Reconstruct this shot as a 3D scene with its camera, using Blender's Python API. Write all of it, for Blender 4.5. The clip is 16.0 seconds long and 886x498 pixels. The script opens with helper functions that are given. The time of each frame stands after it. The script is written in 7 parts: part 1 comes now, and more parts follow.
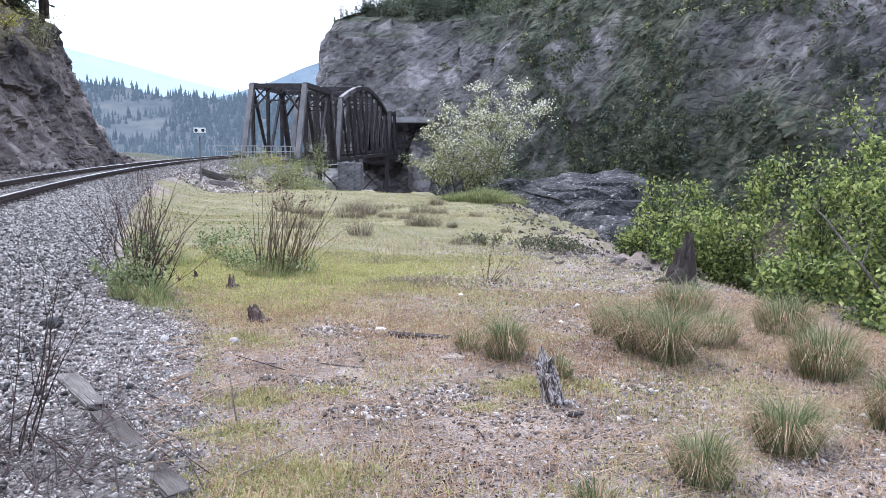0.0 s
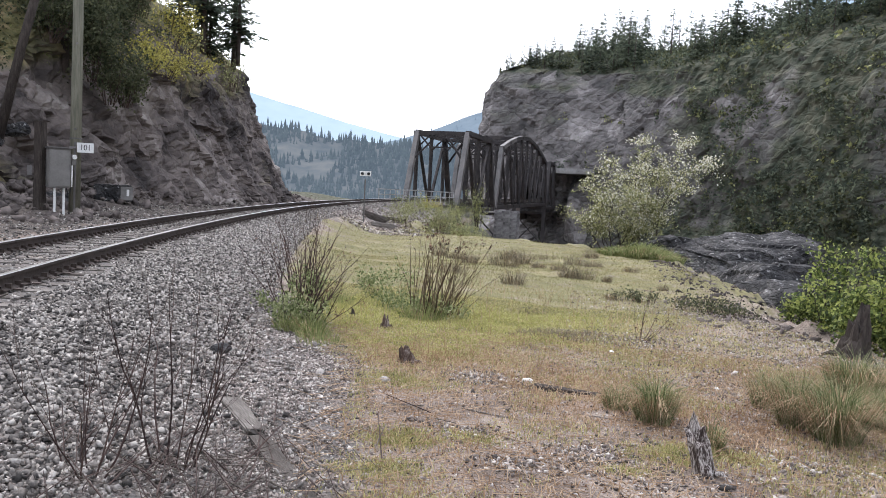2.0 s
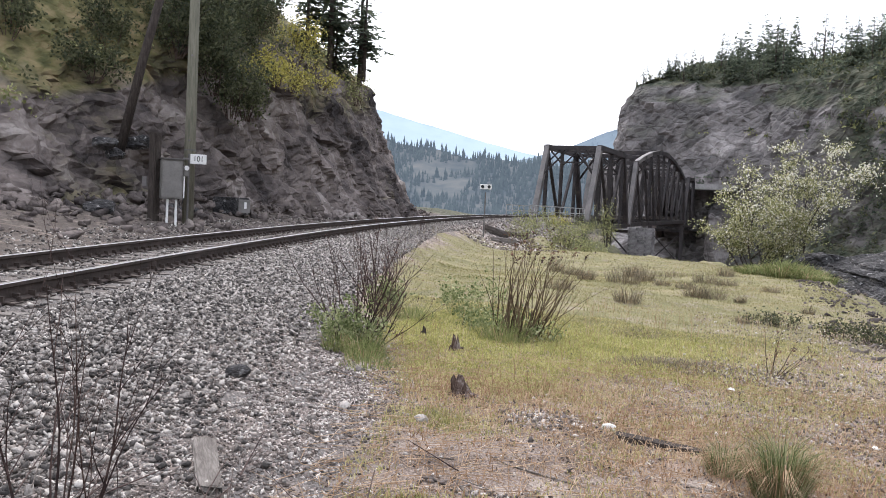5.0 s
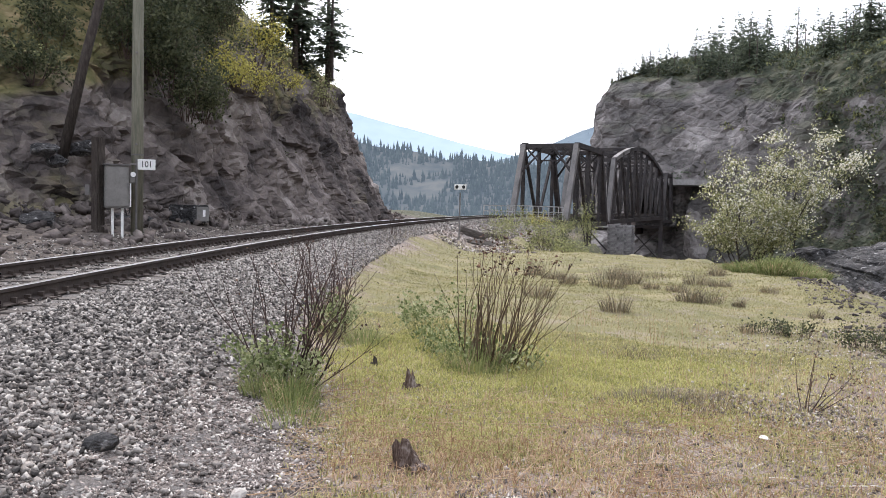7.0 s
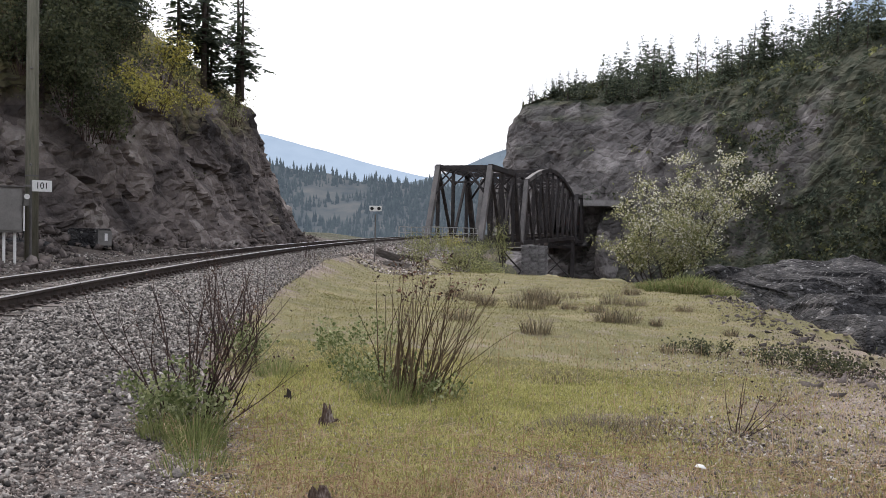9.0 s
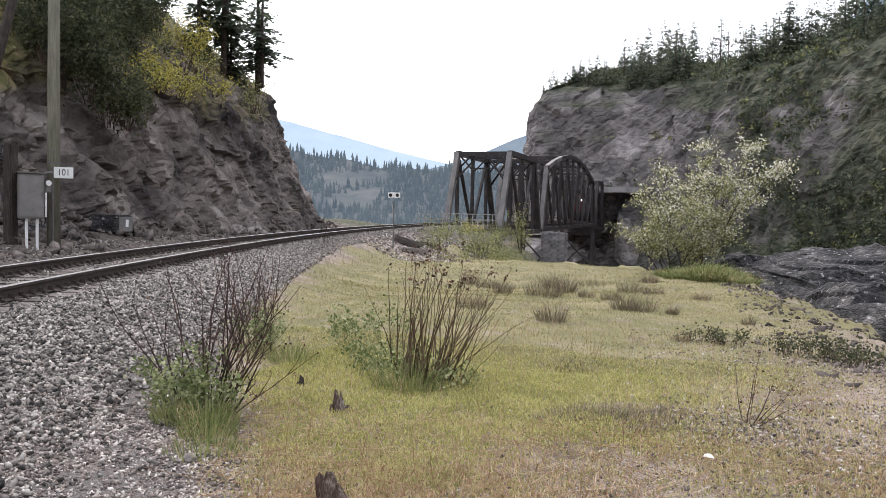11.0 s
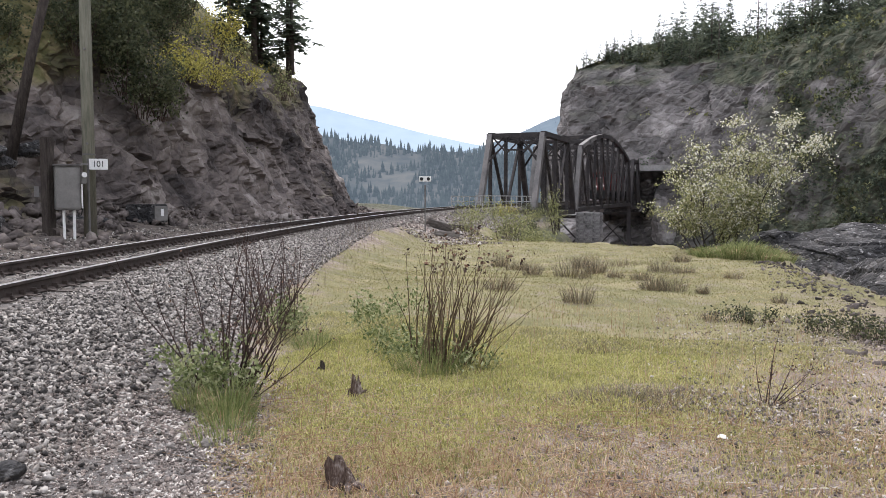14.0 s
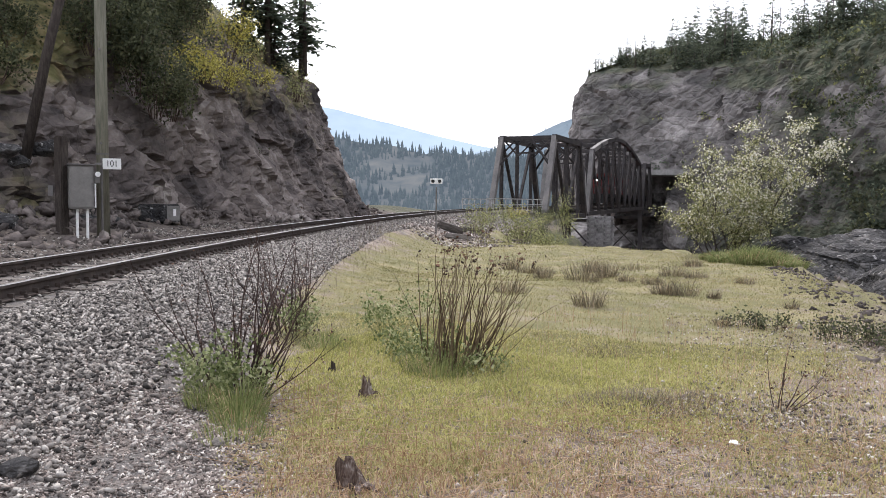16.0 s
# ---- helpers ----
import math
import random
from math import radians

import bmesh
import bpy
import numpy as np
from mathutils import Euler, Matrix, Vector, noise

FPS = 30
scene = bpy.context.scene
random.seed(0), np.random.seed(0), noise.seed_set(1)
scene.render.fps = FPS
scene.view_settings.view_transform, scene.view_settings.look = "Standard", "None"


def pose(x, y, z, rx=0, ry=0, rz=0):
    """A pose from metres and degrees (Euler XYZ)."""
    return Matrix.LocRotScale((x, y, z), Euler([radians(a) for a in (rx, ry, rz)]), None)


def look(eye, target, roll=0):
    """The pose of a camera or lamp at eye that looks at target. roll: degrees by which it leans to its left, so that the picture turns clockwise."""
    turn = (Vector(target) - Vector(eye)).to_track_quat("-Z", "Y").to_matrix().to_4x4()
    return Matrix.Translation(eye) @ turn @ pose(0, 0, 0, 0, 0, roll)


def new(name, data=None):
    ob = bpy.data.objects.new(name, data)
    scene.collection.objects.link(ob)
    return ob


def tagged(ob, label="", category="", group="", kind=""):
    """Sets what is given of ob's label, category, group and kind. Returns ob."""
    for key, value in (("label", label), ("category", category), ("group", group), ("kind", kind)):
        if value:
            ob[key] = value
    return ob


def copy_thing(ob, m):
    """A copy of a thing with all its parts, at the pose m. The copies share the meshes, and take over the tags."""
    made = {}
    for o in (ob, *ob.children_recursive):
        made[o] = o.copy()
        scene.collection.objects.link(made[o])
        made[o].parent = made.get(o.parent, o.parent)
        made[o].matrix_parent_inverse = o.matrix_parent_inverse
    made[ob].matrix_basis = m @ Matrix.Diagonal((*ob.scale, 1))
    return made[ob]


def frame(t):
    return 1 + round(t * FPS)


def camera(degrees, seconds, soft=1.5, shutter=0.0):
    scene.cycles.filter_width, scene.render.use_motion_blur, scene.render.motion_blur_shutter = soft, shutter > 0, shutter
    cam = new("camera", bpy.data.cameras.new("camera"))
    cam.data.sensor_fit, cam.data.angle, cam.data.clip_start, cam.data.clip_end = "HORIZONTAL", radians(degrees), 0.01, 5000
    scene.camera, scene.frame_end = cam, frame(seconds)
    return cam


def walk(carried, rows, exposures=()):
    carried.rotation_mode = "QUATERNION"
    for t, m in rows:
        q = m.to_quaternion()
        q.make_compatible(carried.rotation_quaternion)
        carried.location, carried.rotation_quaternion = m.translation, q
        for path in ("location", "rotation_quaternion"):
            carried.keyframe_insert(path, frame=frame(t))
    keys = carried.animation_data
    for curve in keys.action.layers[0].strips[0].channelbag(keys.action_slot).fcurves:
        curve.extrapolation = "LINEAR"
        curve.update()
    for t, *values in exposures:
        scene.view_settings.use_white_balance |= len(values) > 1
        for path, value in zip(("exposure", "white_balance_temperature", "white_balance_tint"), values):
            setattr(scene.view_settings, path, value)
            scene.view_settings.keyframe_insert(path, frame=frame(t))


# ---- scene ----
cam = camera(56.8, 16.0, 0.8)


PATH = [
    (0, (0.386, -0.244, 1.598), (0.333, 1.741, 1.356), 0.4),
    (0.5, (0.362, -0.241, 1.609), (0.175, 1.739, 1.398), 0.6),
    (1, (0.344, -0.265, 1.639), (0.033, 1.705, 1.488), 0.4),
    (1.5, (0.332, -0.3, 1.64), (-0.086, 1.654, 1.545), 1.4),
    (2, (0.389, -0.292, 1.617), (-0.037, 1.658, 1.482), 2.9),
    (2.5, (0.455, -0.213, 1.597), (-0.018, 1.727, 1.493), 2.5),
    (3, (0.574, 0.046, 1.495), (0.064, 1.976, 1.368), -0.2),
    (3.1, (0.568, 0.123, 1.512), (0.121, 2.068, 1.373), -0.1),
    (3.5, (0.709, 0.351, 1.46), (0.165, 2.269, 1.299), 2.2),
    (4, (0.732, 0.552, 1.469), (-0.033, 2.392, 1.3), 3.1),
    (4.2, (0.746, 0.649, 1.444), (-0.025, 2.492, 1.346), 4.1),
    (6.3, (0.215, 2.598, 1.463), (-0.509, 4.458, 1.343), -1.1),
    (6.5, (0.26, 2.703, 1.471), (-0.561, 4.524, 1.363), 0.5),
    (7, (0.194, 2.977, 1.451), (-0.501, 4.85, 1.35), 1.4),
    (7.5, (0.056, 3.197, 1.44), (-0.522, 5.107, 1.312), -0.1),
    (8, (0.059, 3.273, 1.458), (-0.477, 5.193, 1.302), 1.9),
    (8.5, (0.045, 3.313, 1.463), (-0.522, 5.23, 1.413), 0.4),
    (9, (0.041, 3.318, 1.449), (-0.458, 5.254, 1.405), 1.0),
    (9.2, (0.027, 3.331, 1.453), (-0.474, 5.267, 1.408), 1.2),
    (11.3, (0.16, 3.323, 1.47), (-0.409, 5.238, 1.373), 1.0),
    (11.5, (0.224, 3.339, 1.477), (-0.39, 5.239, 1.354), 1.7),
    (12, (0.319, 3.361, 1.481), (-0.301, 5.258, 1.35), 2.7),
    (12.5, (0.293, 3.368, 1.482), (-0.369, 5.253, 1.39), -0.2),
    (13, (0.271, 3.355, 1.487), (-0.378, 5.244, 1.406), -0.3),
    (13.5, (0.272, 3.35, 1.483), (-0.364, 5.243, 1.384), -0.2),
    (14, (0.278, 3.35, 1.481), (-0.35, 5.245, 1.36), -0.1),
    (14.5, (0.272, 3.338, 1.476), (-0.356, 5.233, 1.355), 0.0),
    (15, (0.27, 3.348, 1.478), (-0.376, 5.237, 1.357), 0.2),
    (15.5, (0.268, 3.341, 1.482), (-0.383, 5.228, 1.359), 0.3),
    (16, (0.269, 3.344, 1.478), (-0.383, 5.231, 1.363), 0.4),
]
walk(cam, [(t, look(e, g, r)) for t, e, g, r in PATH], [(0, 0.74, 5400, 16), (0.5, 0.45, 5650, 13), (1, 0.38, 5950, 13), (2, 0.38, 6050, 14), (4, 0.43, 6150, 15), (8, 0.46, 6250, 15), (8.5, 0.31, 6300, 15), (9, -0.14, 6350, 15), (10, 0.13, 6350, 15), (12, 0.32, 6300, 15), (16, 0.32, 6300, 15)])

# ---- world, sun, exposure ----
world = bpy.data.worlds.new("overcast_sky")
scene.world = world
world.use_nodes = True
wn, wl = world.node_tree.nodes, world.node_tree.links
sky = wn.new("ShaderNodeTexSky")
sky.sky_type = "NISHITA"
sky.sun_disc = False
SUN_EL, SUN_AZ = radians(52), radians(-38)
sky.sun_elevation, sky.sun_rotation = SUN_EL, SUN_AZ
sky.air_density, sky.dust_density, sky.ozone_density = 1.6, 6.0, 1.0
cloud = wn.new("ShaderNodeMixRGB")
cloud.inputs[0].default_value = 0.75
cloud.inputs[2].default_value = (9.2, 9.5, 10.0, 1)
wl.new(sky.outputs[0], cloud.inputs[1])
wl.new(cloud.outputs[0], wn["Background"].inputs[0])
wn["Background"].inputs[1].default_value = 0.16
sun = new("sun", bpy.data.lights.new("sun", "SUN"))
sun.data.energy, sun.data.angle, sun.data.color = 1.9, radians(16), (1.0, 0.96, 0.9)
sun_dir = Vector((math.sin(SUN_AZ) * math.cos(SUN_EL), math.cos(SUN_AZ) * math.cos(SUN_EL), math.sin(SUN_EL)))
sun.matrix_world = look(sun_dir * 100, (0, 0, 0))
scene.view_settings.exposure = 0.0


# ---- materials ----
def material(name, colours, scale=4.0, rough=0.85, bump=0.3, bump_scale=40.0, metal=0.0, island=0.0, fine=0.35, detail=8.0, stretch=(1, 1, 1), trans=0.0, depth=0.02):
    """Noise of two scales runs through the colour ramp; island varies the value piece by piece."""
    m = bpy.data.materials.new(name)
    m.use_nodes = True
    n, l = m.node_tree.nodes, m.node_tree.links
    b = n["Principled BSDF"]
    b.inputs["Roughness"].default_value, b.inputs["Metallic"].default_value = rough, metal
    b.inputs["Specular IOR Level"].default_value = 0.3
    co, mp = n.new("ShaderNodeTexCoord"), n.new("ShaderNodeMapping")
    mp.inputs["Scale"].default_value = stretch
    l.new(co.outputs["Object"], mp.inputs[0])
    big, small = n.new("ShaderNodeTexNoise"), n.new("ShaderNodeTexNoise")
    for node, s in ((big, scale), (small, bump_scale)):
        node.inputs["Scale"].default_value, node.inputs["Detail"].default_value = s, detail
        l.new(mp.outputs[0], node.inputs["Vector"])
    big.inputs["Roughness"].default_value = 0.65
    mix = n.new("ShaderNodeMath")
    mix.operation = "MULTIPLY_ADD"
    l.new(small.outputs[0], mix.inputs[0])
    mix.inputs[1].default_value = fine
    sub = n.new("ShaderNodeMath")
    sub.operation = "SUBTRACT"
    l.new(big.outputs[0], sub.inputs[0])
    sub.inputs[1].default_value = fine / 2
    l.new(sub.outputs[0], mix.inputs[2])
    value = mix
    if island:
        geo, obi, add, rnd = n.new("ShaderNodeNewGeometry"), n.new("ShaderNodeObjectInfo"), n.new("ShaderNodeMath"), n.new("ShaderNodeMath")
        l.new(geo.outputs["Random Per Island"], add.inputs[0])
        l.new(obi.outputs["Random"], add.inputs[1])
        fr = n.new("ShaderNodeMath")
        fr.operation = "FRACT"
        l.new(add.outputs[0], fr.inputs[0])
        rnd.operation = "MULTIPLY_ADD"
        l.new(fr.outputs[0], rnd.inputs[0])
        rnd.inputs[1].default_value = island
        s2 = n.new("ShaderNodeMath")
        s2.operation = "SUBTRACT"
        l.new(mix.outputs[0], s2.inputs[0])
        s2.inputs[1].default_value = island / 2
        l.new(s2.outputs[0], rnd.inputs[2])
        value = rnd
    ramp = n.new("ShaderNodeValToRGB")
    ramp.color_ramp.elements[0].position, ramp.color_ramp.elements[1].position = 0.28, 0.74
    for i in range(len(colours) - 2):
        ramp.color_ramp.elements.new(0.28 + 0.46 * (i + 1) / (len(colours) - 1))
    for e, c in zip(ramp.color_ramp.elements, colours):
        e.color = (*c, 1)
    l.new(value.outputs[0], ramp.inputs[0])
    l.new(ramp.outputs[0], b.inputs["Base Color"])
    if bump:
        bp = n.new("ShaderNodeBump")
        bp.inputs["Strength"].default_value, bp.inputs["Distance"].default_value = bump, depth
        l.new(small.outputs[0], bp.inputs["Height"])
        l.new(bp.outputs[0], b.inputs["Normal"])
    if trans:
        t, ms = n.new("ShaderNodeBsdfTranslucent"), n.new("ShaderNodeMixShader")
        l.new(ramp.outputs[0], t.inputs[0])
        ms.inputs[0].default_value = trans
        l.new(b.outputs[0], ms.inputs[1])
        l.new(t.outputs[0], ms.inputs[2])
        l.new(ms.outputs[0], n["Material Output"].inputs[0])
    return m


def rock_material(name, colours, scale, cell, tilt, depth, lichen=0.0):
    """Fractured rock: cells of two sizes set the facets' tone and relief, noise the grain and stains."""
    m = bpy.data.materials.new(name)
    m.use_nodes = True
    n, l = m.node_tree.nodes, m.node_tree.links
    b = n["Principled BSDF"]
    b.inputs["Roughness"].default_value, b.inputs["Specular IOR Level"].default_value = 0.93, 0.2
    co, mp, wob, add = n.new("ShaderNodeTexCoord"), n.new("ShaderNodeMapping"), n.new("ShaderNodeTexNoise"), n.new("ShaderNodeVectorMath")
    mp.inputs["Rotation"].default_value, mp.inputs["Scale"].default_value = tilt, (1.0, 1.0, 1.6)
    wob.inputs["Scale"].default_value, wob.inputs["Detail"].default_value = cell * 1.7, 6
    add.operation = "MULTIPLY_ADD"
    l.new(co.outputs["Object"], mp.inputs[0])
    l.new(mp.outputs[0], wob.inputs["Vector"])
    l.new(wob.outputs["Color"], add.inputs[0])
    add.inputs[1].default_value = (0.55 / cell,) * 3
    l.new(mp.outputs[0], add.inputs[2])
    big, grain = n.new("ShaderNodeTexNoise"), n.new("ShaderNodeTexNoise")
    for node, s in ((big, scale), (grain, cell * 5)):
        node.inputs["Scale"].default_value, node.inputs["Detail"].default_value, node.inputs["Roughness"].default_value = s, 14, 0.68
        l.new(co.outputs["Object"], node.inputs["Vector"])

    def plus(a, k, c):
        node = n.new("ShaderNodeMath")
        node.operation = "MULTIPLY_ADD"
        l.new(a, node.inputs[0])
        node.inputs[1].default_value = k
        if isinstance(c, float):
            node.inputs[2].default_value = c
        else:
            l.new(c, node.inputs[2])
        return node.outputs[0]

    tone = plus(grain.outputs[0], 0.5, plus(big.outputs[0], 1.5, -0.62))
    relief = plus(grain.outputs[0], 0.45, 0.0)
    for k, (mul, weight) in enumerate(((1.0, 1.0), (2.7, 0.55))):
        edge, cellv = n.new("ShaderNodeTexVoronoi"), n.new("ShaderNodeTexVoronoi")
        edge.feature = "DISTANCE_TO_EDGE"
        for node in (edge, cellv):
            node.inputs["Scale"].default_value = cell * mul
            l.new(add.outputs[0], node.inputs["Vector"])
        sep = n.new("ShaderNodeSeparateColor")
        l.new(cellv.outputs["Color"], sep.inputs[0])
        tone = plus(sep.outputs[0], 0.22 * weight, tone)
        relief = plus(sep.outputs[1], 0.9 * weight, relief)
        mr = n.new("ShaderNodeMapRange")
        mr.inputs["From Max"].default_value = 0.16
        l.new(edge.outputs["Distance"], mr.inputs["Value"])
        relief = plus(mr.outputs[0], 0.5 * weight, relief)
    ramp = n.new("ShaderNodeValToRGB")
    ramp.color_ramp.elements[0].position, ramp.color_ramp.elements[1].position = 0.28, 0.86
    for i in range(len(colours) - 2):
        ramp.color_ramp.elements.new(0.28 + 0.58 * (i + 1) / (len(colours) - 1))
    for e, c in zip(ramp.color_ramp.elements, colours):
        e.color = (*c, 1)
    l.new(tone, ramp.inputs[0])
    l.new(ramp.outputs[0], b.inputs["Base Color"])
    if lichen:
        spot, lim, mx = n.new("ShaderNodeTexNoise"), n.new("ShaderNodeMapRange"), n.new("ShaderNodeMixRGB")
        spot.inputs["Scale"].default_value, spot.inputs["Detail"].default_value = lichen, 3
        l.new(co.outputs["Object"], spot.inputs["Vector"])
        lim.inputs["From Min"].default_value, lim.inputs["From Max"].default_value, lim.inputs["To Max"].default_value = 0.62, 0.7, 0.75
        l.new(spot.outputs[0], lim.inputs["Value"])
        l.new(lim.outputs[0], mx.inputs[0])
        l.new(ramp.outputs[0], mx.inputs[1])
        mx.inputs[2].default_value = (0.42, 0.41, 0.40, 1)
        l.new(mx.outputs[0], b.inputs["Base Color"])
    bp = n.new("ShaderNodeBump")
    bp.inputs["Strength"].default_value, bp.inputs["Distance"].default_value = 0.9, depth
    l.new(relief, bp.inputs["Height"])
    l.new(bp.outputs[0], b.inputs["Normal"])
    return m


def glow(name, colour, strength):
    m = bpy.data.materials.new(name)
    m.use_nodes = True
    b = m.node_tree.nodes["Principled BSDF"]
    b.inputs["Base Color"].default_value = (*colour, 1)
    b.inputs["Emission Color"].default_value = (*colour, 1)
    b.inputs["Emission Strength"].default_value = strength
    return m


def blend_materials(name, base, layers):
    """Ground of several surfaces: each layer (attribute, colours, scale) covers the base where its painted zone runs high, with a ragged border."""
    m = material(name, base, 1.3, 0.95, 1.0, 75.0, fine=1.1)
    n, l = m.node_tree.nodes, m.node_tree.links
    b = n["Principled BSDF"]
    last = b.inputs["Base Color"].links[0].from_socket
    co = n.new("ShaderNodeTexCoord")
    for attribute, colours, scale in layers:
        at = n.new("ShaderNodeAttribute")
        at.attribute_name = attribute
        rag, body = n.new("ShaderNodeTexNoise"), n.new("ShaderNodeTexNoise")
        rag.inputs["Scale"].default_value, rag.inputs["Detail"].default_value = 3.0, 8
        body.inputs["Scale"].default_value, body.inputs["Detail"].default_value, body.inputs["Roughness"].default_value = scale, 10, 0.75
        l.new(co.outputs["Object"], rag.inputs["Vector"])
        l.new(co.outputs["Object"], body.inputs["Vector"])
        ma = n.new("ShaderNodeMath")
        ma.operation = "ADD"
        l.new(at.outputs["Fac"], ma.inputs[0])
        l.new(rag.outputs[0], ma.inputs[1])
        mr = n.new("ShaderNodeMapRange")
        mr.inputs["From Min"].default_value, mr.inputs["From Max"].default_value = 0.85, 1.15
        l.new(ma.outputs[0], mr.inputs["Value"])
        ramp = n.new("ShaderNodeValToRGB")
        ramp.color_ramp.elements[0].position, ramp.color_ramp.elements[1].position = 0.3, 0.72
        for i in range(len(colours) - 2):
            ramp.color_ramp.elements.new(0.3 + 0.42 * (i + 1) / (len(colours) - 1))
        for e, c in zip(ramp.color_ramp.elements, colours):
            e.color = (*c, 1)
        l.new(body.outputs[0], ramp.inputs[0])
        mx = n.new("ShaderNodeMixRGB")
        l.new(mr.outputs[0], mx.inputs[0])
        l.new(last, mx.inputs[1])
        l.new(ramp.outputs[0], mx.inputs[2])
        last = mx.outputs[0]
    l.new(last, b.inputs["Base Color"])
    return m


M_GROUND = blend_materials("ground_soil", [(0.11, 0.083, 0.066), (0.25, 0.198, 0.163), (0.43, 0.37, 0.315)], [
    ("grass", [(0.115, 0.115, 0.046), (0.21, 0.193, 0.093), (0.345, 0.29, 0.17)], 0.7),
    ("straw", [(0.15, 0.09, 0.06), (0.30, 0.195, 0.13), (0.47, 0.34, 0.22)], 9.0),
    ("gravel", [(0.05, 0.045, 0.042), (0.14, 0.128, 0.12), (0.28, 0.26, 0.245)], 45.0),
    ("wild", [(0.03, 0.035, 0.02), (0.07, 0.075, 0.04), (0.13, 0.11, 0.07)], 0.6),
    ("talus", [(0.035, 0.03, 0.026), (0.088, 0.073, 0.062), (0.17, 0.143, 0.124)], 3.0),
    ("mud", [(0.06, 0.04, 0.03), (0.12, 0.07, 0.05), (0.18, 0.12, 0.09)], 0.5)])
M_STONE = material("ballast_stone", [(0.047, 0.043, 0.04), (0.118, 0.106, 0.096), (0.195, 0.175, 0.157), (0.275, 0.248, 0.223), (0.43, 0.40, 0.365)], 9, 0.85, 0.3, 60, island=0.55)
M_PEBBLE = material("path_pebble", [(0.088, 0.074, 0.066), (0.157, 0.13, 0.115), (0.24, 0.2, 0.177), (0.335, 0.288, 0.256), (0.57, 0.53, 0.485)], 9, 0.9, 0.3, 60, island=0.55)
M_ROCK_L = rock_material("brown_rock", [(0.036, 0.031, 0.03), (0.098, 0.083, 0.077), (0.178, 0.15, 0.136), (0.31, 0.278, 0.255)], 0.22, 0.5, (0.5, 0.35, 0.9), 0.11)
M_ROCK_R = rock_material("grey_rock", [(0.055, 0.053, 0.053), (0.118, 0.11, 0.106), (0.19, 0.175, 0.168), (0.36, 0.335, 0.32)], 0.06, 0.16, (0.9, 0.6, 0.9), 0.6)
M_BOULDER = rock_material("lichen_boulder", [(0.02, 0.02, 0.021), (0.044, 0.043, 0.044), (0.085, 0.082, 0.081), (0.2, 0.19, 0.185)], 0.9, 1.7, (0.6, 0.3, 0.9), 0.12, 7.0)
M_STEEL = material("weathered_black_steel", [(0.022, 0.02, 0.021), (0.045, 0.04, 0.04), (0.085, 0.07, 0.062)], 0.8, 0.6, 0.2, 9, metal=0.2)
M_STEEL_PALE = material("greyed_steel_and_sky_glare", [(0.10, 0.095, 0.09), (0.16, 0.15, 0.145), (0.24, 0.22, 0.2)], 0.7, 0.6, 0.2, 9, metal=0.1)
M_GALV = material("dull_galvanised_steel", [(0.28, 0.28, 0.275), (0.38, 0.38, 0.37), (0.48, 0.48, 0.47)], 3, 0.55, 0.1, 20, metal=0.2)
M_RAIL = material("rusty_rail_web", [(0.035, 0.028, 0.025), (0.065, 0.05, 0.043), (0.10, 0.078, 0.066)], 3, 0.7, 0.2, 30, metal=0.3)
M_RAILTOP = material("polished_rail_head", [(0.42, 0.41, 0.40), (0.6, 0.59, 0.58)], 2, 0.28, 0.05, 30, metal=1.0)
M_TIE = material("weathered_timber_tie", [(0.06, 0.05, 0.043), (0.12, 0.105, 0.093), (0.22, 0.2, 0.18)], 3, 0.9, 0.5, 18, stretch=(1, 6, 6), island=0.3)
M_WOOD = material("grey_weathered_wood", [(0.07, 0.058, 0.05), (0.17, 0.145, 0.125), (0.34, 0.31, 0.28)], 5, 0.9, 0.6, 30, stretch=(6, 6, 0.7))
M_POLE = material("treated_pole_wood", [(0.10, 0.10, 0.075), (0.17, 0.165, 0.125), (0.24, 0.225, 0.18)], 3, 0.9, 0.4, 20, stretch=(5, 5, 0.4))
M_SPLIT = material("bleached_split_wood", [(0.03, 0.02, 0.018), (0.075, 0.055, 0.047), (0.42, 0.38, 0.35), (0.68, 0.64, 0.61)], 5, 0.9, 0.8, 40, stretch=(3, 3, 0.8), fine=0.6)
M_STUMP = material("rotting_stump_wood", [(0.025, 0.016, 0.012), (0.075, 0.048, 0.036), (0.17, 0.13, 0.11), (0.38, 0.34, 0.32)], 9, 0.9, 0.8, 40, stretch=(3, 3, 0.6), fine=0.6)
M_BLEACH = material("sun_bleached_wood", [(0.36, 0.33, 0.29), (0.52, 0.49, 0.45), (0.64, 0.61, 0.57)], 5, 0.9, 0.4, 30, stretch=(6, 6, 0.7))
M_DARKWOOD = material("dark_bark_wood", [(0.02, 0.016, 0.014), (0.05, 0.04, 0.034), (0.09, 0.075, 0.065)], 5, 0.95, 0.7, 25, stretch=(4, 4, 0.8))
M_BARK = material("conifer_bark", [(0.04, 0.033, 0.03), (0.085, 0.07, 0.062), (0.13, 0.11, 0.095)], 3, 0.95, 0.5, 20)
M_NEEDLE = material("conifer_needles", [(0.055, 0.072, 0.055), (0.11, 0.132, 0.094), (0.18, 0.205, 0.138)], 0.7, 0.8, 0.0, 6, island=0.5, trans=0.58)
M_TWIG = material("dry_red_brown_twig", [(0.032, 0.02, 0.018), (0.07, 0.044, 0.038), (0.125, 0.088, 0.073)], 6, 0.85, 0.0, 20, island=0.3)
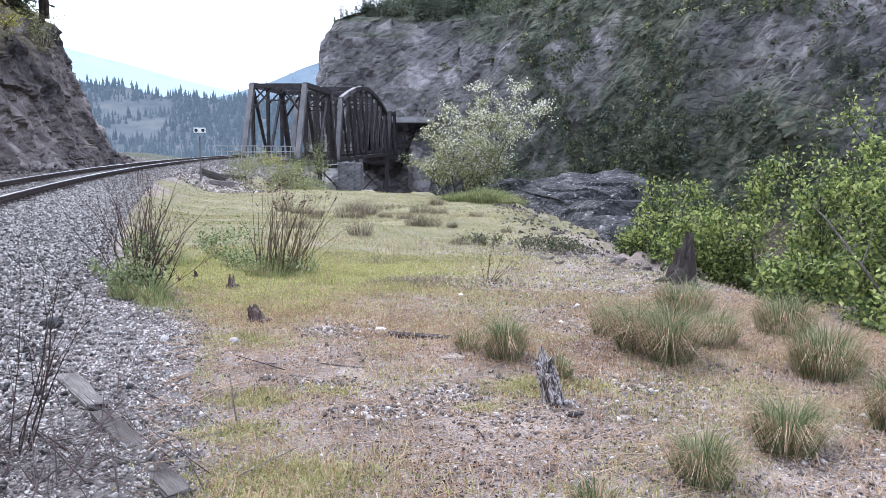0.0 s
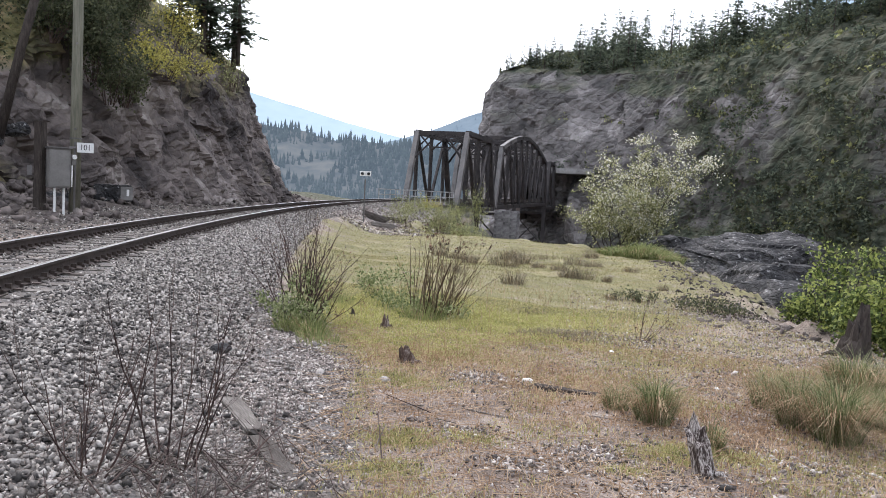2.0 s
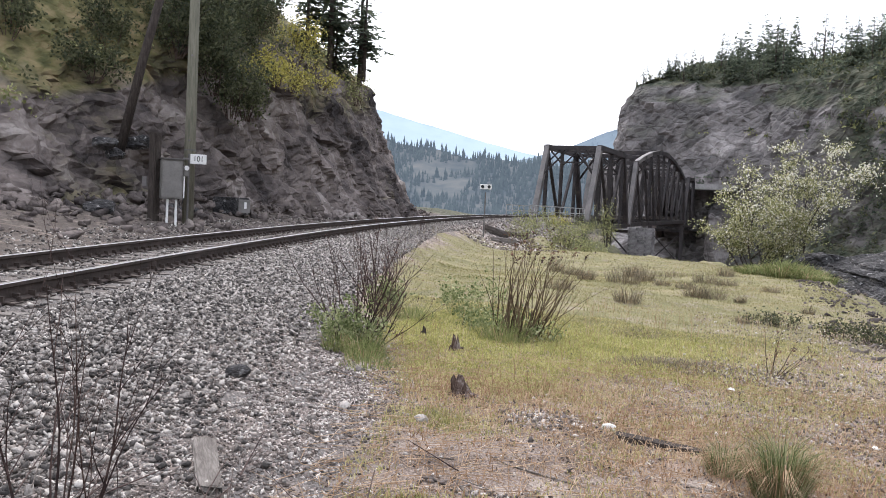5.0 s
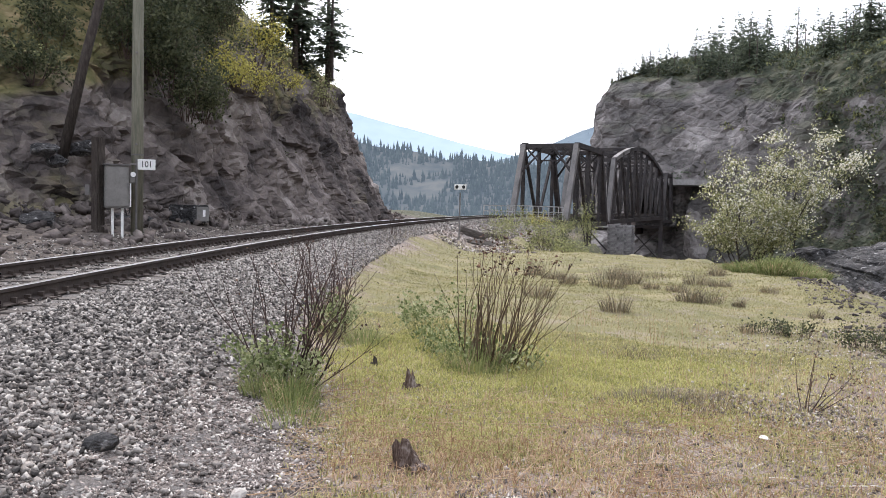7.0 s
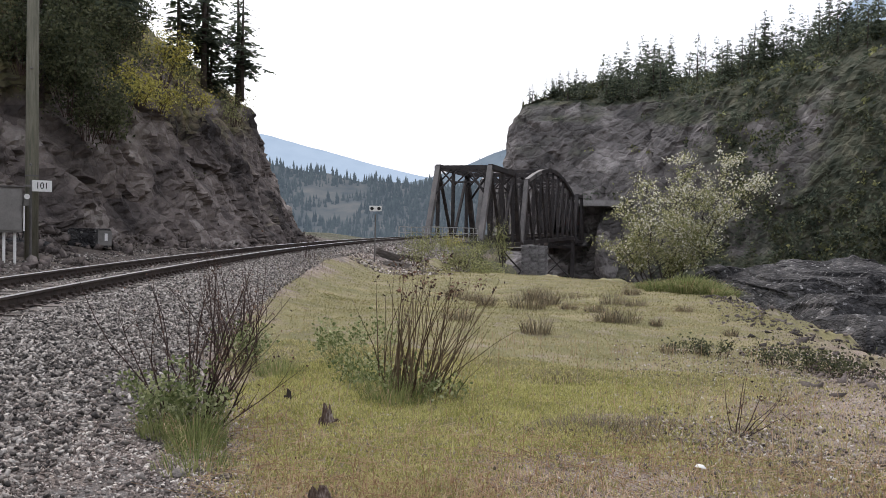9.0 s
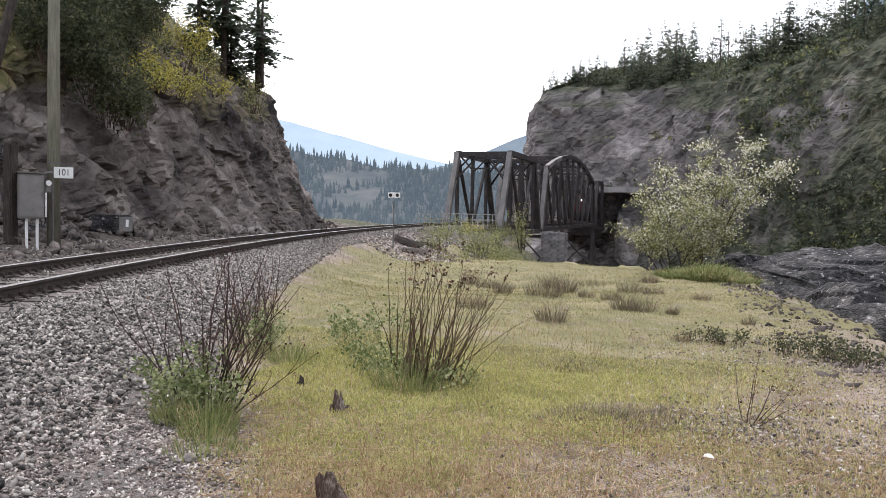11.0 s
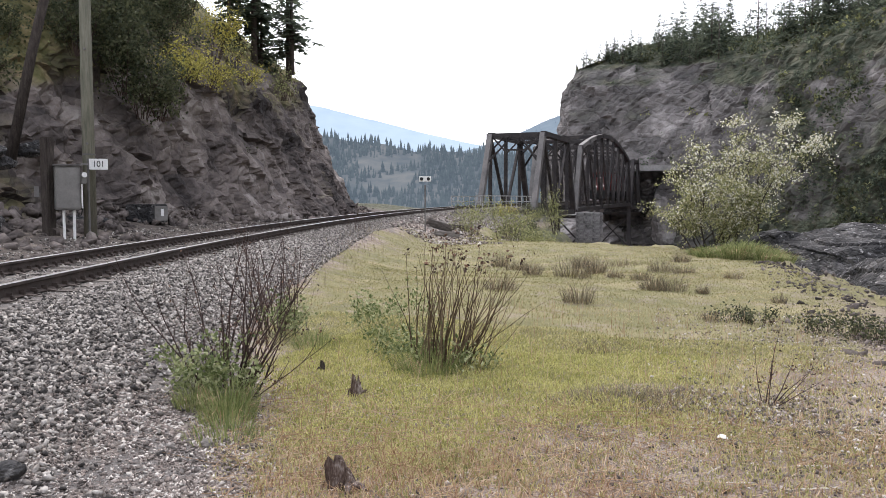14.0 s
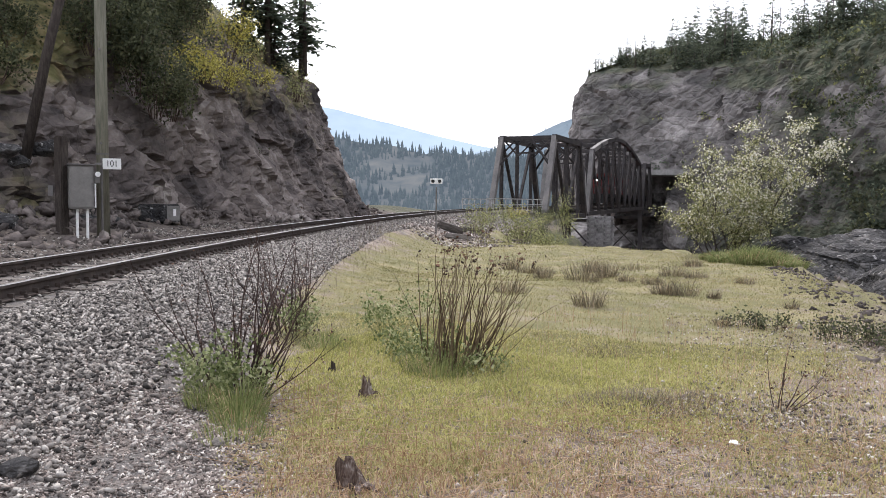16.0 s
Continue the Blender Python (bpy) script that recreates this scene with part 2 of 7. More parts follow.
M_STALK = material("dry_tan_stalk", [(0.06, 0.04, 0.026), (0.125, 0.088, 0.055), (0.21, 0.16, 0.10)], 6, 0.85, 0.0, 20, island=0.4)
M_LEAF = material("fresh_green_leaf", [(0.055, 0.082, 0.024), (0.175, 0.225, 0.06), (0.42, 0.46, 0.14)], 1.6, 0.6, 0.0, 12, island=0.65, trans=0.35)
M_HERB = material("fresh_herb_leaf", [(0.10, 0.13, 0.045), (0.21, 0.245, 0.10), (0.40, 0.42, 0.23)], 3.0, 0.6, 0.0, 12, island=0.6, trans=0.35)
M_DARKLEAF = material("dark_olive_foliage", [(0.04, 0.05, 0.027), (0.085, 0.096, 0.05), (0.15, 0.155, 0.082)], 0.8, 0.75, 0.0, 12, island=0.5, trans=0.4)
M_LEAFYELLOW = material("yellow_spring_leaf", [(0.25, 0.23, 0.05), (0.42, 0.385, 0.085), (0.56, 0.51, 0.15)], 1.0, 0.7, 0.0, 12, island=0.5, trans=0.3)
M_LEAFOLIVE = material("olive_tree_leaf", [(0.15, 0.165, 0.065), (0.27, 0.28, 0.115), (0.40, 0.40, 0.19)], 0.8, 0.65, 0.0, 12, island=0.5, trans=0.3)
M_CHERRYLEAF = material("pale_young_cherry_leaf", [(0.17, 0.185, 0.08), (0.33, 0.335, 0.16), (0.54, 0.52, 0.30)], 2.0, 0.6, 0.0, 12, island=0.6, trans=0.5)
M_BLOSSOM = material("white_blossom", [(0.6, 0.58, 0.46), (0.75, 0.73, 0.63), (0.87, 0.86, 0.78)], 2, 0.8, 0.0, 12, island=0.5, trans=0.5)
M_GRASS = material("spring_grass", [(0.162, 0.166, 0.06), (0.295, 0.27, 0.125), (0.485, 0.41, 0.24)], 0.45, 0.8, 0.0, 12, island=0.26, trans=0.4)
M_STRAW = material("dry_straw_grass", [(0.27, 0.165, 0.095), (0.45, 0.31, 0.19), (0.60, 0.475, 0.34)], 0.6, 0.85, 0.0, 12, island=0.4, trans=0.2)
M_FRESH = material("fresh_grass_blade", [(0.12, 0.15, 0.05), (0.21, 0.245, 0.09), (0.36, 0.375, 0.17)], 2.0, 0.75, 0.0, 12, island=0.5, trans=0.35)
M_TUFT = material("green_tussock_blade", [(0.085, 0.11, 0.04), (0.18, 0.21, 0.085), (0.38, 0.38, 0.21)], 2.0, 0.75, 0.0, 12, island=0.6, trans=0.25)
M_MOSS = material("yellow_green_moss_grass", [(0.225, 0.22, 0.085), (0.415, 0.385, 0.165), (0.57, 0.51, 0.255)], 2.5, 0.85, 0.0, 12, island=0.5, trans=0.35)
M_SWARD = material("bright_new_sward", [(0.245, 0.255, 0.07), (0.43, 0.42, 0.14), (0.59, 0.56, 0.23)], 2.0, 0.85, 0.0, 12, island=0.5, trans=0.35)
M_DRYBRUSH = material("dark_dry_brush", [(0.09, 0.072, 0.05), (0.18, 0.15, 0.105), (0.28, 0.24, 0.16)], 3, 0.9, 0.0, 12, island=0.5)
M_LITTER = material("brown_leaf_litter", [(0.04, 0.025, 0.02), (0.11, 0.062, 0.043), (0.24, 0.14, 0.095)], 1.5, 0.9, 0.0, 12, island=0.6)
M_WHITE = material("white_sign_paint", [(0.62, 0.62, 0.6), (0.75, 0.75, 0.73), (0.82, 0.82, 0.8)], 6, 0.6, 0.05, 30)
M_BLACK = material("black_paint", [(0.012, 0.012, 0.012), (0.02, 0.02, 0.02), (0.03, 0.03, 0.03)], 6, 0.6, 0.05, 30)
M_BOXGREY = material("grey_cabinet_paint", [(0.13, 0.124, 0.115), (0.18, 0.172, 0.16), (0.23, 0.22, 0.207)], 3, 0.55, 0.08, 30)
M_CONCRETE = material("aged_concrete", [(0.14, 0.135, 0.13), (0.26, 0.25, 0.24), (0.38, 0.37, 0.355)], 0.7, 0.9, 0.4, 12, fine=0.5)
M_MASONRY = material("pale_pier_stone", [(0.085, 0.082, 0.082), (0.185, 0.178, 0.175), (0.31, 0.30, 0.295)], 2.2, 0.9, 0.7, 9, island=0.25, fine=0.6)
M_WATER = material("muddy_river", [(0.07, 0.055, 0.045), (0.10, 0.075, 0.06), (0.13, 0.10, 0.08)], 0.08, 0.15, 0.25, 1.5)
M_LOCO = material("red_locomotive_paint", [(0.07, 0.010, 0.010), (0.12, 0.015, 0.014), (0.16, 0.025, 0.022)], 1.0, 0.45, 0.05, 20)
M_FREIGHT = material("dusty_freight_car_paint", [(0.06, 0.055, 0.05), (0.10, 0.09, 0.08), (0.16, 0.14, 0.12)], 1.0, 0.7, 0.1, 20)
M_GLASS = material("dark_cab_glass", [(0.01, 0.01, 0.012), (0.015, 0.015, 0.018)], 1.0, 0.08, 0.0, 20)
M_LAMP = glow("lit_headlamp", (1.0, 0.97, 0.92), 60.0)


# ---- mesh helpers ----
def mesh_of(name, verts, faces, mat, smooth=False):
    me = bpy.data.meshes.new(name)
    me.from_pydata([tuple(v) for v in verts] if not isinstance(verts, np.ndarray) else verts.tolist(), [], faces if isinstance(faces, list) else faces.tolist())
    if mat:
        me.materials.append(mat)
    if smooth:
        me.polygons.foreach_set("use_smooth", [True] * len(me.polygons))
    me.update()
    return me


def thing(name, label, category, m=None, group="", kind=""):
    ob = new(name)
    if m is not None:
        ob.matrix_world = m
    return tagged(ob, label, category, group, kind)


def part(name, vf, mat, parent, label="", smooth=False, kind=""):
    ob = new(name, mesh_of(name, vf[0], vf[1], mat, smooth))
    ob.parent = parent
    return tagged(ob, label, kind=kind)


def join(*vfs):
    verts, faces = [], []
    for v, f in vfs:
        k = len(verts)
        verts += [tuple(p) for p in v]
        faces += [tuple(i + k for i in q) for q in f]
    return verts, faces


CUBE = [(0, 1, 3, 2), (4, 6, 7, 5), (0, 4, 5, 1), (2, 3, 7, 6), (0, 2, 6, 4), (1, 5, 7, 3)]


def box(cx, cy, cz, sx, sy, sz, bevel=0.0):
    """A box round a centre, with chamfered edges where bevel is given."""
    if not bevel:
        return [(cx + a * sx / 2, cy + b * sy / 2, cz + c * sz / 2) for a in (-1, 1) for b in (-1, 1) for c in (-1, 1)], list(CUBE)
    bm = bmesh.new()
    bmesh.ops.create_cube(bm, size=1)
    bmesh.ops.scale(bm, vec=(sx, sy, sz), verts=bm.verts)
    bmesh.ops.bevel(bm, geom=bm.edges[:], offset=bevel, segments=2, affect="EDGES")
    bm.verts.index_update()
    out = [(v.co.x + cx, v.co.y + cy, v.co.z + cz) for v in bm.verts], [tuple(v.index for v in f.verts) for f in bm.faces]
    bm.free()
    return out


def beam(p, q, w, h, up=(0, 0, 1)):
    """A bar of section w (across) by h (towards up) from p to q."""
    p, q = Vector(p), Vector(q)
    d = (q - p).normalized()
    u = Vector(up)
    if abs(d.dot(u)) > 0.98:
        u = Vector((0, 1, 0))
    a = d.cross(u).normalized()
    b = a.cross(d).normalized()
    return [tuple(c + a * i * w / 2 + b * j * h / 2) for c in (p, q) for i in (-1, 1) for j in (-1, 1)], list(CUBE)


def tube(points, radii, sides=6, cap=True):
    """A round bar through points, of a radius at each."""
    pts = [Vector(p) for p in points]
    verts, faces = [], []
    a = None
    for i, p in enumerate(pts):
        d = (pts[min(i + 1, len(pts) - 1)] - pts[max(i - 1, 0)]).normalized()
        if a is None:
            a = d.orthogonal().normalized()
        a = (a - d * a.dot(d)).normalized()
        b = d.cross(a)
        for k in range(sides):
            t = 2 * math.pi * k / sides
            verts.append(tuple(p + (a * math.cos(t) + b * math.sin(t)) * radii[i]))
    for i in range(len(pts) - 1):
        for k in range(sides):
            faces.append((i * sides + k, i * sides + (k + 1) % sides, (i + 1) * sides + (k + 1) % sides, (i + 1) * sides + k))
    if cap:
        faces.append(tuple(range(sides))[::-1])
        faces.append(tuple((len(pts) - 1) * sides + k for k in range(sides)))
    return verts, faces


def grid_faces(nu, nv):
    i = np.arange((nu - 1) * (nv - 1))
    a = i // (nv - 1) * nv + i % (nv - 1)
    return np.stack([a, a + nv, a + nv + 1, a + 1], 1)


def fbm(x, y, z=0.0, octaves=5, gain=0.5, ridged=False):
    """Fractal noise of Blender's kind at arrays of places."""
    x, y, z = np.broadcast_arrays(np.asarray(x, float), np.asarray(y, float), np.asarray(z, float))
    out = np.zeros(x.size)
    for i, p in enumerate(zip(x.ravel(), y.ravel(), z.ravel())):
        s, a = 0.0, 1.0
        q = Vector(p)
        for _ in range(octaves):
            v = noise.noise(q)
            s += a * (1 - 2 * abs(v) if ridged else v)
            q = q * 2.03 + Vector((3.1, 1.7, 5.3))
            a *= gain
        out[i] = s
    return out.reshape(x.shape)


# ---- the plan: track, banks, heights ----
R0, TH0, P0 = 216.0, radians(-19.8), np.array([-6.75, 7.26])
TH1 = radians(3.0)
S_TIGHT, S_STRAIGHT, S_BRIDGE = 57.0, 74.5, 75.2
CEN = P0 + R0 * np.array([math.cos(TH0), -math.sin(TH0)])
TH_T = TH0 + S_TIGHT / R0
R2 = (S_STRAIGHT - S_TIGHT) / (TH1 - TH_T)
CEN2 = CEN + (R2 - R0) * np.array([math.cos(TH_T), -math.sin(TH_T)])


def track(s, right=0.0):
    """A place on the track's centre line, or beside it, and the heading there."""
    if s < S_TIGHT:
        th = TH0 + s / R0
        p = CEN - R0 * np.array([math.cos(th), -math.sin(th)])
    else:
        th = min(TH_T + (s - S_TIGHT) / R2, TH1)
        p = CEN2 - R2 * np.array([math.cos(th), -math.sin(th)])
    if s > S_STRAIGHT:
        p = p + (s - S_STRAIGHT) * np.array([math.sin(TH1), math.cos(TH1)])
    return p + right * np.array([math.cos(th), -math.sin(th)]), th


def railtop(s):
    return 0.56 + 0.0060 * s


def to_track(x, y):
    """Arc length and distance to the right of the centre line."""
    dx, dy = x - CEN[0], y - CEN[1]
    r = np.hypot(dx, dy)
    th = np.arctan2(dy, -dx)
    s = (th - TH0) * R0
    lat = R0 - r
    dx, dy = x - CEN2[0], y - CEN2[1]
    tight = (s > S_TIGHT) & (dx < 0)
    s = np.where(tight, S_TIGHT + (np.arctan2(dy, -dx) - TH_T) * R2, s)
    lat = np.where(tight, R2 - np.hypot(dx, dy), lat)
    e, _ = track(S_STRAIGHT)
    f, g = np.array([math.sin(TH1), math.cos(TH1)]), np.array([math.cos(TH1), -math.sin(TH1)])
    s2 = S_STRAIGHT + (x - e[0]) * f[0] + (y - e[1]) * f[1]
    lat2 = (x - e[0]) * g[0] + (y - e[1]) * g[1]
    on = s2 > S_STRAIGHT
    return np.where(on, s2, s), np.where(on, lat2, lat)


EDGE = [(30, -300), (9, -40), (6.2, -5), (5.0, 3), (4.1, 8), (3.25, 11.5), (2.75, 14.5), (2.55, 20), (2.1, 25), (1.75, 29), (1.5, 34), (-1.5, 34.5), (-4.5, 35.0), (-7.5, 36.5), (-9.8, 40), (-11.9, 47), (-13.8, 56),
        (-15.0, 66), (-15.5, 79.5), (-22.5, 79.5), (-23.5, 69), (-29, 63.5), (-38, 66.5), (-62, 73), (-115, 84), (-300, 90), (-300, -300)]


def plateau(x, y):
    """Distance to the bank's edge: positive on the flat."""
    best, inside = np.full(x.shape, 1e9), np.zeros(x.shape, bool)
    for (ax, ay), (bx, by) in zip(EDGE, EDGE[1:] + EDGE[:1]):
        ux, uy = bx - ax, by - ay
        k = np.clip(((x - ax) * ux + (y - ay) * uy) / (ux * ux + uy * uy), 0, 1)
        best = np.minimum(best, np.hypot(ax + k * ux - x, ay + k * uy - y))
        cross = ((ay > y) != (by > y)) & (x < (bx - ax) * (y - ay) / (by - ay + 1e-12) + ax)
        inside ^= cross
    return np.where(inside, best, -best)


def smooth(a, b, v):
    t = np.clip((v - a) / (b - a), 0, 1)
    return t * t * (3 - 2 * t)


def height(x, y):
    """The ground's height without its fine relief."""
    x, y = np.asarray(x, float), np.asarray(y, float)
    s, lat = to_track(x, y)
    top = railtop(np.clip(s, -40, S_BRIDGE + 5)) - 0.19
    flat = -0.012 * np.clip(y - 8, 0, 22) + 0.10 * np.sin(x * 0.5 + 1) * np.sin(y * 0.33) * smooth(6, 14, y)
    near = np.interp(lat, [-60, -7, -5, -3.6, -2.2, -1.5, 1.45, 2.3, 3.7, 4.6], [0.5, 0.45, 0.15, -0.12, -0.2, 0, 0, -0.12, -0.36, -0.5])
    fade = smooth(2.2, 4.6, lat)
    bank = (top + near) * (1 - fade) + flat * fade
    e = plateau(x, y)
    drop = np.where(e < 0.6, -7.2 * smooth(0.6, -9.5, e), 0.0)
    z = np.where(e > -9.5, bank + drop, -7.2 + 0 * bank)
    z = np.where(e < -9.5, -7.2, z)
    return z


# ---- ground ----
def spaced(a, b, lo, hi, step, grow, fine_lo, fine_hi):
    """Coordinates from lo to hi: even between fine_lo and fine_hi, growing outwards."""
    mid = list(np.arange(fine_lo, fine_hi, step))
    out, d, v = [], step, fine_hi
    while v < hi:
        out.append(v)
        d *= grow
        v += d
    low, d, v = [], step, fine_lo
    while v > lo:
        d *= grow
        v -= d
        low.append(v)
    return np.array(low[::-1] + mid + out + [hi])


def build_ground():
    xs = spaced(0, 0, -2500, 2500, 0.16, 1.06, -9.5, 5.5)
    ys = spaced(0, 0, -2500, 2500, 0.16, 1.045, 1.5, 18.0)
    gx, gy = np.meshgrid(xs, ys, indexing="ij")
    z = height(gx, gy)
    s, lat = to_track(gx, gy)
    e = plateau(gx, gy)
    near = (np.abs(gx + 2) < 45) & (np.abs(gy - 30) < 75)
    rel, patch = np.zeros(gx.shape), np.zeros(gx.shape)
    rel[near] = fbm(gx[near] * 0.9, gy[near] * 0.9, 0.0, 4)
    patch[near] = fbm(gx[near] * 0.35, gy[near] * 0.35, 7.0, 3)
    z += rel * np.where(e < 0, 0.35, 0.045) * np.where((lat > -3) & (lat < 3.2) & (s < S_BRIDGE), 0.25, 1)
    me = mesh_of("ground", np.stack([gx.ravel(), gy.ravel(), z.ravel()], 1), grid_faces(len(xs), len(ys)), M_GROUND, True)
    ob = tagged(new("ground", me), "gravel, dirt and short dry grass on a riverside bench", "ground", kind="structure")
    path = path_edge(gy)
    edge = 0.25 + 0.035 * np.clip(gy - 8, 0, 25)
    gravel = smooth(edge, -edge, gx - path + patch * edge * 1.2) * (lat > -6)
    far_grass = smooth(6.5, 10.5, gy + patch * 2.0) * (1 - gravel)
    right_bare = smooth(0.2, 2.6, gx + patch * 1.6 + (12 - gy) * 0.12) * smooth(21, 10, gy)
    grass = far_grass * (1 - 0.75 * right_bare)
    grass = np.maximum(grass, 0.42 * (patch > 0.05) * (1 - gravel))
    straw = smooth(9.8, 7.4, gy + patch * 2) * smooth(-0.45, 0.35, patch + 0.12) * (1 - gravel) * 0.75
    talus = smooth(-2.3, -3.0, lat) * (lat > -9) * (gy < 58)
    gravel = gravel * (lat > -2.6)
    slope_bank = smooth(34, 42, gy) * smooth(5.4, 4.2, lat)
    grass, gravel, straw = grass * (1 - slope_bank), np.maximum(gravel, slope_bank), straw * (1 - slope_bank)
    wild = np.maximum(np.maximum(smooth(0.1, -2.0, e), smooth(-9.0, -14.0, lat)), smooth(54, 60, gy) * (lat < -3.2)) * (gy > -200)
    mud = smooth(-6, -9, e) * (np.hypot(gx, gy) < 260)
    for key, a in (("grass", grass), ("straw", straw), ("gravel", gravel), ("wild", wild), ("talus", talus), ("mud", mud)):
        at = me.attributes.new(key, "FLOAT", "POINT")
        at.data.foreach_set("value", a.ravel().astype(np.float32) * 0.65)
    return ob


def path_edge(y):
    """Where the gravel ends and the grass begins."""
    return np.interp(y, [-50, 0, 3.4, 5.0, 6.9, 8.2, 11, 15, 20, 30, 45, 60, 90], [1.0, -0.3, -0.9, -1.5, -1.95, -2.7, -4.6, -6.2, -8.0, -11.2, -14.3, -16, -17])


build_ground()
wv = np.array([(-700, -400, -6.75), (700, -400, -6.75), (700, 700, -6.75), (-700, 700, -6.75)])
tagged(new("water", mesh_of("water", wv, [(0, 1, 2, 3)], M_WATER)), "brown silty river water in the gorge", "river", kind="structure")


# ---- cliffs ----
def sample(line, step):
    """Even places along a polyline, rounded at its corners, with the normal to its left."""
    pts = np.array(line, float)
    d = np.r_[0, np.cumsum(np.hypot(*np.diff(pts, axis=0).T))]
    t = np.arange(0, d[-1], step)
    p = np.stack([np.interp(t, d, pts[:, 0]), np.interp(t, d, pts[:, 1])], 1)
    k = max(3, int(5 / step))
    pad = np.pad(p, ((k, k), (0, 0)), "edge")
    p = np.stack([np.convolve(pad[:, i], np.ones(2 * k + 1) / (2 * k + 1), "valid") for i in (0, 1)], 1)
    g = np.gradient(p, axis=0)
    g /= np.linalg.norm(g, axis=1)[:, None] + 1e-9
    return t, p, np.stack([-g[:, 1], g[:, 0]], 1)


def crags(x, y, z, size, seed):
    """Broken blocks: cells of rock, each with its own depth and tilt."""
    q = np.stack([x, y, z], -1)
    dip = np.array([0.34, -0.3, 0.89])
    q = (q - (q @ dip)[..., None] * dip * 0.5) / size + seed
    base = np.floor(q)
    best, val = np.full(x.shape, 9.0), np.zeros(x.shape)
    for ox, oy, oz in [(a, b, c) for a in (-1, 0, 1) for b in (-1, 0, 1) for c in (-1, 0, 1)]:
        c = base + np.array([ox, oy, oz])
        h = c @ np.array([[12.9898, 39.3468, 73.156], [78.233, 11.135, 52.235], [37.719, 83.155, 9.151]])
        r = np.modf(np.abs(np.sin(h)) * 43758.5453)[0]
        k = np.modf(np.abs(np.sin(h + 4.7)) * 24634.6345)[0]
        d = q - c - r
        far = (d * d).sum(-1)
        new_one = far < best
        best = np.where(new_one, far, best)
        val = np.where(new_one, k[..., 0] - 0.5 + (d * (r[..., ::-1] - 0.5)).sum(-1) * 0.75, val)
    return val


def cliff(name, label, line, profile, step, rows, rough, mat, freq, seed, grain, away, reach, green=0.0, grassy=0.0):
    """A rock face that rises from a toe line; profile(t) gives back-set and height steps from the toe up."""
    t, p, n = sample(line, step)
    nv = rows
    vx, vy, vz, lie = (np.zeros((len(t), nv)) for _ in range(4))
    for i in range(len(t)):
        back, up = profile(t[i], p[i])
        k = np.r_[0, np.cumsum(np.hypot(np.diff(back), np.diff(up)))]
        w = np.linspace(0, 1, nv) ** 1.25 * k[-1]
        b, u = np.interp(w, k, back), np.interp(w, k, up)
        lie[i] = np.gradient(b) / (np.hypot(np.gradient(b), np.gradient(u)) + 1e-9)
        vx[i], vy[i], vz[i] = p[i, 0] + n[i, 0] * np.minimum(b, reach) + away[0] * np.maximum(b - reach, 0), p[i, 1] + n[i, 1] * np.minimum(b, reach) + away[1] * np.maximum(b - reach, 0), u
    f = freq
    big = fbm(vx * f, vy * f, vz * f * 0.8 + seed, 5, 0.5) * 1.3
    along = t[:, None] + 0 * vz
    strata = fbm((along * 0.6 + vz * 0.8) * f * 3.0, (vz * 0.6 - along * 0.8) * f * 1.5, vx * f * 0.5 + seed, 5, 0.6)
    amp = rough * (big * 0.75 + strata * 0.55 * grain)
    fine = fbm(vx * f * 4.5, vy * f * 4.5, vz * f * 4.5 + seed, 5, 0.6, True) * rough * 0.26
    broken = crags(vx, vy, vz, 0.5 / f, seed) * 0.75 + crags(vx, vy, vz, 0.2 / f, seed + 5) * 0.42 + crags(vx, vy, vz, 0.085 / f, seed + 8) * 0.15
    amp = (0.6 * amp + 0.5 * fine + rough * broken * 0.62) * (1 - 0.75 * smooth(0.66, 0.82, lie) * (vz > 4))
    vx -= n[:, :1] * amp
    vy -= n[:, 1:] * amp
    vz += fbm(vx * f * 2, vy * f * 2, vz * f * 2 + 9 + seed, 3) * rough * 0.3
    me = mesh_of(name, np.stack([vx.ravel(), vy.ravel(), vz.ravel()], 1), grid_faces(len(t), nv), mat, False)
    at = me.attributes.new("lie", "FLOAT", "POINT")
    lie = lie + green * ((0.42 * smooth(-6, 16, vx) + 0.1 * smooth(14, 28, vx)) * (1 - 0.65 * smooth(34, 52, vx)) * (0.6 + 0.4 * smooth(30, -4, vz)))
    lie = lie + grassy * smooth(3.5, 8.0, vz)
    at.data.foreach_set("value", lie.ravel().astype(np.float32))
    return tagged(new(name, me), label, "cliff", kind="structure"), (vx, vy, vz)


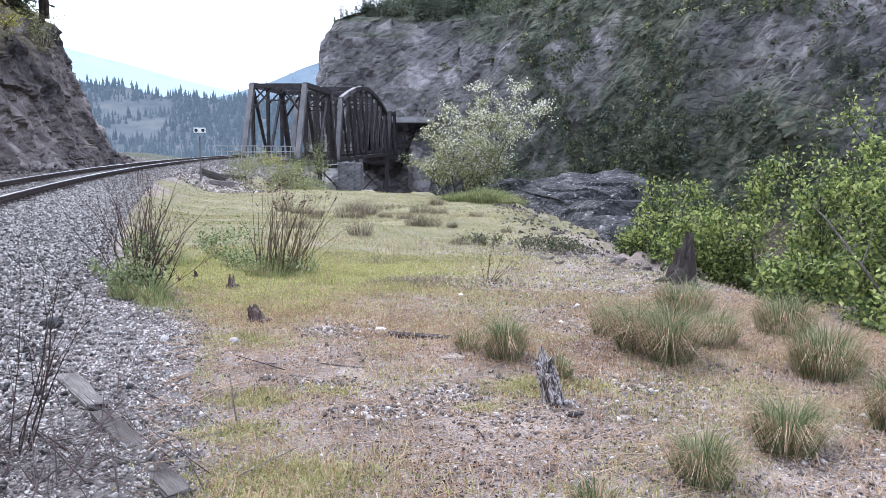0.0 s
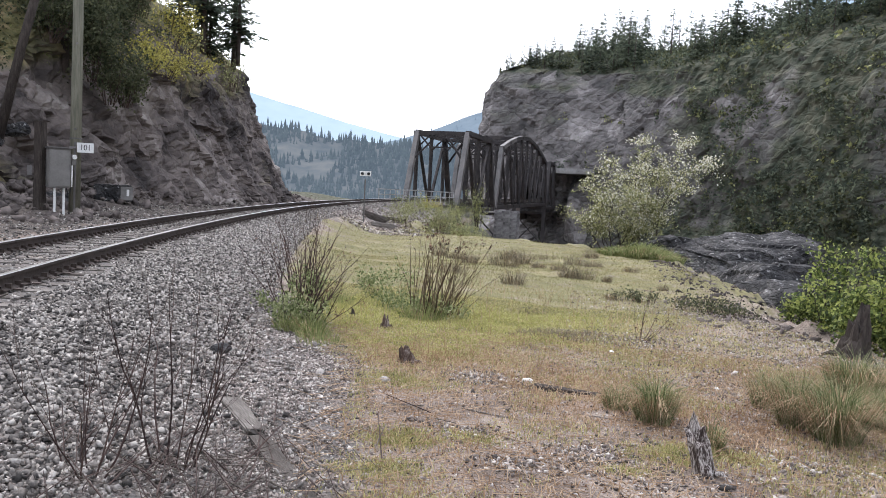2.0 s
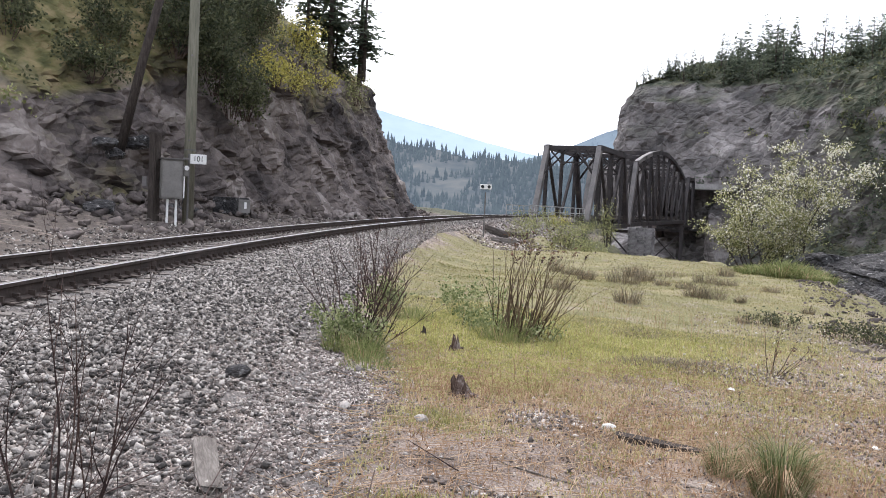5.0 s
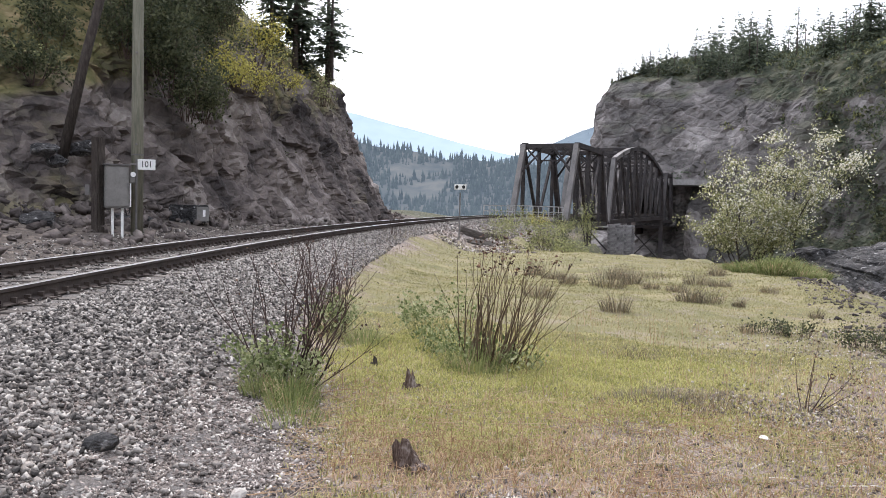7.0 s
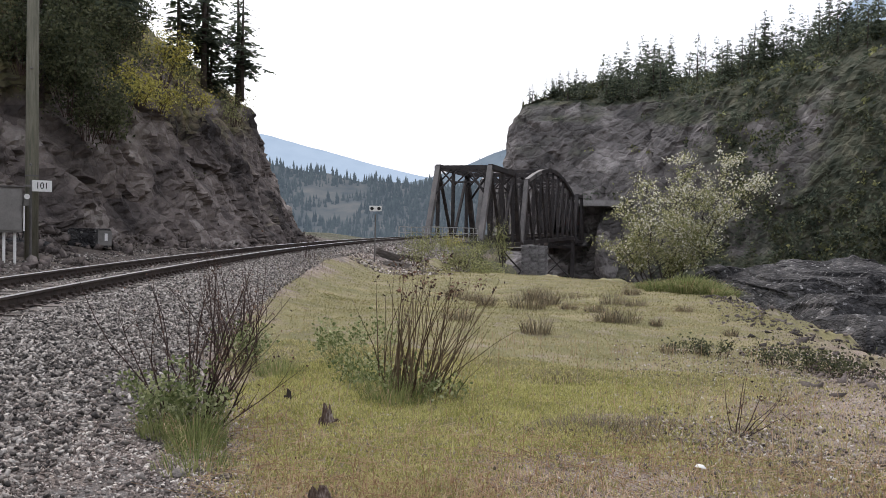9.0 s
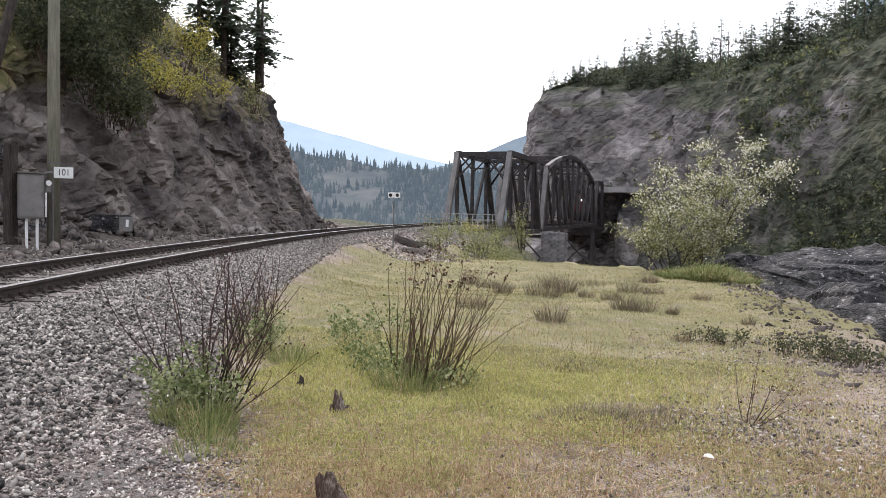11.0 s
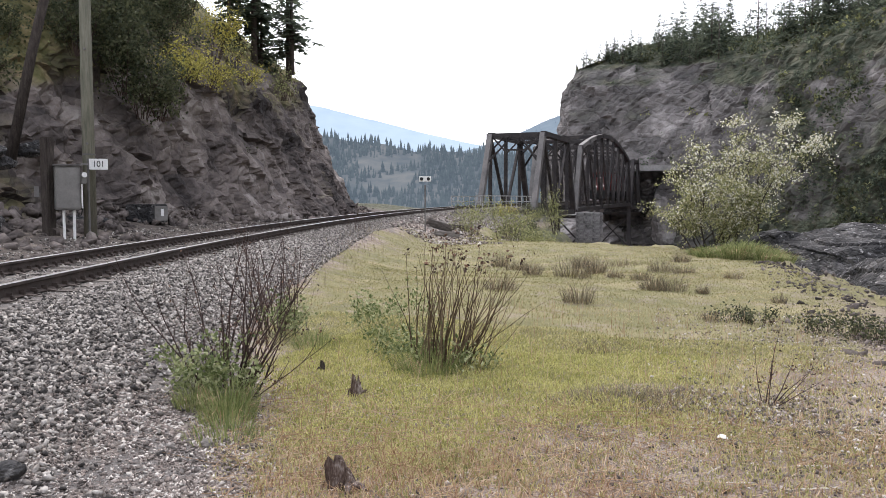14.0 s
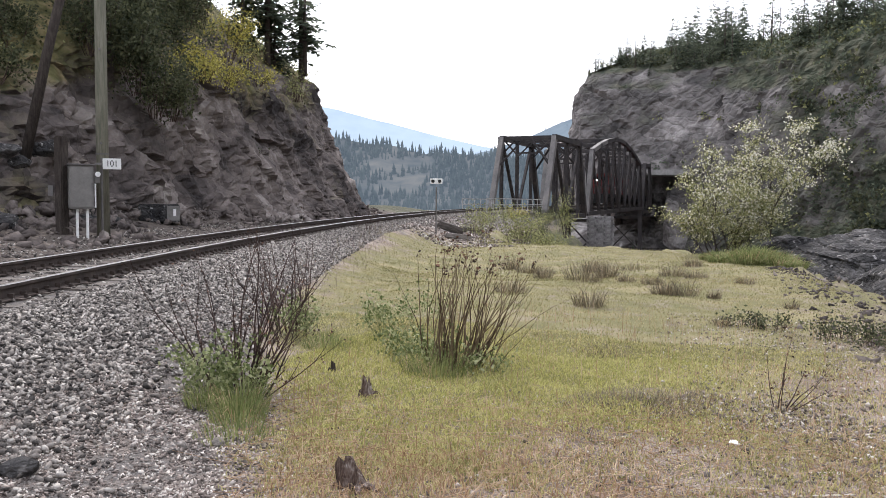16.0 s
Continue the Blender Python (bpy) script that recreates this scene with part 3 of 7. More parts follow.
def cliff_material(name, rock, turf, lo, hi, base_scale):
    """Rock with turf and scrub where the face lies back."""
    m = rock.copy()
    m.name = name
    n, l = m.node_tree.nodes, m.node_tree.links
    b = n["Principled BSDF"]
    src = b.inputs["Base Color"].links[0].from_socket
    geo, sep, lay = n.new("ShaderNodeNewGeometry"), n.new("ShaderNodeSeparateXYZ"), n.new("ShaderNodeAttribute")
    lay.attribute_name = "lie"
    l.new(geo.outputs["Normal"], sep.inputs[0])
    av = n.new("ShaderNodeMath")
    av.operation = "MULTIPLY_ADD"
    l.new(sep.outputs[2], av.inputs[0])
    av.inputs[1].default_value = 0.1
    l.new(lay.outputs["Fac"], av.inputs[2])
    rag, body = n.new("ShaderNodeTexNoise"), n.new("ShaderNodeTexNoise")
    for node, sc in ((rag, base_scale), (body, base_scale * 6)):
        node.inputs["Scale"].default_value, node.inputs["Detail"].default_value = sc, 9
        l.new(n["Texture Coordinate"].outputs["Object"], node.inputs["Vector"])
    ma = n.new("ShaderNodeMath")
    ma.operation = "MULTIPLY_ADD"
    l.new(rag.outputs[0], ma.inputs[0])
    ma.inputs[1].default_value = 1.1
    l.new(av.outputs[0], ma.inputs[2])
    mr = n.new("ShaderNodeMapRange")
    mr.inputs["From Min"].default_value, mr.inputs["From Max"].default_value = lo, hi
    l.new(ma.outputs[0], mr.inputs["Value"])
    ramp = n.new("ShaderNodeValToRGB")
    ramp.color_ramp.elements[0].position, ramp.color_ramp.elements[1].position = 0.32, 0.7
    ramp.color_ramp.elements.new(0.5)
    for e, c in zip(ramp.color_ramp.elements, turf):
        e.color = (*c, 1)
    l.new(body.outputs[0], ramp.inputs[0])
    mx = n.new("ShaderNodeMixRGB")
    l.new(mr.outputs[0], mx.inputs[0])
    l.new(src, mx.inputs[1])
    l.new(ramp.outputs[0], mx.inputs[2])
    l.new(mx.outputs[0], b.inputs["Base Color"])
    return m


M_CLIFF_L = cliff_material("brown_rock_with_turf", M_ROCK_L, [(0.065, 0.068, 0.027), (0.145, 0.132, 0.058), (0.25, 0.195, 0.105)], 1.14, 1.42, 0.3)
M_CLIFF_R = cliff_material("grey_rock_with_scrub", M_ROCK_R, [(0.034, 0.043, 0.03), (0.072, 0.078, 0.054), (0.13, 0.125, 0.088)], 0.98, 1.2, 0.1)


def left_profile(t, p):
    k = smooth(14, 34, p[1])
    end = smooth(52, 66, p[1])
    back_a, up_a = np.array([0, 0.7, 1.5, 2.2, 5.0, 9, 14, 20, 28]), np.array([0.0, 0.9, 2.4, 3.2, 5.2, 9, 13.5, 19, 26])
    back_b, up_b = np.array([0, 0.8, 1.5, 2.5, 3.6, 5.4, 10, 16, 26]), np.array([0.0, 1.8, 3.8, 6.4, 8.9, 10.4, 13.4, 18, 25])
    up = up_a * (1 - k) + up_b * k
    up = up * (1 - 0.45 * end) 
    return back_a * (1 - k) + back_b * k, up + 0.15


LEFT_TOE = [(-22, -24), (-18.5, 0), (-17.6, 10), (-17.7, 18), (-18.6, 24), (-18.8, 30), (-19.6, 38), (-20.6, 46), (-22.0, 53), (-26, 59), (-36, 64), (-60, 70), (-110, 80)]
cliff_left, LV = cliff("cliff_left", "brown-grey blasted rock cut with turf and scrub", LEFT_TOE, left_profile, 0.24, 190, 1.0, M_CLIFF_L, 0.26, 0.0, 0.25, (-0.97, 0.05), 4.5, 0.0, 0.26)


def right_profile(t, p):
    back = np.array([0, 3, 4.6, 6, 7.5, 10, 14, 22, 36, 60])
    up = np.array([-8.0, -2, 5, 12, 18.2, 23.3, 26.2, 28.6, 31, 35]) + smooth(22, 52, p[0]) * np.array([0, 0, 0, 0, 2, 4, 7, 9, 12, 16]) + smooth(-18, 14, p[0]) * np.array([0, 0, 0, 0, 1, 2.5, 4, 5, 6, 7])
    k = smooth(20, -20, p[0])
    back2 = np.array([0, 2.2, 3.4, 5.0, 7.0, 9.8, 15, 23, 38, 61])
    up2 = np.array([-8.0, -2, 6, 16, 23.2, 27.6, 29.8, 32, 34, 37])
    return back * (1 - k) + back2 * k, up * (1 - k) + up2 * k


RIGHT_TOE = [(20, 275), (-14, 205), (-31, 182), (-36.5, 170), (-31, 162), (-9, 157), (8, 141), (28, 116), (48, 88), (62, 60), (74, 25), (84, -20), (95, -80)]
cliff_right, RV = cliff("cliff_right", "steep grey rock wall with sparse scrub across the river", RIGHT_TOE, right_profile, 0.62, 135, 2.0, M_CLIFF_R, 0.10, 20.0, 0.35, (0.72, 0.68), 11, 1.0)


# ---- far hills ----
def far_hill(name, label, x0, x1, y, crest, mat, rough, n=140):
    """A ridge far down the valley with a sloping face."""
    xs = np.linspace(x0, x1, n)
    top = np.array([crest(v) for v in xs]) + fbm(xs / (x1 - x0) * 14, xs * 0, 3.0, 5) * rough
    rows = []
    for k in np.linspace(0, 1, 14):
        rows.append(np.stack([xs, y - (1 - k) * 0.55 * (x1 - x0) * 0.3 + fbm(xs * 0.01, xs * 0 + k * 4, 1.0, 3) * rough, -8 + (top + 8) * k ** 0.9], 1))
    v = np.stack(rows, 1).reshape(-1, 3)
    return tagged(new(name, mesh_of(name, v, grid_faces(n, 14), mat, True)), label, "hill", kind="structure")


# Haze of distance is put into the surface as an even bluish emission.
def hazed_material(name, dark, light, scale, haze_glow):
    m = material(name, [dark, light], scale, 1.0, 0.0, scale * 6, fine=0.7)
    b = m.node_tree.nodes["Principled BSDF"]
    b.inputs["Emission Color"].default_value, b.inputs["Emission Strength"].default_value = (*haze_glow, 1), 1.0
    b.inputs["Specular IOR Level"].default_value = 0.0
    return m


# Bluish base tones plus glow imitate air haze, stronger on the farther ridges.
M_HILL_NEAR = hazed_material("hazed_valley_side", (0.035, 0.042, 0.04), (0.115, 0.108, 0.088), 0.022, (0.07, 0.092, 0.122))
M_WOODS = hazed_material("hazy_conifer_woods", (0.02, 0.028, 0.026), (0.055, 0.066, 0.058), 0.05, (0.07, 0.09, 0.112))
M_HILL_FAR = hazed_material("misty_mountain", (0.10, 0.13, 0.16), (0.16, 0.19, 0.22), 0.004, (0.33, 0.42, 0.52))
M_HILL_MID = hazed_material("hazy_wooded_ridge", (0.05, 0.07, 0.075), (0.10, 0.12, 0.125), 0.02, (0.13, 0.165, 0.215))


# ---- railway track ----
def sweep(section, lat, s0, s1, step, dz=0.0):
    """A section (across, up) drawn along the track at a distance to its right."""
    ss = np.arange(s0, s1 + 1e-6, step)
    verts, faces, k = [], [], len(section)
    for s in ss:
        p, th = track(s)
        for a, u in section:
            verts.append((p[0] + (lat + a) * math.cos(th), p[1] - (lat + a) * math.sin(th), railtop(s) + u + dz))
    for i in range(len(ss) - 1):
        for j in range(k):
            faces.append((i * k + j, i * k + (j + 1) % k, (i + 1) * k + (j + 1) % k, (i + 1) * k + j))
    faces += [tuple(range(k))[::-1], tuple((len(ss) - 1) * k + j for j in range(k))]
    return verts, faces


def on_track(s, lat, z):
    p, th = track(s, lat)
    return Matrix.Translation((p[0], p[1], z)) @ Matrix.Rotation(-th, 4, "Z")


RAIL = [(-0.075, -0.17), (0.075, -0.17), (0.075, -0.158), (0.012, -0.14), (0.010, -0.05), (0.036, -0.038), (0.036, -0.006), (-0.036, -0.006), (-0.036, -0.038), (-0.010, -0.05), (-0.012, -0.14), (-0.075, -0.158)]
HEAD = [(-0.034, -0.0055), (0.034, -0.0055), (0.030, 0.0), (-0.030, 0.0)]
S_END = S_BRIDGE + 185.0


def build_track():
    ob = thing("railway_track", "curved single railway line on timber ties and ballast", "railway track")
    for lat in (-0.753, 0.753):
        part("rail", sweep(RAIL, lat, -45, S_END, 1.0), M_RAIL, ob, "brown rusty steel rail")
        part("rail_head", sweep(HEAD, lat, -45, S_END, 1.0, 0.001), M_RAILTOP, ob, "polished running surface of the rail")
    tie = mesh_of("tie", *box(0, 0, 0, 2.6, 0.22, 0.18, 0.015), M_TIE)
    plate = mesh_of("tie_plate", *join(box(-0.02, 0, 0, 0.34, 0.19, 0.018), box(0.11, 0.05, 0.025, 0.03, 0.03, 0.05), box(-0.11, -0.05, 0.025, 0.03, 0.03, 0.05), box(0, 0.13, 0.035, 0.15, 0.03, 0.07), box(0, -0.13, 0.035, 0.15, 0.03, 0.07)), M_RAIL)
    rnd = random.Random(4)
    s = -11.0
    while s < S_BRIDGE + 66:
        z = railtop(s) - 0.17
        o = new("tie", tie)
        o.parent, o.matrix_world = ob, on_track(s, rnd.uniform(-0.06, 0.06), z - 0.098) @ Matrix.Rotation(rnd.uniform(-0.012, 0.012), 4, "Z")
        if s < 42:
            for lat in (-0.753, 0.753):
                q = new("tie_plate", plate)
                q.parent, q.matrix_world = ob, on_track(s, lat, z - 0.003)
        s += 0.53
    return ob


build_track()


# ---- truss bridge ----
B0, BTH = track(S_BRIDGE)
DECK = railtop(S_BRIDGE)
BRIDGE_M = Matrix.Translation((B0[0], B0[1], DECK)) @ Matrix.Rotation(-BTH, 4, "Z")


def laced(p, q, w, d, bay=0.55):
    """An open member: two flanges joined by zigzag lacing bars."""
    p, q = Vector(p), Vector(q)
    side = Vector((0, 1, 0)) if abs((q - p).normalized().y) < 0.9 else Vector((0, 0, 1))
    ax = (q - p).normalized()
    side = (side - ax * side.dot(ax)).normalized()
    out = [beam(p + side * k * d / 2, q + side * k * d / 2, w, 0.06, side) for k in (-1, 1)]
    n = max(2, int((q - p).length / bay))
    for i in range(n):
        k = 1 if i % 2 else -1
        a, b = p.lerp(q, i / n), p.lerp(q, (i + 1) / n)
        for off in (-w / 2, w / 2):
            o = ax.cross(side) * off
            out.append(beam(a + side * k * d / 2 + o, b - side * k * d / 2 + o, 0.015, 0.07, side))
            out.append(beam(a - side * k * d / 2 + o, b + side * k * d / 2 + o, 0.015, 0.07, side))
    return join(*out)


def truss_span(name, label, y0, length, panels, tops, half, drop, end=None, rise=0.0, lace=0.36):
    """A through truss: tops gives the top chord's height above rail at each inner panel point."""
    ob = thing(name, label, "truss bridge", BRIDGE_M)
    end = end or length / panels
    ys = [y0] + [y0 + end + (length - 2 * end) * i / (panels - 2) for i in range(panels - 1)] + [y0 + length]
    th = [None] + list(tops) + [None]
    lows = [-drop + rise * (y - y0) for y in ys]
    for sx in (-1, 1):
        x = sx * half
        part("lower_chord", beam((x, ys[0], lows[0]), (x, ys[-1], lows[-1]), 0.38, 0.5), M_STEEL, ob)
        pts = [(x, ys[i], th[i]) for i in range(1, panels)]
        for a, b in ((Vector((x, ys[0], lows[0])), Vector(pts[0])), (Vector((x, ys[-1], lows[-1])), Vector(pts[-1]))):
            part("end_post", beam(a, b, 0.5, 0.62), M_STEEL_PALE if a.y == ys[0] else M_STEEL, ob, "inclined plate-built end post")
        for k, (a, b) in enumerate(zip(pts, pts[1:])):
            # Long span's first two panels are paler, a painted sky reflection on the chord.
            part("upper_chord", beam(a, b, 0.5, 0.5), M_STEEL_PALE if k < 2 and panels > 8 else M_STEEL, ob)
        for i in range(1, panels):
            part("vertical", laced((x, ys[i], lows[i]), (x, ys[i], th[i]), 0.3, lace), M_STEEL, ob, "laced steel vertical")
        for i in range(1, panels - 1):
            first = i < panels / 2
            a = (x, ys[i], th[i]) if first else (x, ys[i], lows[i])
            b = (x, ys[i + 1], lows[i + 1]) if first else (x, ys[i + 1], th[i + 1])
            part("diagonal", laced(a, b, 0.24, lace - 0.06), M_STEEL, ob, "laced steel diagonal")
            for p, q in ((a, 0), (b, 1)):
                part("gusset_plate", box(x + sx * 0.27, p[1], p[2] + (0.08 if p[2] < 2 else -0.08), 0.03, 0.8, 0.42), M_STEEL, ob, "riveted steel gusset plate")
            # Added braces close the long span's gaps, standing in for dark shade behind.
            if panels > 8:
                part("counter_brace", beam((x, a[1], b[2]), (x, b[1], a[2]), 0.05, 0.12), M_STEEL, ob)
    for i in range(1, panels):
        part("top_strut", beam((-half, ys[i], th[i]), (half, ys[i], th[i]), 0.28, 0.3), M_STEEL, ob)
        for sx in (-1, 1):
            part("knee_brace", beam((sx * half, ys[i], th[i] - 1.7), (sx * (half - 1.6), ys[i], th[i] - 0.1), 0.12, 0.14), M_STEEL, ob)
        if i < panels - 1:
            part("sway_brace", beam((-half, ys[i], th[i]), (half, ys[i + 1], th[i + 1]), 0.12, 0.12), M_STEEL, ob)
            part("sway_brace", beam((half, ys[i], th[i]), (-half, ys[i + 1], th[i + 1]), 0.12, 0.12), M_STEEL, ob)
    for k, (yb, i) in enumerate(((ys[0], 1), (ys[-1], panels - 1))):
        t = th[i]
        yt = ys[i]
        low = lows[0] if k == 0 else lows[-1]
        f = lambda u, sx: Vector((sx, yb + (yt - yb) * u, low + (t - low) * u))
        part("portal_strut", beam(f(0.985, -half), f(0.985, half), 0.3, 0.34), M_STEEL, ob)
        part("portal_strut", beam(f(0.80, -half * 0.42), f(0.80, half * 0.42), 0.14, 0.16), M_STEEL, ob)
        for sx in (-1, 1):
            part("portal_brace", beam(f(0.62, sx * half), f(0.97, sx * half * 0.18), 0.16, 0.18), M_STEEL, ob)
            part("portal_brace", beam(f(0.97, sx * half * 0.9), f(0.80, sx * half * 0.38), 0.14, 0.14), M_STEEL, ob)
    for i in range(panels + 1):
        part("floor_beam", beam((-half, ys[i], lows[i]), (half, ys[i], lows[i]), 0.3, 0.5), M_STEEL, ob)
    for x in (-0.9, 0.9):
        part("stringer", beam((x, ys[0], -0.62), (x, ys[-1], -0.62), 0.3, 0.55), M_STEEL, ob)
    return ob


HALF = 2.75
truss_span("truss_span", "short straight-topped black steel truss span", 0.0, 18.0, 4, [7.0, 7.0, 7.0], HALF, 1.0, 3.6)
# Lacing widened here so the inside of the span looks shaded.
truss_span("truss_span", "long curved-topped black steel truss span", 19.0, 42.0, 10, [6.7, 7.7, 8.5, 9.0, 9.2, 9.0, 8.5, 7.7, 6.7], HALF, 0.8, 2.6, 0.011, 0.44)
truss_span("truss_span", "short far steel truss span by the tunnel", 61.6, 10.4, 3, [6.9, 6.9], HALF, 1.0, 2.4)


def masonry(ob, cx, cy, sx, sy, z0, z1, rnd, size=(0.95, 0.5), mesh_cache={}):
    """Courses of stone blocks round a core, as parts."""
    part("core", box(cx, cy, (z0 + z1) / 2, sx - 0.12, sy - 0.12, z1 - z0), M_CONCRETE, ob)
    z, row = z0, 0
    while z < z1 - 0.05:
        h = min(size[1] * (0.7, 1.0, 0.85)[row % 3], z1 - z)
        for ax, ln, other in ((0, sx, sy), (1, sy, sx)):
            n = max(1, round(ln / size[0]))
            w = ln / n
            for k in range(n):
                for side in (-1, 1):
                    u = -ln / 2 + w * (k + 0.5) + (0.12 * w if row % 2 else -0.12 * w) * (0 < k < n - 1)
                    key = (round(w, 2), round(h, 2))
                    if key not in mesh_cache:
                        mesh_cache[key] = mesh_of("stone_block", *box(0, 0, 0, w - 0.02, 0.3, h - 0.02, 0.05), M_MASONRY)
                    o = new("stone_block", mesh_cache[key])
                    o.parent = ob
                    d = other / 2 + rnd.uniform(-0.07, 0.05) - 0.09
                    o.matrix_basis = Matrix.Translation((cx + u, cy + side * d, z + h / 2)) if ax == 0 else Matrix.Translation((cx + side * d, cy + u, z + h / 2)) @ Matrix.Rotation(math.pi / 2, 4, "Z")
        z += h
        row += 1


rnd = random.Random(8)
pier = thing("bridge_pier", "pale dressed-stone pier under the steel spans", "bridge pier", BRIDGE_M)
masonry(pier, 4.45, 18.9, 2.8, 1.6, -8.6, -1.1, rnd, (1.1, 0.6))
for yb in (32.5, 61.3):
    bent = thing("steel_bent", "dark steel support bent under the long span", "bridge support", BRIDGE_M, "steel bents")
    for sx in (-1, 1):
        part("leg", beam((sx * 2.6, yb, -8.4), (sx * 2.6, yb, -1.25), 0.6, 0.6), M_STEEL, bent)
    part("cross_beam", beam((-2.9, yb, -1.9), (2.9, yb, -1.9), 0.4, 0.4), M_STEEL, bent)
    part("brace", beam((-2.6, yb, -7.5), (2.6, yb, -2.2), 0.2, 0.2), M_STEEL, bent)
    part("brace", beam((2.6, yb, -7.5), (-2.6, yb, -2.2), 0.2, 0.2), M_STEEL, bent)
abut = thing("bridge_abutment", "old concrete and timber abutment at the bank", "bridge abutment", BRIDGE_M)
part("back_wall", box(0, -0.4, -3.9, 7.2, 2.2, 5.2, 0.05), M_CONCRETE, abut)
for k in range(7):
    part("timber", beam((3.3, -15.5, -0.62 - 0.3 * k), (3.3, -1.6, -0.62 - 0.3 * k), 0.28, 0.29), M_TIE, abut, "reddish old retaining timber")


def handrail(name, label, x, y0, y1, n):
    ob = thing(name, label, "railing", BRIDGE_M)
    for i in range(n):
        y = y0 + (y1 - y0) * i / (n - 1)
        part("post", beam((x, y, -0.9), (x, y, 0.75), 0.07, 0.07), M_GALV, ob)
    for z in (0.75, 0.25):
        part("rail", beam((x, y0, z), (x, y1, z), 0.08, 0.08), M_GALV, ob)
    return ob


handrail("walkway_railing", "grey steel walkway railing before the bridge", 2.6, -16.5, -0.3, 11)
handrail("walkway_railing", "grey steel walkway railing before the bridge", -2.6, -8.0, 0.0, 6)

# ---- tunnel shed at the far end ----
shed = thing("tunnel_portal", "pale concrete rock shed at the tunnel mouth", "tunnel portal", BRIDGE_M)
part("roof", box(2.6, 80, 5.9, 14.0, 16, 1.0, 0.08), M_CONCRETE, shed)
part("wall", box(-3.9, 80, 0.9, 0.8, 16, 8.9, 0.05), M_ROCK_L, shed)
part("floor", box(0, 80, -1.2, 7.0, 16, 1.4, 0.05), M_BOULDER, shed)


# ---- train ----
def build_locomotive():
    """Nose towards -y, wheels on the rails at z = 0."""
    ob = thing("locomotive", "red diesel freight locomotive with lit headlamp and ditch lights", "locomotive")
    part("frame_deck", box(0, 10.6, 1.35, 2.9, 21.0, 0.35, 0.04), M_BLACK, ob, "black underframe and deck")
    part("fuel_tank", box(0, 10.8, 0.75, 2.5, 5.5, 0.85, 0.12), M_BLACK, ob)
    part("nose", box(0, 1.6, 2.5, 1.7, 1.8, 2.05, 0.15), M_LOCO, ob)
    cab = part("cab", box(0, 3.9, 2.95, 3.0, 2.9, 2.9, 0.16), M_LOCO, ob)
    for x in (-0.75, 0.75):
        part("windscreen", box(x, 2.44, 3.6, 1.1, 0.03, 0.75, 0.01), M_GLASS, cab)
    for x in (-1.51, 1.51):
        part("side_window", box(x, 4.0, 3.6, 0.03, 1.5, 0.75, 0.01), M_GLASS, cab)
    part("hood", box(0, 12.6, 2.75, 1.75, 14.5, 2.45, 0.1), M_LOCO, ob)
    part("radiator", box(0, 18.2, 3.7, 2.7, 3.6, 0.8, 0.1), M_LOCO, ob)
    part("exhaust", box(0, 11.0, 4.1, 0.6, 1.2, 0.25, 0.04), M_BLACK, ob)
    part("pilot", box(0, 0.25, 0.7, 2.8, 0.2, 1.0, 0.05), M_BLACK, ob)
    part("coupler", box(0, -0.2, 0.85, 0.3, 0.8, 0.35, 0.05), M_BLACK, ob)
    for x in (-0.52, 0.52):
        lamp = part("ditch_light", tube([(x, 0.8, 2.1), (x, -0.06, 2.1)], [0.12, 0.19], 12), M_BLACK, ob)
        part("lens", tube([(x, -0.055, 2.1), (x, -0.075, 2.1)], [0.17, 0.16], 12), M_LAMP, lamp, "glowing white lens")
    lamp = part("headlamp", box(0, 0.66, 3.42, 0.55, 0.14, 0.3, 0.03), M_BLACK, ob)
    part("lens", tube([(0, 0.59, 3.42), (0, 0.56, 3.42)], [0.13, 0.13], 12), M_LAMP, lamp, "glowing white lens")
    for y0 in (4.0, 17.3):
        part("truck_frame", box(0, y0, 0.75, 2.5, 4.6, 0.5, 0.05), M_BLACK, ob)
        for k in (-1.8, 0, 1.8):
            for x in (-0.76, 0.76):
                part("wheel", tube([(x - 0.07, y0 + k, 0.52), (x + 0.07, y0 + k, 0.52)], [0.5, 0.52], 20), M_RAIL, ob)
    for sx in (-1, 1):
        for k in range(9):
            part("stanchion", beam((sx * 1.42, 6.2 + k * 1.7, 1.5), (sx * 1.42, 6.2 + k * 1.7, 2.5), 0.04, 0.04), M_WHITE, ob)
        part("side_rail", beam((sx * 1.42, 6.2, 2.5), (sx * 1.42, 19.8, 2.5), 0.04, 0.04), M_WHITE, ob)
    return ob


def build_freight_car():
    ob = thing("freight_car", "dusty dark hopper freight car behind the locomotive", "freight car", group="freight cars of the train")
    part("body", box(0, 8, 2.65, 3.0, 15.2, 2.7, 0.12), M_FREIGHT, ob)
    for k in range(12):
        for sx in (-1, 1):
            part("rib", box(sx * 1.55, 1.3 + k * 1.22, 2.65, 0.1, 0.12, 2.6), M_FREIGHT, ob)
    part("sill", box(0, 8, 1.2, 2.4, 15.6, 0.3, 0.03), M_BLACK, ob)
    for y0 in (2.2, 13.8):
        part("truck_frame", box(0, y0, 0.6, 2.2, 2.6, 0.4, 0.05), M_BLACK, ob)
        for k in (-0.9, 0.9):
            for x in (-0.76, 0.76):
                part("wheel", tube([(x - 0.07, y0 + k, 0.46), (x + 0.07, y0 + k, 0.46)], [0.44, 0.46], 20), M_RAIL, ob)
    return ob


LOCO = build_locomotive()
CAR = build_freight_car()
CAR2 = copy_thing(CAR, Matrix.Identity(4))


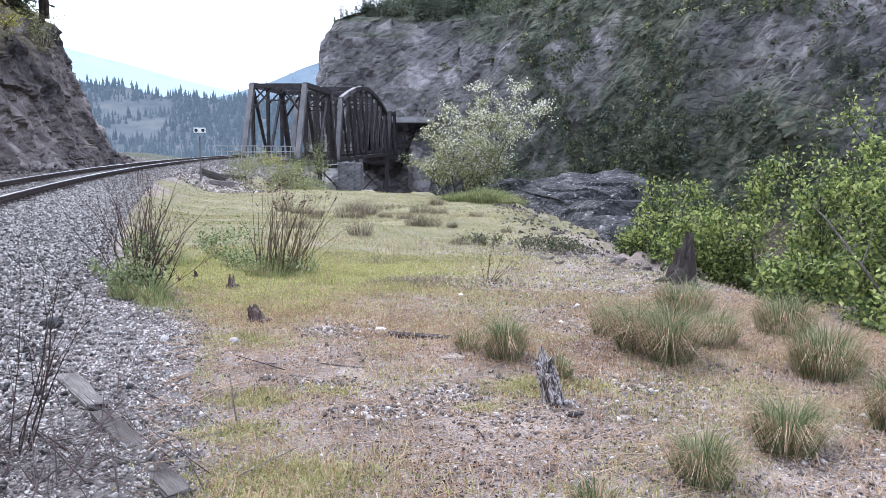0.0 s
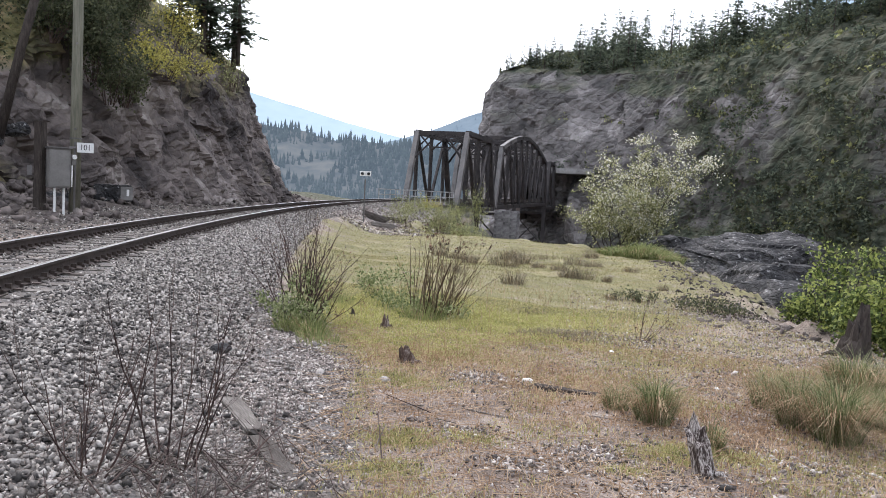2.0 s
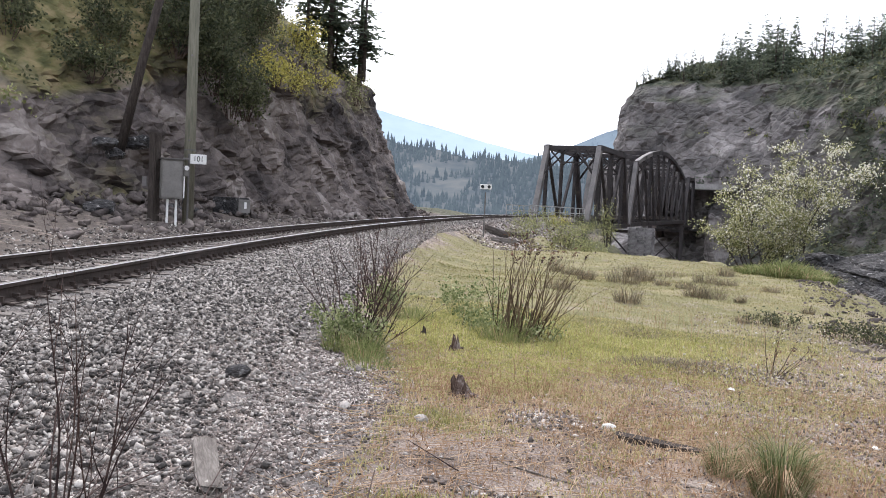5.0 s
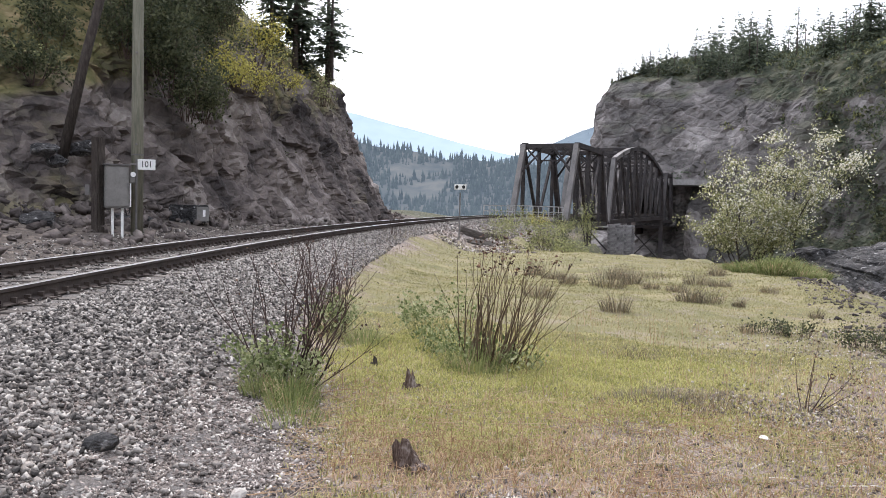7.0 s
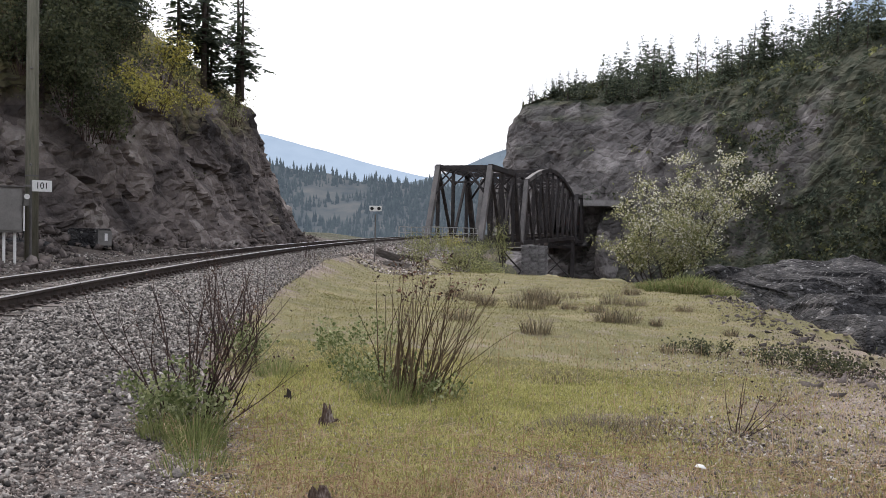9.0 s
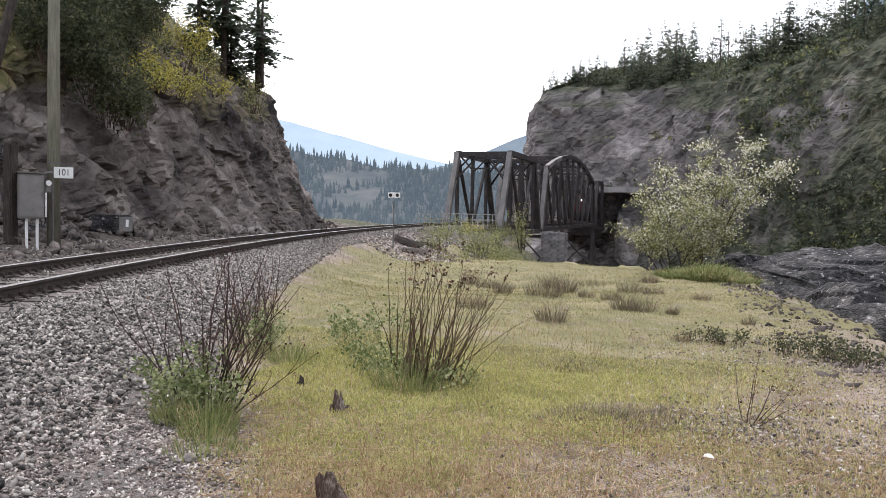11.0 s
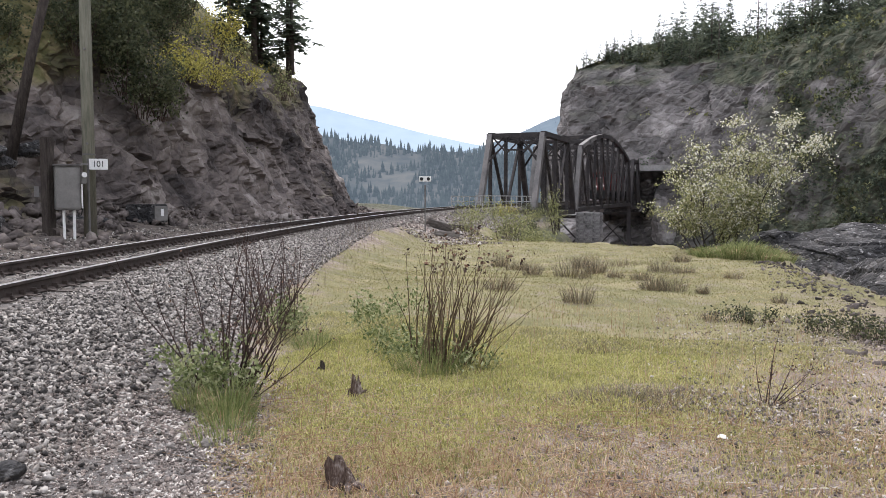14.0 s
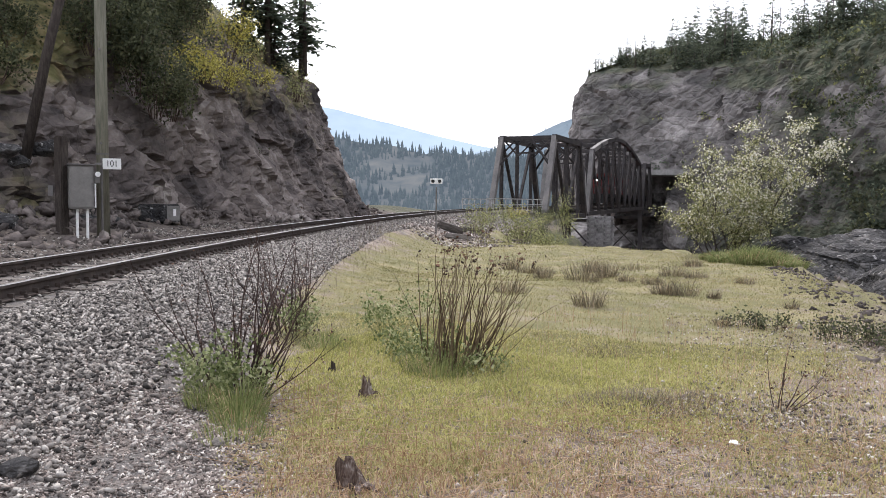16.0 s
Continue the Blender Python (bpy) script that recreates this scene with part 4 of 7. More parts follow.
def motions():
    """The train comes slowly out of the tunnel and over the long span."""
    for ob, off in ((LOCO, 0.0), (CAR, 22.2), (CAR2, 38.6)):
        rows = []
        for t, y in TRAIN:
            m = BRIDGE_M @ Matrix.Translation((0, y + off, 0.006 * (y + off)))
            rows.append((t, m))
        walk(ob, rows)


TRAIN = [(0, 122.0), (4, 101.0), (8, 80.0), (11.5, 61.8), (12.5, 56.5), (14.5, 45.6), (15.3, 40.9), (16, 37.2)]


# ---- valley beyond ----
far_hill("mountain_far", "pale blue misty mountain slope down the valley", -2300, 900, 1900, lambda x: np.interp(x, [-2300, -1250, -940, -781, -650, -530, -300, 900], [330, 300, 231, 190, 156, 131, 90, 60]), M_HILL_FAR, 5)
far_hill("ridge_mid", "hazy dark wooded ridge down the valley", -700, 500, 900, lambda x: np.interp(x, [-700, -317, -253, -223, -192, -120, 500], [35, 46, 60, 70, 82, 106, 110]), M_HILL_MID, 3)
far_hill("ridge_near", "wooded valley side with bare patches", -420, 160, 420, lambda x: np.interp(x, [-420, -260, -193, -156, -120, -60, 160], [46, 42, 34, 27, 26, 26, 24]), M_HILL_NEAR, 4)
far_hill("mountain_side", "mountain shoulder painted pale blue with haze above the wooded rim", -300, 1500, 1950, lambda x: np.interp(x, [-300, 150, 300, 360, 450, 700, 1500], [60, 150, 395, 455, 580, 760, 900]), M_HILL_FAR, 8)


# ---- bulk helpers for plants and stones ----
def mesh_fast(name, v, f, mat):
    """A mesh from arrays whose faces all have the same count of corners."""
    me = bpy.data.meshes.new(name)
    n, k = f.shape
    me.vertices.add(len(v))
    me.vertices.foreach_set("co", np.ascontiguousarray(v, np.float32).ravel())
    me.loops.add(n * k)
    me.loops.foreach_set("vertex_index", np.ascontiguousarray(f, np.int32).ravel())
    me.polygons.add(n)
    me.polygons.foreach_set("loop_start", np.arange(0, n * k, k, dtype=np.int32))
    me.update(calc_edges=True)
    me.materials.append(mat)
    return me


def ground_at(x, y):
    """The ground's height with its relief."""
    x, y = np.asarray(x, float), np.asarray(y, float)
    s, lat = to_track(x, y)
    e = plateau(x, y)
    rel = fbm(x * 0.9, y * 0.9, 0.0, 4)
    return height(x, y) + rel * np.where(e < 0, 0.35, 0.045) * np.where((lat > -3) & (lat < 3.2) & (s < S_BRIDGE), 0.25, 1)


def gz(x, y):
    return float(ground_at(np.array([x]), np.array([y]))[0])


def blades(rng, p, h, w, lean, bend=0.0, az=None):
    """Grass blades: one bent strip of two faces at each place p. Returns quads."""
    n = len(p)
    a = rng.uniform(0, 2 * np.pi, n) if az is None else az
    t = rng.uniform(0, 2 * np.pi, n)
    out = np.stack([np.cos(a), np.sin(a), 0 * a], 1) * lean[:, None]
    side = np.stack([np.cos(t), np.sin(t), 0 * t], 1) * w[:, None] / 2
    up = np.array([0, 0, 1.0])
    mid = p + out * h[:, None] * 0.45 + up * (h * (0.58 + bend * 0.2))[:, None]
    tip = p + out * h[:, None] * (1.0 + bend) + up * (h * np.sqrt(np.clip(1 - lean ** 2, 0.04, 1)) * (1 - bend * 0.45))[:, None]
    v = np.stack([p - side, p + side, mid + side * 0.8, mid - side * 0.8, tip + side * 0.15, tip - side * 0.15], 1).reshape(-1, 3)
    b = np.arange(n)[:, None] * 6
    f = np.concatenate([b + np.array([0, 1, 2, 3]), b + np.array([3, 2, 4, 5])], 0)
    return v, f


def leaves(rng, p, size, droop=0.3):
    """A folded leaf of two faces at each place. Returns quads."""
    n = len(p)
    d = rng.normal(size=(n, 3))
    d[:, 2] -= droop
    d /= np.linalg.norm(d, axis=1)[:, None]
    q = rng.normal(size=(n, 3))
    s = np.cross(d, q)
    s /= np.linalg.norm(s, axis=1)[:, None] + 1e-9
    nn = np.cross(d, s)
    L = (size * rng.uniform(0.6, 1.3, n))[:, None] if np.ndim(size) == 0 else size[:, None]
    v = np.stack([p, p + d * L * 0.5 + s * L * 0.3 + nn * L * 0.08, p + d * L, p + d * L * 0.5 - s * L * 0.3 + nn * L * 0.08], 1).reshape(-1, 3)
    return v, np.arange(n * 4).reshape(n, 4)


def sticks(rng, a, b, r0, r1):
    """Three-sided straight bars from a to b."""
    n = len(a)
    d = b - a
    d = d / (np.linalg.norm(d, axis=1)[:, None] + 1e-9)
    q = np.cross(d, np.where(np.abs(d[:, 2:]) > 0.9, np.array([1.0, 0, 0]), np.array([0, 0, 1.0])))
    q /= np.linalg.norm(q, axis=1)[:, None] + 1e-9
    s = np.cross(d, q)
    rows = []
    for c, r in ((a, r0), (b, r1)):
        for k in range(3):
            t = 2 * np.pi * k / 3
            rows.append(c + (q * np.cos(t) + s * np.sin(t)) * np.reshape(r, (-1, 1)))
    v = np.stack(rows, 1).reshape(-1, 3)
    base = np.arange(n)[:, None] * 6
    f = np.concatenate([base + np.array([k, (k + 1) % 3, 3 + (k + 1) % 3, 3 + k]) for k in range(3)], 0)
    return v, f


def stalks(a, b, r0, r1):
    """Upright three-sided bars from a to b, joined where one goes on from another."""
    t = 2 * np.pi * np.arange(3) / 3
    ring = np.stack([np.cos(t), np.sin(t), 0 * t], 1)
    v = np.concatenate([a[:, None] + ring * r0[:, None, None], b[:, None] + ring * r1[:, None, None]], 1).reshape(-1, 3)
    base = np.arange(len(a))[:, None] * 6
    f = np.concatenate([base + np.array([k, (k + 1) % 3, 3 + (k + 1) % 3, 3 + k]) for k in range(3)], 0)
    _, first, inverse = np.unique(np.round(v, 5), axis=0, return_index=True, return_inverse=True)
    return v[first], inverse.reshape(-1)[f]


def put_mesh(name, vf, mat, parent, label="", kind=""):
    ob = new(name, mesh_fast(name, vf[0], vf[1], mat))
    ob.parent = parent
    return tagged(ob, label, kind=kind)


def both(*vfs):
    v, f, k = [], [], 0
    for a, b in vfs:
        v.append(a)
        f.append(b + k)
        k += len(a)
    return np.concatenate(v), np.concatenate(f)


def grow(rng, base, stems, high, spread, segs=5, arch=0.0, r=0.012, fork=3, fork_len=0.35, lean=(0, 0), root=0.08, levels=1):
    """Stems that rise from a root and fork. Returns bars as (a, b, r0, r1) arrays and the twig tips."""
    A, B, R0_, R1_, tips, LV0 = [], [], [], [], [], []

    def limb(p, d, length, rad, level, stem):
        n = segs if level == 0 else max(2, segs - 2)
        for i in range(n):
            d = d + rng.normal(0, 0.10, 3) + np.array([0, 0, -arch * (i / n)])
            d /= np.linalg.norm(d)
            q = p + d * length / n
            A.append(p), B.append(q), R0_.append(rad * (1 - 0.8 * i / n)), R1_.append(rad * (1 - 0.8 * (i + 1) / n)), LV0.append(stem)
            if level < levels and i >= 1:
                for _ in range(rng.poisson(fork / n * 1.2)):
                    e = d + rng.normal(0, 0.55, 3)
                    limb(q, e / np.linalg.norm(e), length * fork_len * rng.uniform(0.6, 1.2), rad * 0.55 * (1 - 0.6 * i / n), level + 1, stem)
            if i >= n // 2 or level:
                tips.append(q)
            p = q
        tips.append(p)

    for stem in range(stems):
        a = rng.uniform(0, 2 * np.pi)
        k = spread * rng.uniform(0.1, 1.0)
        d = np.array([np.cos(a) * k + lean[0], np.sin(a) * k + lean[1], 1.0])
        limb(np.array(base, float) + np.array([np.cos(a) * root * rng.uniform(0, 1), np.sin(a) * root * rng.uniform(0, 1), -0.03]), d / np.linalg.norm(d), high * rng.uniform(0.65, 1.05), r * rng.uniform(0.7, 1.2), 0, stem)
    return (np.array(A), np.array(B), np.array(R0_), np.array(R1_)), np.array(tips), np.array(LV0, int)


def around(rng, tips, n, spread):
    return tips[rng.integers(0, len(tips), n)] + rng.normal(0, spread, (n, 3))


# ---- conifers ----
def conifer_meshes(seed, high, wide, whorls, bare, dense, fine=4.5, spray=1.25, slim=0.3):
    """A trunk and a crown of drooping sprays, set in whorls with gaps."""
    rng = np.random.default_rng(seed)
    trunk = tube([(0, 0, -0.6), (0.03 * high * rng.normal() * 0.3, 0, high * 0.5), (0, 0.01 * high, high)], [high * 0.018, high * 0.011, 0.02], 7)
    p, d, L = [], [], []
    for i in range(whorls):
        u = min(bare + (1 - bare) * (i + rng.uniform(-0.3, 0.3)) / whorls, 0.99)
        full = min(1.0, 0.55 + (u - bare) * 3)
        reach = wide * (1 - u) ** 0.95 * full * rng.uniform(0.6, 1.15) + 0.06
        for _ in range(rng.integers(dense - 2, dense + 2)):
            a = rng.uniform(0, 2 * np.pi)
            r = reach * rng.uniform(0.6, 1.15)
            n = max(2, int(r * fine))
            for k in range(n):
                t = (k + 0.5) / n
                p.append((np.cos(a) * r * t, np.sin(a) * r * t, u * high - 0.25 * r * t * t + rng.normal(0, 0.05)))
                for _ in range(2):
                    b = a + rng.normal(0, 0.75)
                    d.append((np.cos(b), np.sin(b), -0.3 + rng.normal(0, 0.25)))
                    L.append((0.30 + 0.30 * (1 - t)) * (0.35 + 0.65 * min(1.0, reach / wide * 1.6)) * high / 9 * spray)
    p = np.repeat(np.array(p), 2, 0)
    d, L = np.array(d), np.array(L)[:, None]
    s = np.cross(d, np.array([0, 0, 1.0]))
    s /= np.linalg.norm(s, axis=1)[:, None] + 1e-9
    s[:, 2] += rng.normal(0, 0.35, len(s))
    v = np.stack([p, p + d * L * 0.55 + s * L * slim, p + d * L, p + d * L * 0.55 - s * L * slim], 1).reshape(-1, 3)
    return mesh_of("trunk", *trunk, M_BARK, True), mesh_fast("crown", v, np.arange(len(v)).reshape(-1, 4), M_NEEDLE)


FIRS = [conifer_meshes(s, h, w, n, b, k - 3, 3.4, 1.0, 0.24) for s, h, w, n, b, k in ((1, 9, 2.0, 34, 0.08, 9), (2, 8, 1.6, 32, 0.10, 9), (3, 10, 2.2, 34, 0.14, 8), (4, 7, 1.9, 28, 0.05, 9))]
PINES = [conifer_meshes(s, h, w, n, b, k, 4.2, 0.95, 0.26) for s, h, w, n, b, k in ((11, 9, 2.5, 20, 0.12, 6), (12, 9, 2.4, 17, 0.14, 6))]
FIRS += [conifer_meshes(s, h, w, n, b, k - 2, 2.4, 1.5, 0.26) for s, h, w, n, b, k in ((21, 9, 2.6, 20, 0.04, 7), (22, 8, 2.3, 19, 0.05, 7), (23, 10, 2.9, 20, 0.06, 7), (24, 7, 2.8, 16, 0.03, 8))]
PINES += [conifer_meshes(s, h, w, n, b, k - 1, 2.4, 1.5, 0.27) for s, h, w, n, b, k in ((31, 9, 3.0, 12, 0.2, 6), (32, 8, 3.3, 11, 0.16, 6))]
TREES = {}


def conifer(kind, index, place, size, turn, label, group="", wide=1.0):
    key = (kind, index, label)
    m = Matrix.Translation(place) @ Matrix.Rotation(turn, 4, "Z") @ Matrix.Diagonal((size * wide, size * wide, size, 1))
    if key not in TREES:
        t, c = (FIRS if kind == "fir_tree" else PINES)[index]
        ob = thing(kind, label, "conifer", None, group)
        for nm, me in (("trunk", t), ("crown", c)):
            q = new(nm, me)
            q.parent = ob
        TREES[key] = ob
        ob.matrix_basis = m
        return ob
    ob = copy_thing(TREES[key], m)
    ob.matrix_basis = m
    return ob


def wood_of(name, label, spots):
    """Conifers too far and many to count: spots of (crown mesh, place, size, turn), all in one mesh."""
    v, cache = [], {}
    for me, (x, y, z), size, turn in spots:
        if me.name not in cache:
            co = np.zeros(len(me.vertices) * 3, np.float32)
            me.vertices.foreach_get("co", co)
            cache[me.name] = co.reshape(-1, 3)
        co, c, k = cache[me.name], math.cos(turn), math.sin(turn)
        v.append(np.stack([co[:, 0] * c - co[:, 1] * k, co[:, 0] * k + co[:, 1] * c, co[:, 2]], 1) * size + np.array([x, y, z]))
    v = np.concatenate(v)
    return tagged(new(name, mesh_fast(name, v, np.arange(len(v)).reshape(-1, 4), M_NEEDLE)), label, "woods", kind="stuff")


def plant_forest():
    """Pines and firs along the rim, small firs low on the wall and a wood on the slope behind the rim."""
    rng = random.Random(21)
    vx, vy, vz = RV
    n, wood = 0, []
    for _ in range(40000):
        i, j = rng.randrange(4, vx.shape[0] - 1), rng.randrange(38, vx.shape[1])
        x, y, z = vx[i, j], vy[i, j], vz[i, j]
        rim = 27.5 + 2.0 * smooth(-10, 20, x) + 0.12 * max(0, x - 24)
        if z < rim - 1.5 or z > rim + rng.choice([3, 5, 14]) or y < 35 or y > 200 or fbm(x * 0.08, y * 0.08, 2.0, 2) < rng.uniform(-0.6, -0.05):
            continue
        size = rng.choice([rng.uniform(0.25, 0.45), rng.uniform(0.4, 0.7), rng.uniform(0.6, 1.0)]) * (0.7 + 0.5 * smooth(-22, -6, x))
        if rng.random() < 0.75 * smooth(-17, -26, x):
            continue
        turn, pine = rng.uniform(0, 6.28), rng.random() < 0.5
        if n % 3 or z > rim + 5:
            wood.append(((PINES[2 + rng.randrange(2)] if pine else FIRS[4 + rng.randrange(4)])[1], (x, y, z - 0.4), size, turn))
        elif pine:
            conifer("pine_tree", 2 + rng.randrange(2), (x, y, z - 0.4), size, turn, "irregular dark pine on the rocky rim", "pines on the far rim")
        else:
            conifer("fir_tree", 4 + rng.randrange(4), (x, y, z - 0.4), size, turn, "dark green fir on the rocky rim", "firs on the far rim")
        n += 1
        if n > 820:
            break
    wood_of("rim_wood", "dense dark conifers on the slope behind the rim", wood)
    wall = []
    for _ in range(900):
        i, j = rng.randrange(4, vx.shape[0] - 1), rng.randrange(2, 68)
        x, y, z = vx[i, j], vy[i, j], vz[i, j]
        low = 4 < x < 70 and -20 < y < 145 and z < rng.uniform(-4, 9) + 0.1 * max(0, 20 - abs(x - 25)) and rng.random() < 0.2 + 0.3 * smooth(8, 24, x)
        high = -10 < y < 150 and z < rng.uniform(2, 24) and (x > 0 or z < 6) and rng.random() < 0.22
        if low or high:
            wall.append((FIRS[4 + rng.randrange(4)][1], (x, y, z - 0.4), rng.uniform(0.25, 0.6), rng.uniform(0, 6.28)))
    wood_of("wall_firs", "small firs clinging to the far rock wall", wall)


plant_forest()
# trees over the near rock cut
for k, (x, y, z, s, kind) in enumerate([(-24.5, 36.0, 11.0, 1.0, 0), (-24.9, 42.5, 10.6, 0.9, 1), (-24.2, 44.6, 10.0, 0.7, 3), (-26.5, 40.0, 12.5, 1.2, 2),
                                       (-22.6, 31.0, 9.2, 1.0, 2), (-21.2, 28.0, 7.6, 0.9, 1), (-25.0, 30.0, 11.5, 1.3, 2), (-24.0, 26.0, 10.4, 1.1, 0), (-27.0, 33.5, 13.4, 1.3, 0), (-26.5, 24.0, 12.6, 1.2, 2), (-28.5, 37.5, 14.6, 1.2, 1), (-29.5, 33.0, 15.6, 1.3, 0), (-29.0, 28.0, 15.4, 1.2, 2), (-28.2, 41.0, 14.0, 1.0, 3), (-27.4, 30.6, 14.0, 1.0, 1)]):
    conifer("fir_tree", kind, (x, y, z - 1.5), s, k * 1.7, "tall dark fir on top of the rock cut", "firs above the rock cut", 1.3)
for k, (x, y, z, s, kind) in enumerate([(-23.0, 46.0, 9.4, 0.72, 1), (-23.8, 47.0, 9.3, 0.85, 0), (-24.6, 44.8, 10.0, 1.0, 0), (-23.9, 43.4, 9.8, 0.9, 1)]):
    conifer("pine_tree", kind, (x, y, z - 0.3), s, k * 2.1, "sparse open pine on the cliff edge", "pines on the cliff edge", 1.25)


def clumps(rng, at, n, radius, leaf, low=0.6):
    """Ragged clumps of foliage: n leaves round each place."""
    r = (radius * rng.uniform(0.5, 1.3, len(at)))[:, None, None]
    p = at[:, None] + rng.normal(0, 1, (len(at), n, 3)) * r * np.array([0.6, 0.6, 0.45]) + np.array([0, 0, 1]) * r * low
    return leaves(rng, p.reshape(-1, 3), leaf, 0.0)


def cliff_scrub():
    rng = np.random.default_rng(41)
    vx, vy, vz = RV
    n = 42000
    i, j = rng.integers(4, vx.shape[0] - 1, n), rng.integers(2, vx.shape[1], n)
    p = np.stack([vx[i, j], vy[i, j], vz[i, j]], 1)
    flat = (np.hypot(np.gradient(vx, axis=1), np.gradient(vy, axis=1)) / (np.abs(np.gradient(vz, axis=1)) + 1e-6))[i, j]
    patch = fbm(p[:, 0] * 0.09, p[:, 2] * 0.14, p[:, 1] * 0.05, 3)
    seen = (p[:, 1] > -40) & (p[:, 1] < 205) & (p[:, 2] < 46) & (p[:, 0] < 92)
    odds = 0.06 + 0.8 * smooth(0, 20, p[:, 0]) * (1 - 0.5 * smooth(36, 54, p[:, 0])) * smooth(-0.25, 0.2, patch) + 0.5 * smooth(25, 28, p[:, 2]) * smooth(0.8, 1.6, flat) + 0.9 * smooth(8, 30, p[:, 0]) * smooth(8, -3, p[:, 2]) * smooth(-0.4, 0.1, patch)
    keep = seen & (rng.uniform(0, 1, n) < odds * 0.8 * (0.12 + 0.88 * smooth(-20, -6, p[:, 0])))
    p = p[keep]
    kind = rng.uniform(0, 1, len(p))
    for name, label, lo, hi, mat, rad in (("wall_scrub", "dark evergreen scrub over the far rock wall", 0.0, 0.45, M_NEEDLE, 1.0), ("wall_scrub", "olive scrub on the far rock wall", 0.45, 0.93, M_DARKLEAF, 0.9), ("wall_scrub", "fresh spring scrub on the far rock wall", 0.93, 1.0, M_LEAFOLIVE, 0.7)):
        q = p[(kind >= lo) & (kind < hi)]
        tagged(new(name, mesh_fast(name, *clumps(rng, q, 16, rad, 0.6), mat)), label, "scrub", kind="stuff")
    vx, vy, vz = LV
    n = 7000
    i, j = rng.integers(4, vx.shape[0] - 1, n), rng.integers(30, vx.shape[1], n)
    p = np.stack([vx[i, j], vy[i, j], vz[i, j]], 1)
    flat = (np.hypot(np.gradient(vx, axis=1), np.gradient(vy, axis=1)) / (np.abs(np.gradient(vz, axis=1)) + 1e-6))[i, j]
    patch = fbm(p[:, 0] * 0.3, p[:, 1] * 0.3, p[:, 2] * 0.3, 3)
    keep = (p[:, 1] > 8) & (p[:, 1] < 62) & (flat > 0.75) & (p[:, 2] < 20) & (patch > rng.uniform(-0.3, 0.3, n)) & (rng.uniform(0, 1, n) < 0.4)
    p = p[keep]
    kind = rng.uniform(0, 1, len(p))
    for label, lo, hi, mat in (("dark low scrub on the slope over the rock cut", 0, 0.45, M_DARKLEAF), ("olive low scrub on the slope over the rock cut", 0.45, 1.0, M_LEAFOLIVE)):
        q = p[(kind >= lo) & (kind < hi)]
        tagged(new("slope_scrub", mesh_fast("slope_scrub", *clumps(rng, q, 30, 0.42, 0.15, 0.3), mat)), label, "scrub", kind="stuff")


cliff_scrub()


def far_firs(rng, p, h):
    """Far firs of two ragged tiers each, leaning and of uneven width."""
    v, f, n = [], [], len(p)
    wide = h * rng.uniform(0.15, 0.3, n)
    for tier, (z0, z1, w) in enumerate(((-0.1, 0.72, 1.0), (0.38, 1.0, 0.62))):
        for k in range(5):
            t = 2 * np.pi * k / 5 + tier
            r = wide * w * rng.uniform(0.6, 1.25, n)
            v.append(p + np.stack([np.cos(t) * r, np.sin(t) * r, (z0 + rng.uniform(-0.06, 0.06, n)) * h], 1))
        v.append(p + np.stack([rng.normal(0, 0.02, n) * h, 0 * h, z1 * h], 1))
    v = np.stack(v, 1).reshape(-1, 3)
    b = np.arange(n)[:, None] * 12
    return v, np.concatenate([b + o + np.array([k, (k + 1) % 5, 5]) for o in (0, 6) for k in range(5)], 0)


def far_woods():
    """Many tiny firs on the valley sides and along the river flat, thin over a bare slope."""
    rng = np.random.default_rng(5)
    # Trees carry the same painted haze glow as the ridges.
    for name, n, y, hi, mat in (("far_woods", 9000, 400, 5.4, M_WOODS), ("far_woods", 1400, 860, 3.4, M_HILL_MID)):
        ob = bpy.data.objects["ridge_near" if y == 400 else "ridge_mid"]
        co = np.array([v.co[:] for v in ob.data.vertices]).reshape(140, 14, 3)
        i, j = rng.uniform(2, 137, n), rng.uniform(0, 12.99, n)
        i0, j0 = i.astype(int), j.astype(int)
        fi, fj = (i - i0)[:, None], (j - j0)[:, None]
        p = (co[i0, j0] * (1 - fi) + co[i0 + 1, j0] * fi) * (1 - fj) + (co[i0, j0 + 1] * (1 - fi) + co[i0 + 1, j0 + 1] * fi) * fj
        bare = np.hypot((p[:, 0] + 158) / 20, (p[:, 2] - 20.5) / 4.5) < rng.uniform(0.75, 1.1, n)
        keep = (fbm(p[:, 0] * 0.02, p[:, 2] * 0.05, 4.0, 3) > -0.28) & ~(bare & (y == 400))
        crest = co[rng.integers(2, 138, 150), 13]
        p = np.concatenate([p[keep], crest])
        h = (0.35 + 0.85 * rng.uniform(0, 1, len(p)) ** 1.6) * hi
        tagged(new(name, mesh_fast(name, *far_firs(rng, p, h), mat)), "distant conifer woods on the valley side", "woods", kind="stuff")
    n = 1500
    x, y = rng.uniform(-300, 20, n), rng.uniform(235, 330, n)
    keep = fbm(x * 0.03, y * 0.03, 9.0, 2) > -0.1
    p = np.stack([x, y, 0 * x - 7.2], 1)[keep]
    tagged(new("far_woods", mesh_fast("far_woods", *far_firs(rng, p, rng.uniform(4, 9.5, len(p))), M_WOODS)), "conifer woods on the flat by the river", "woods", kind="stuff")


far_woods()


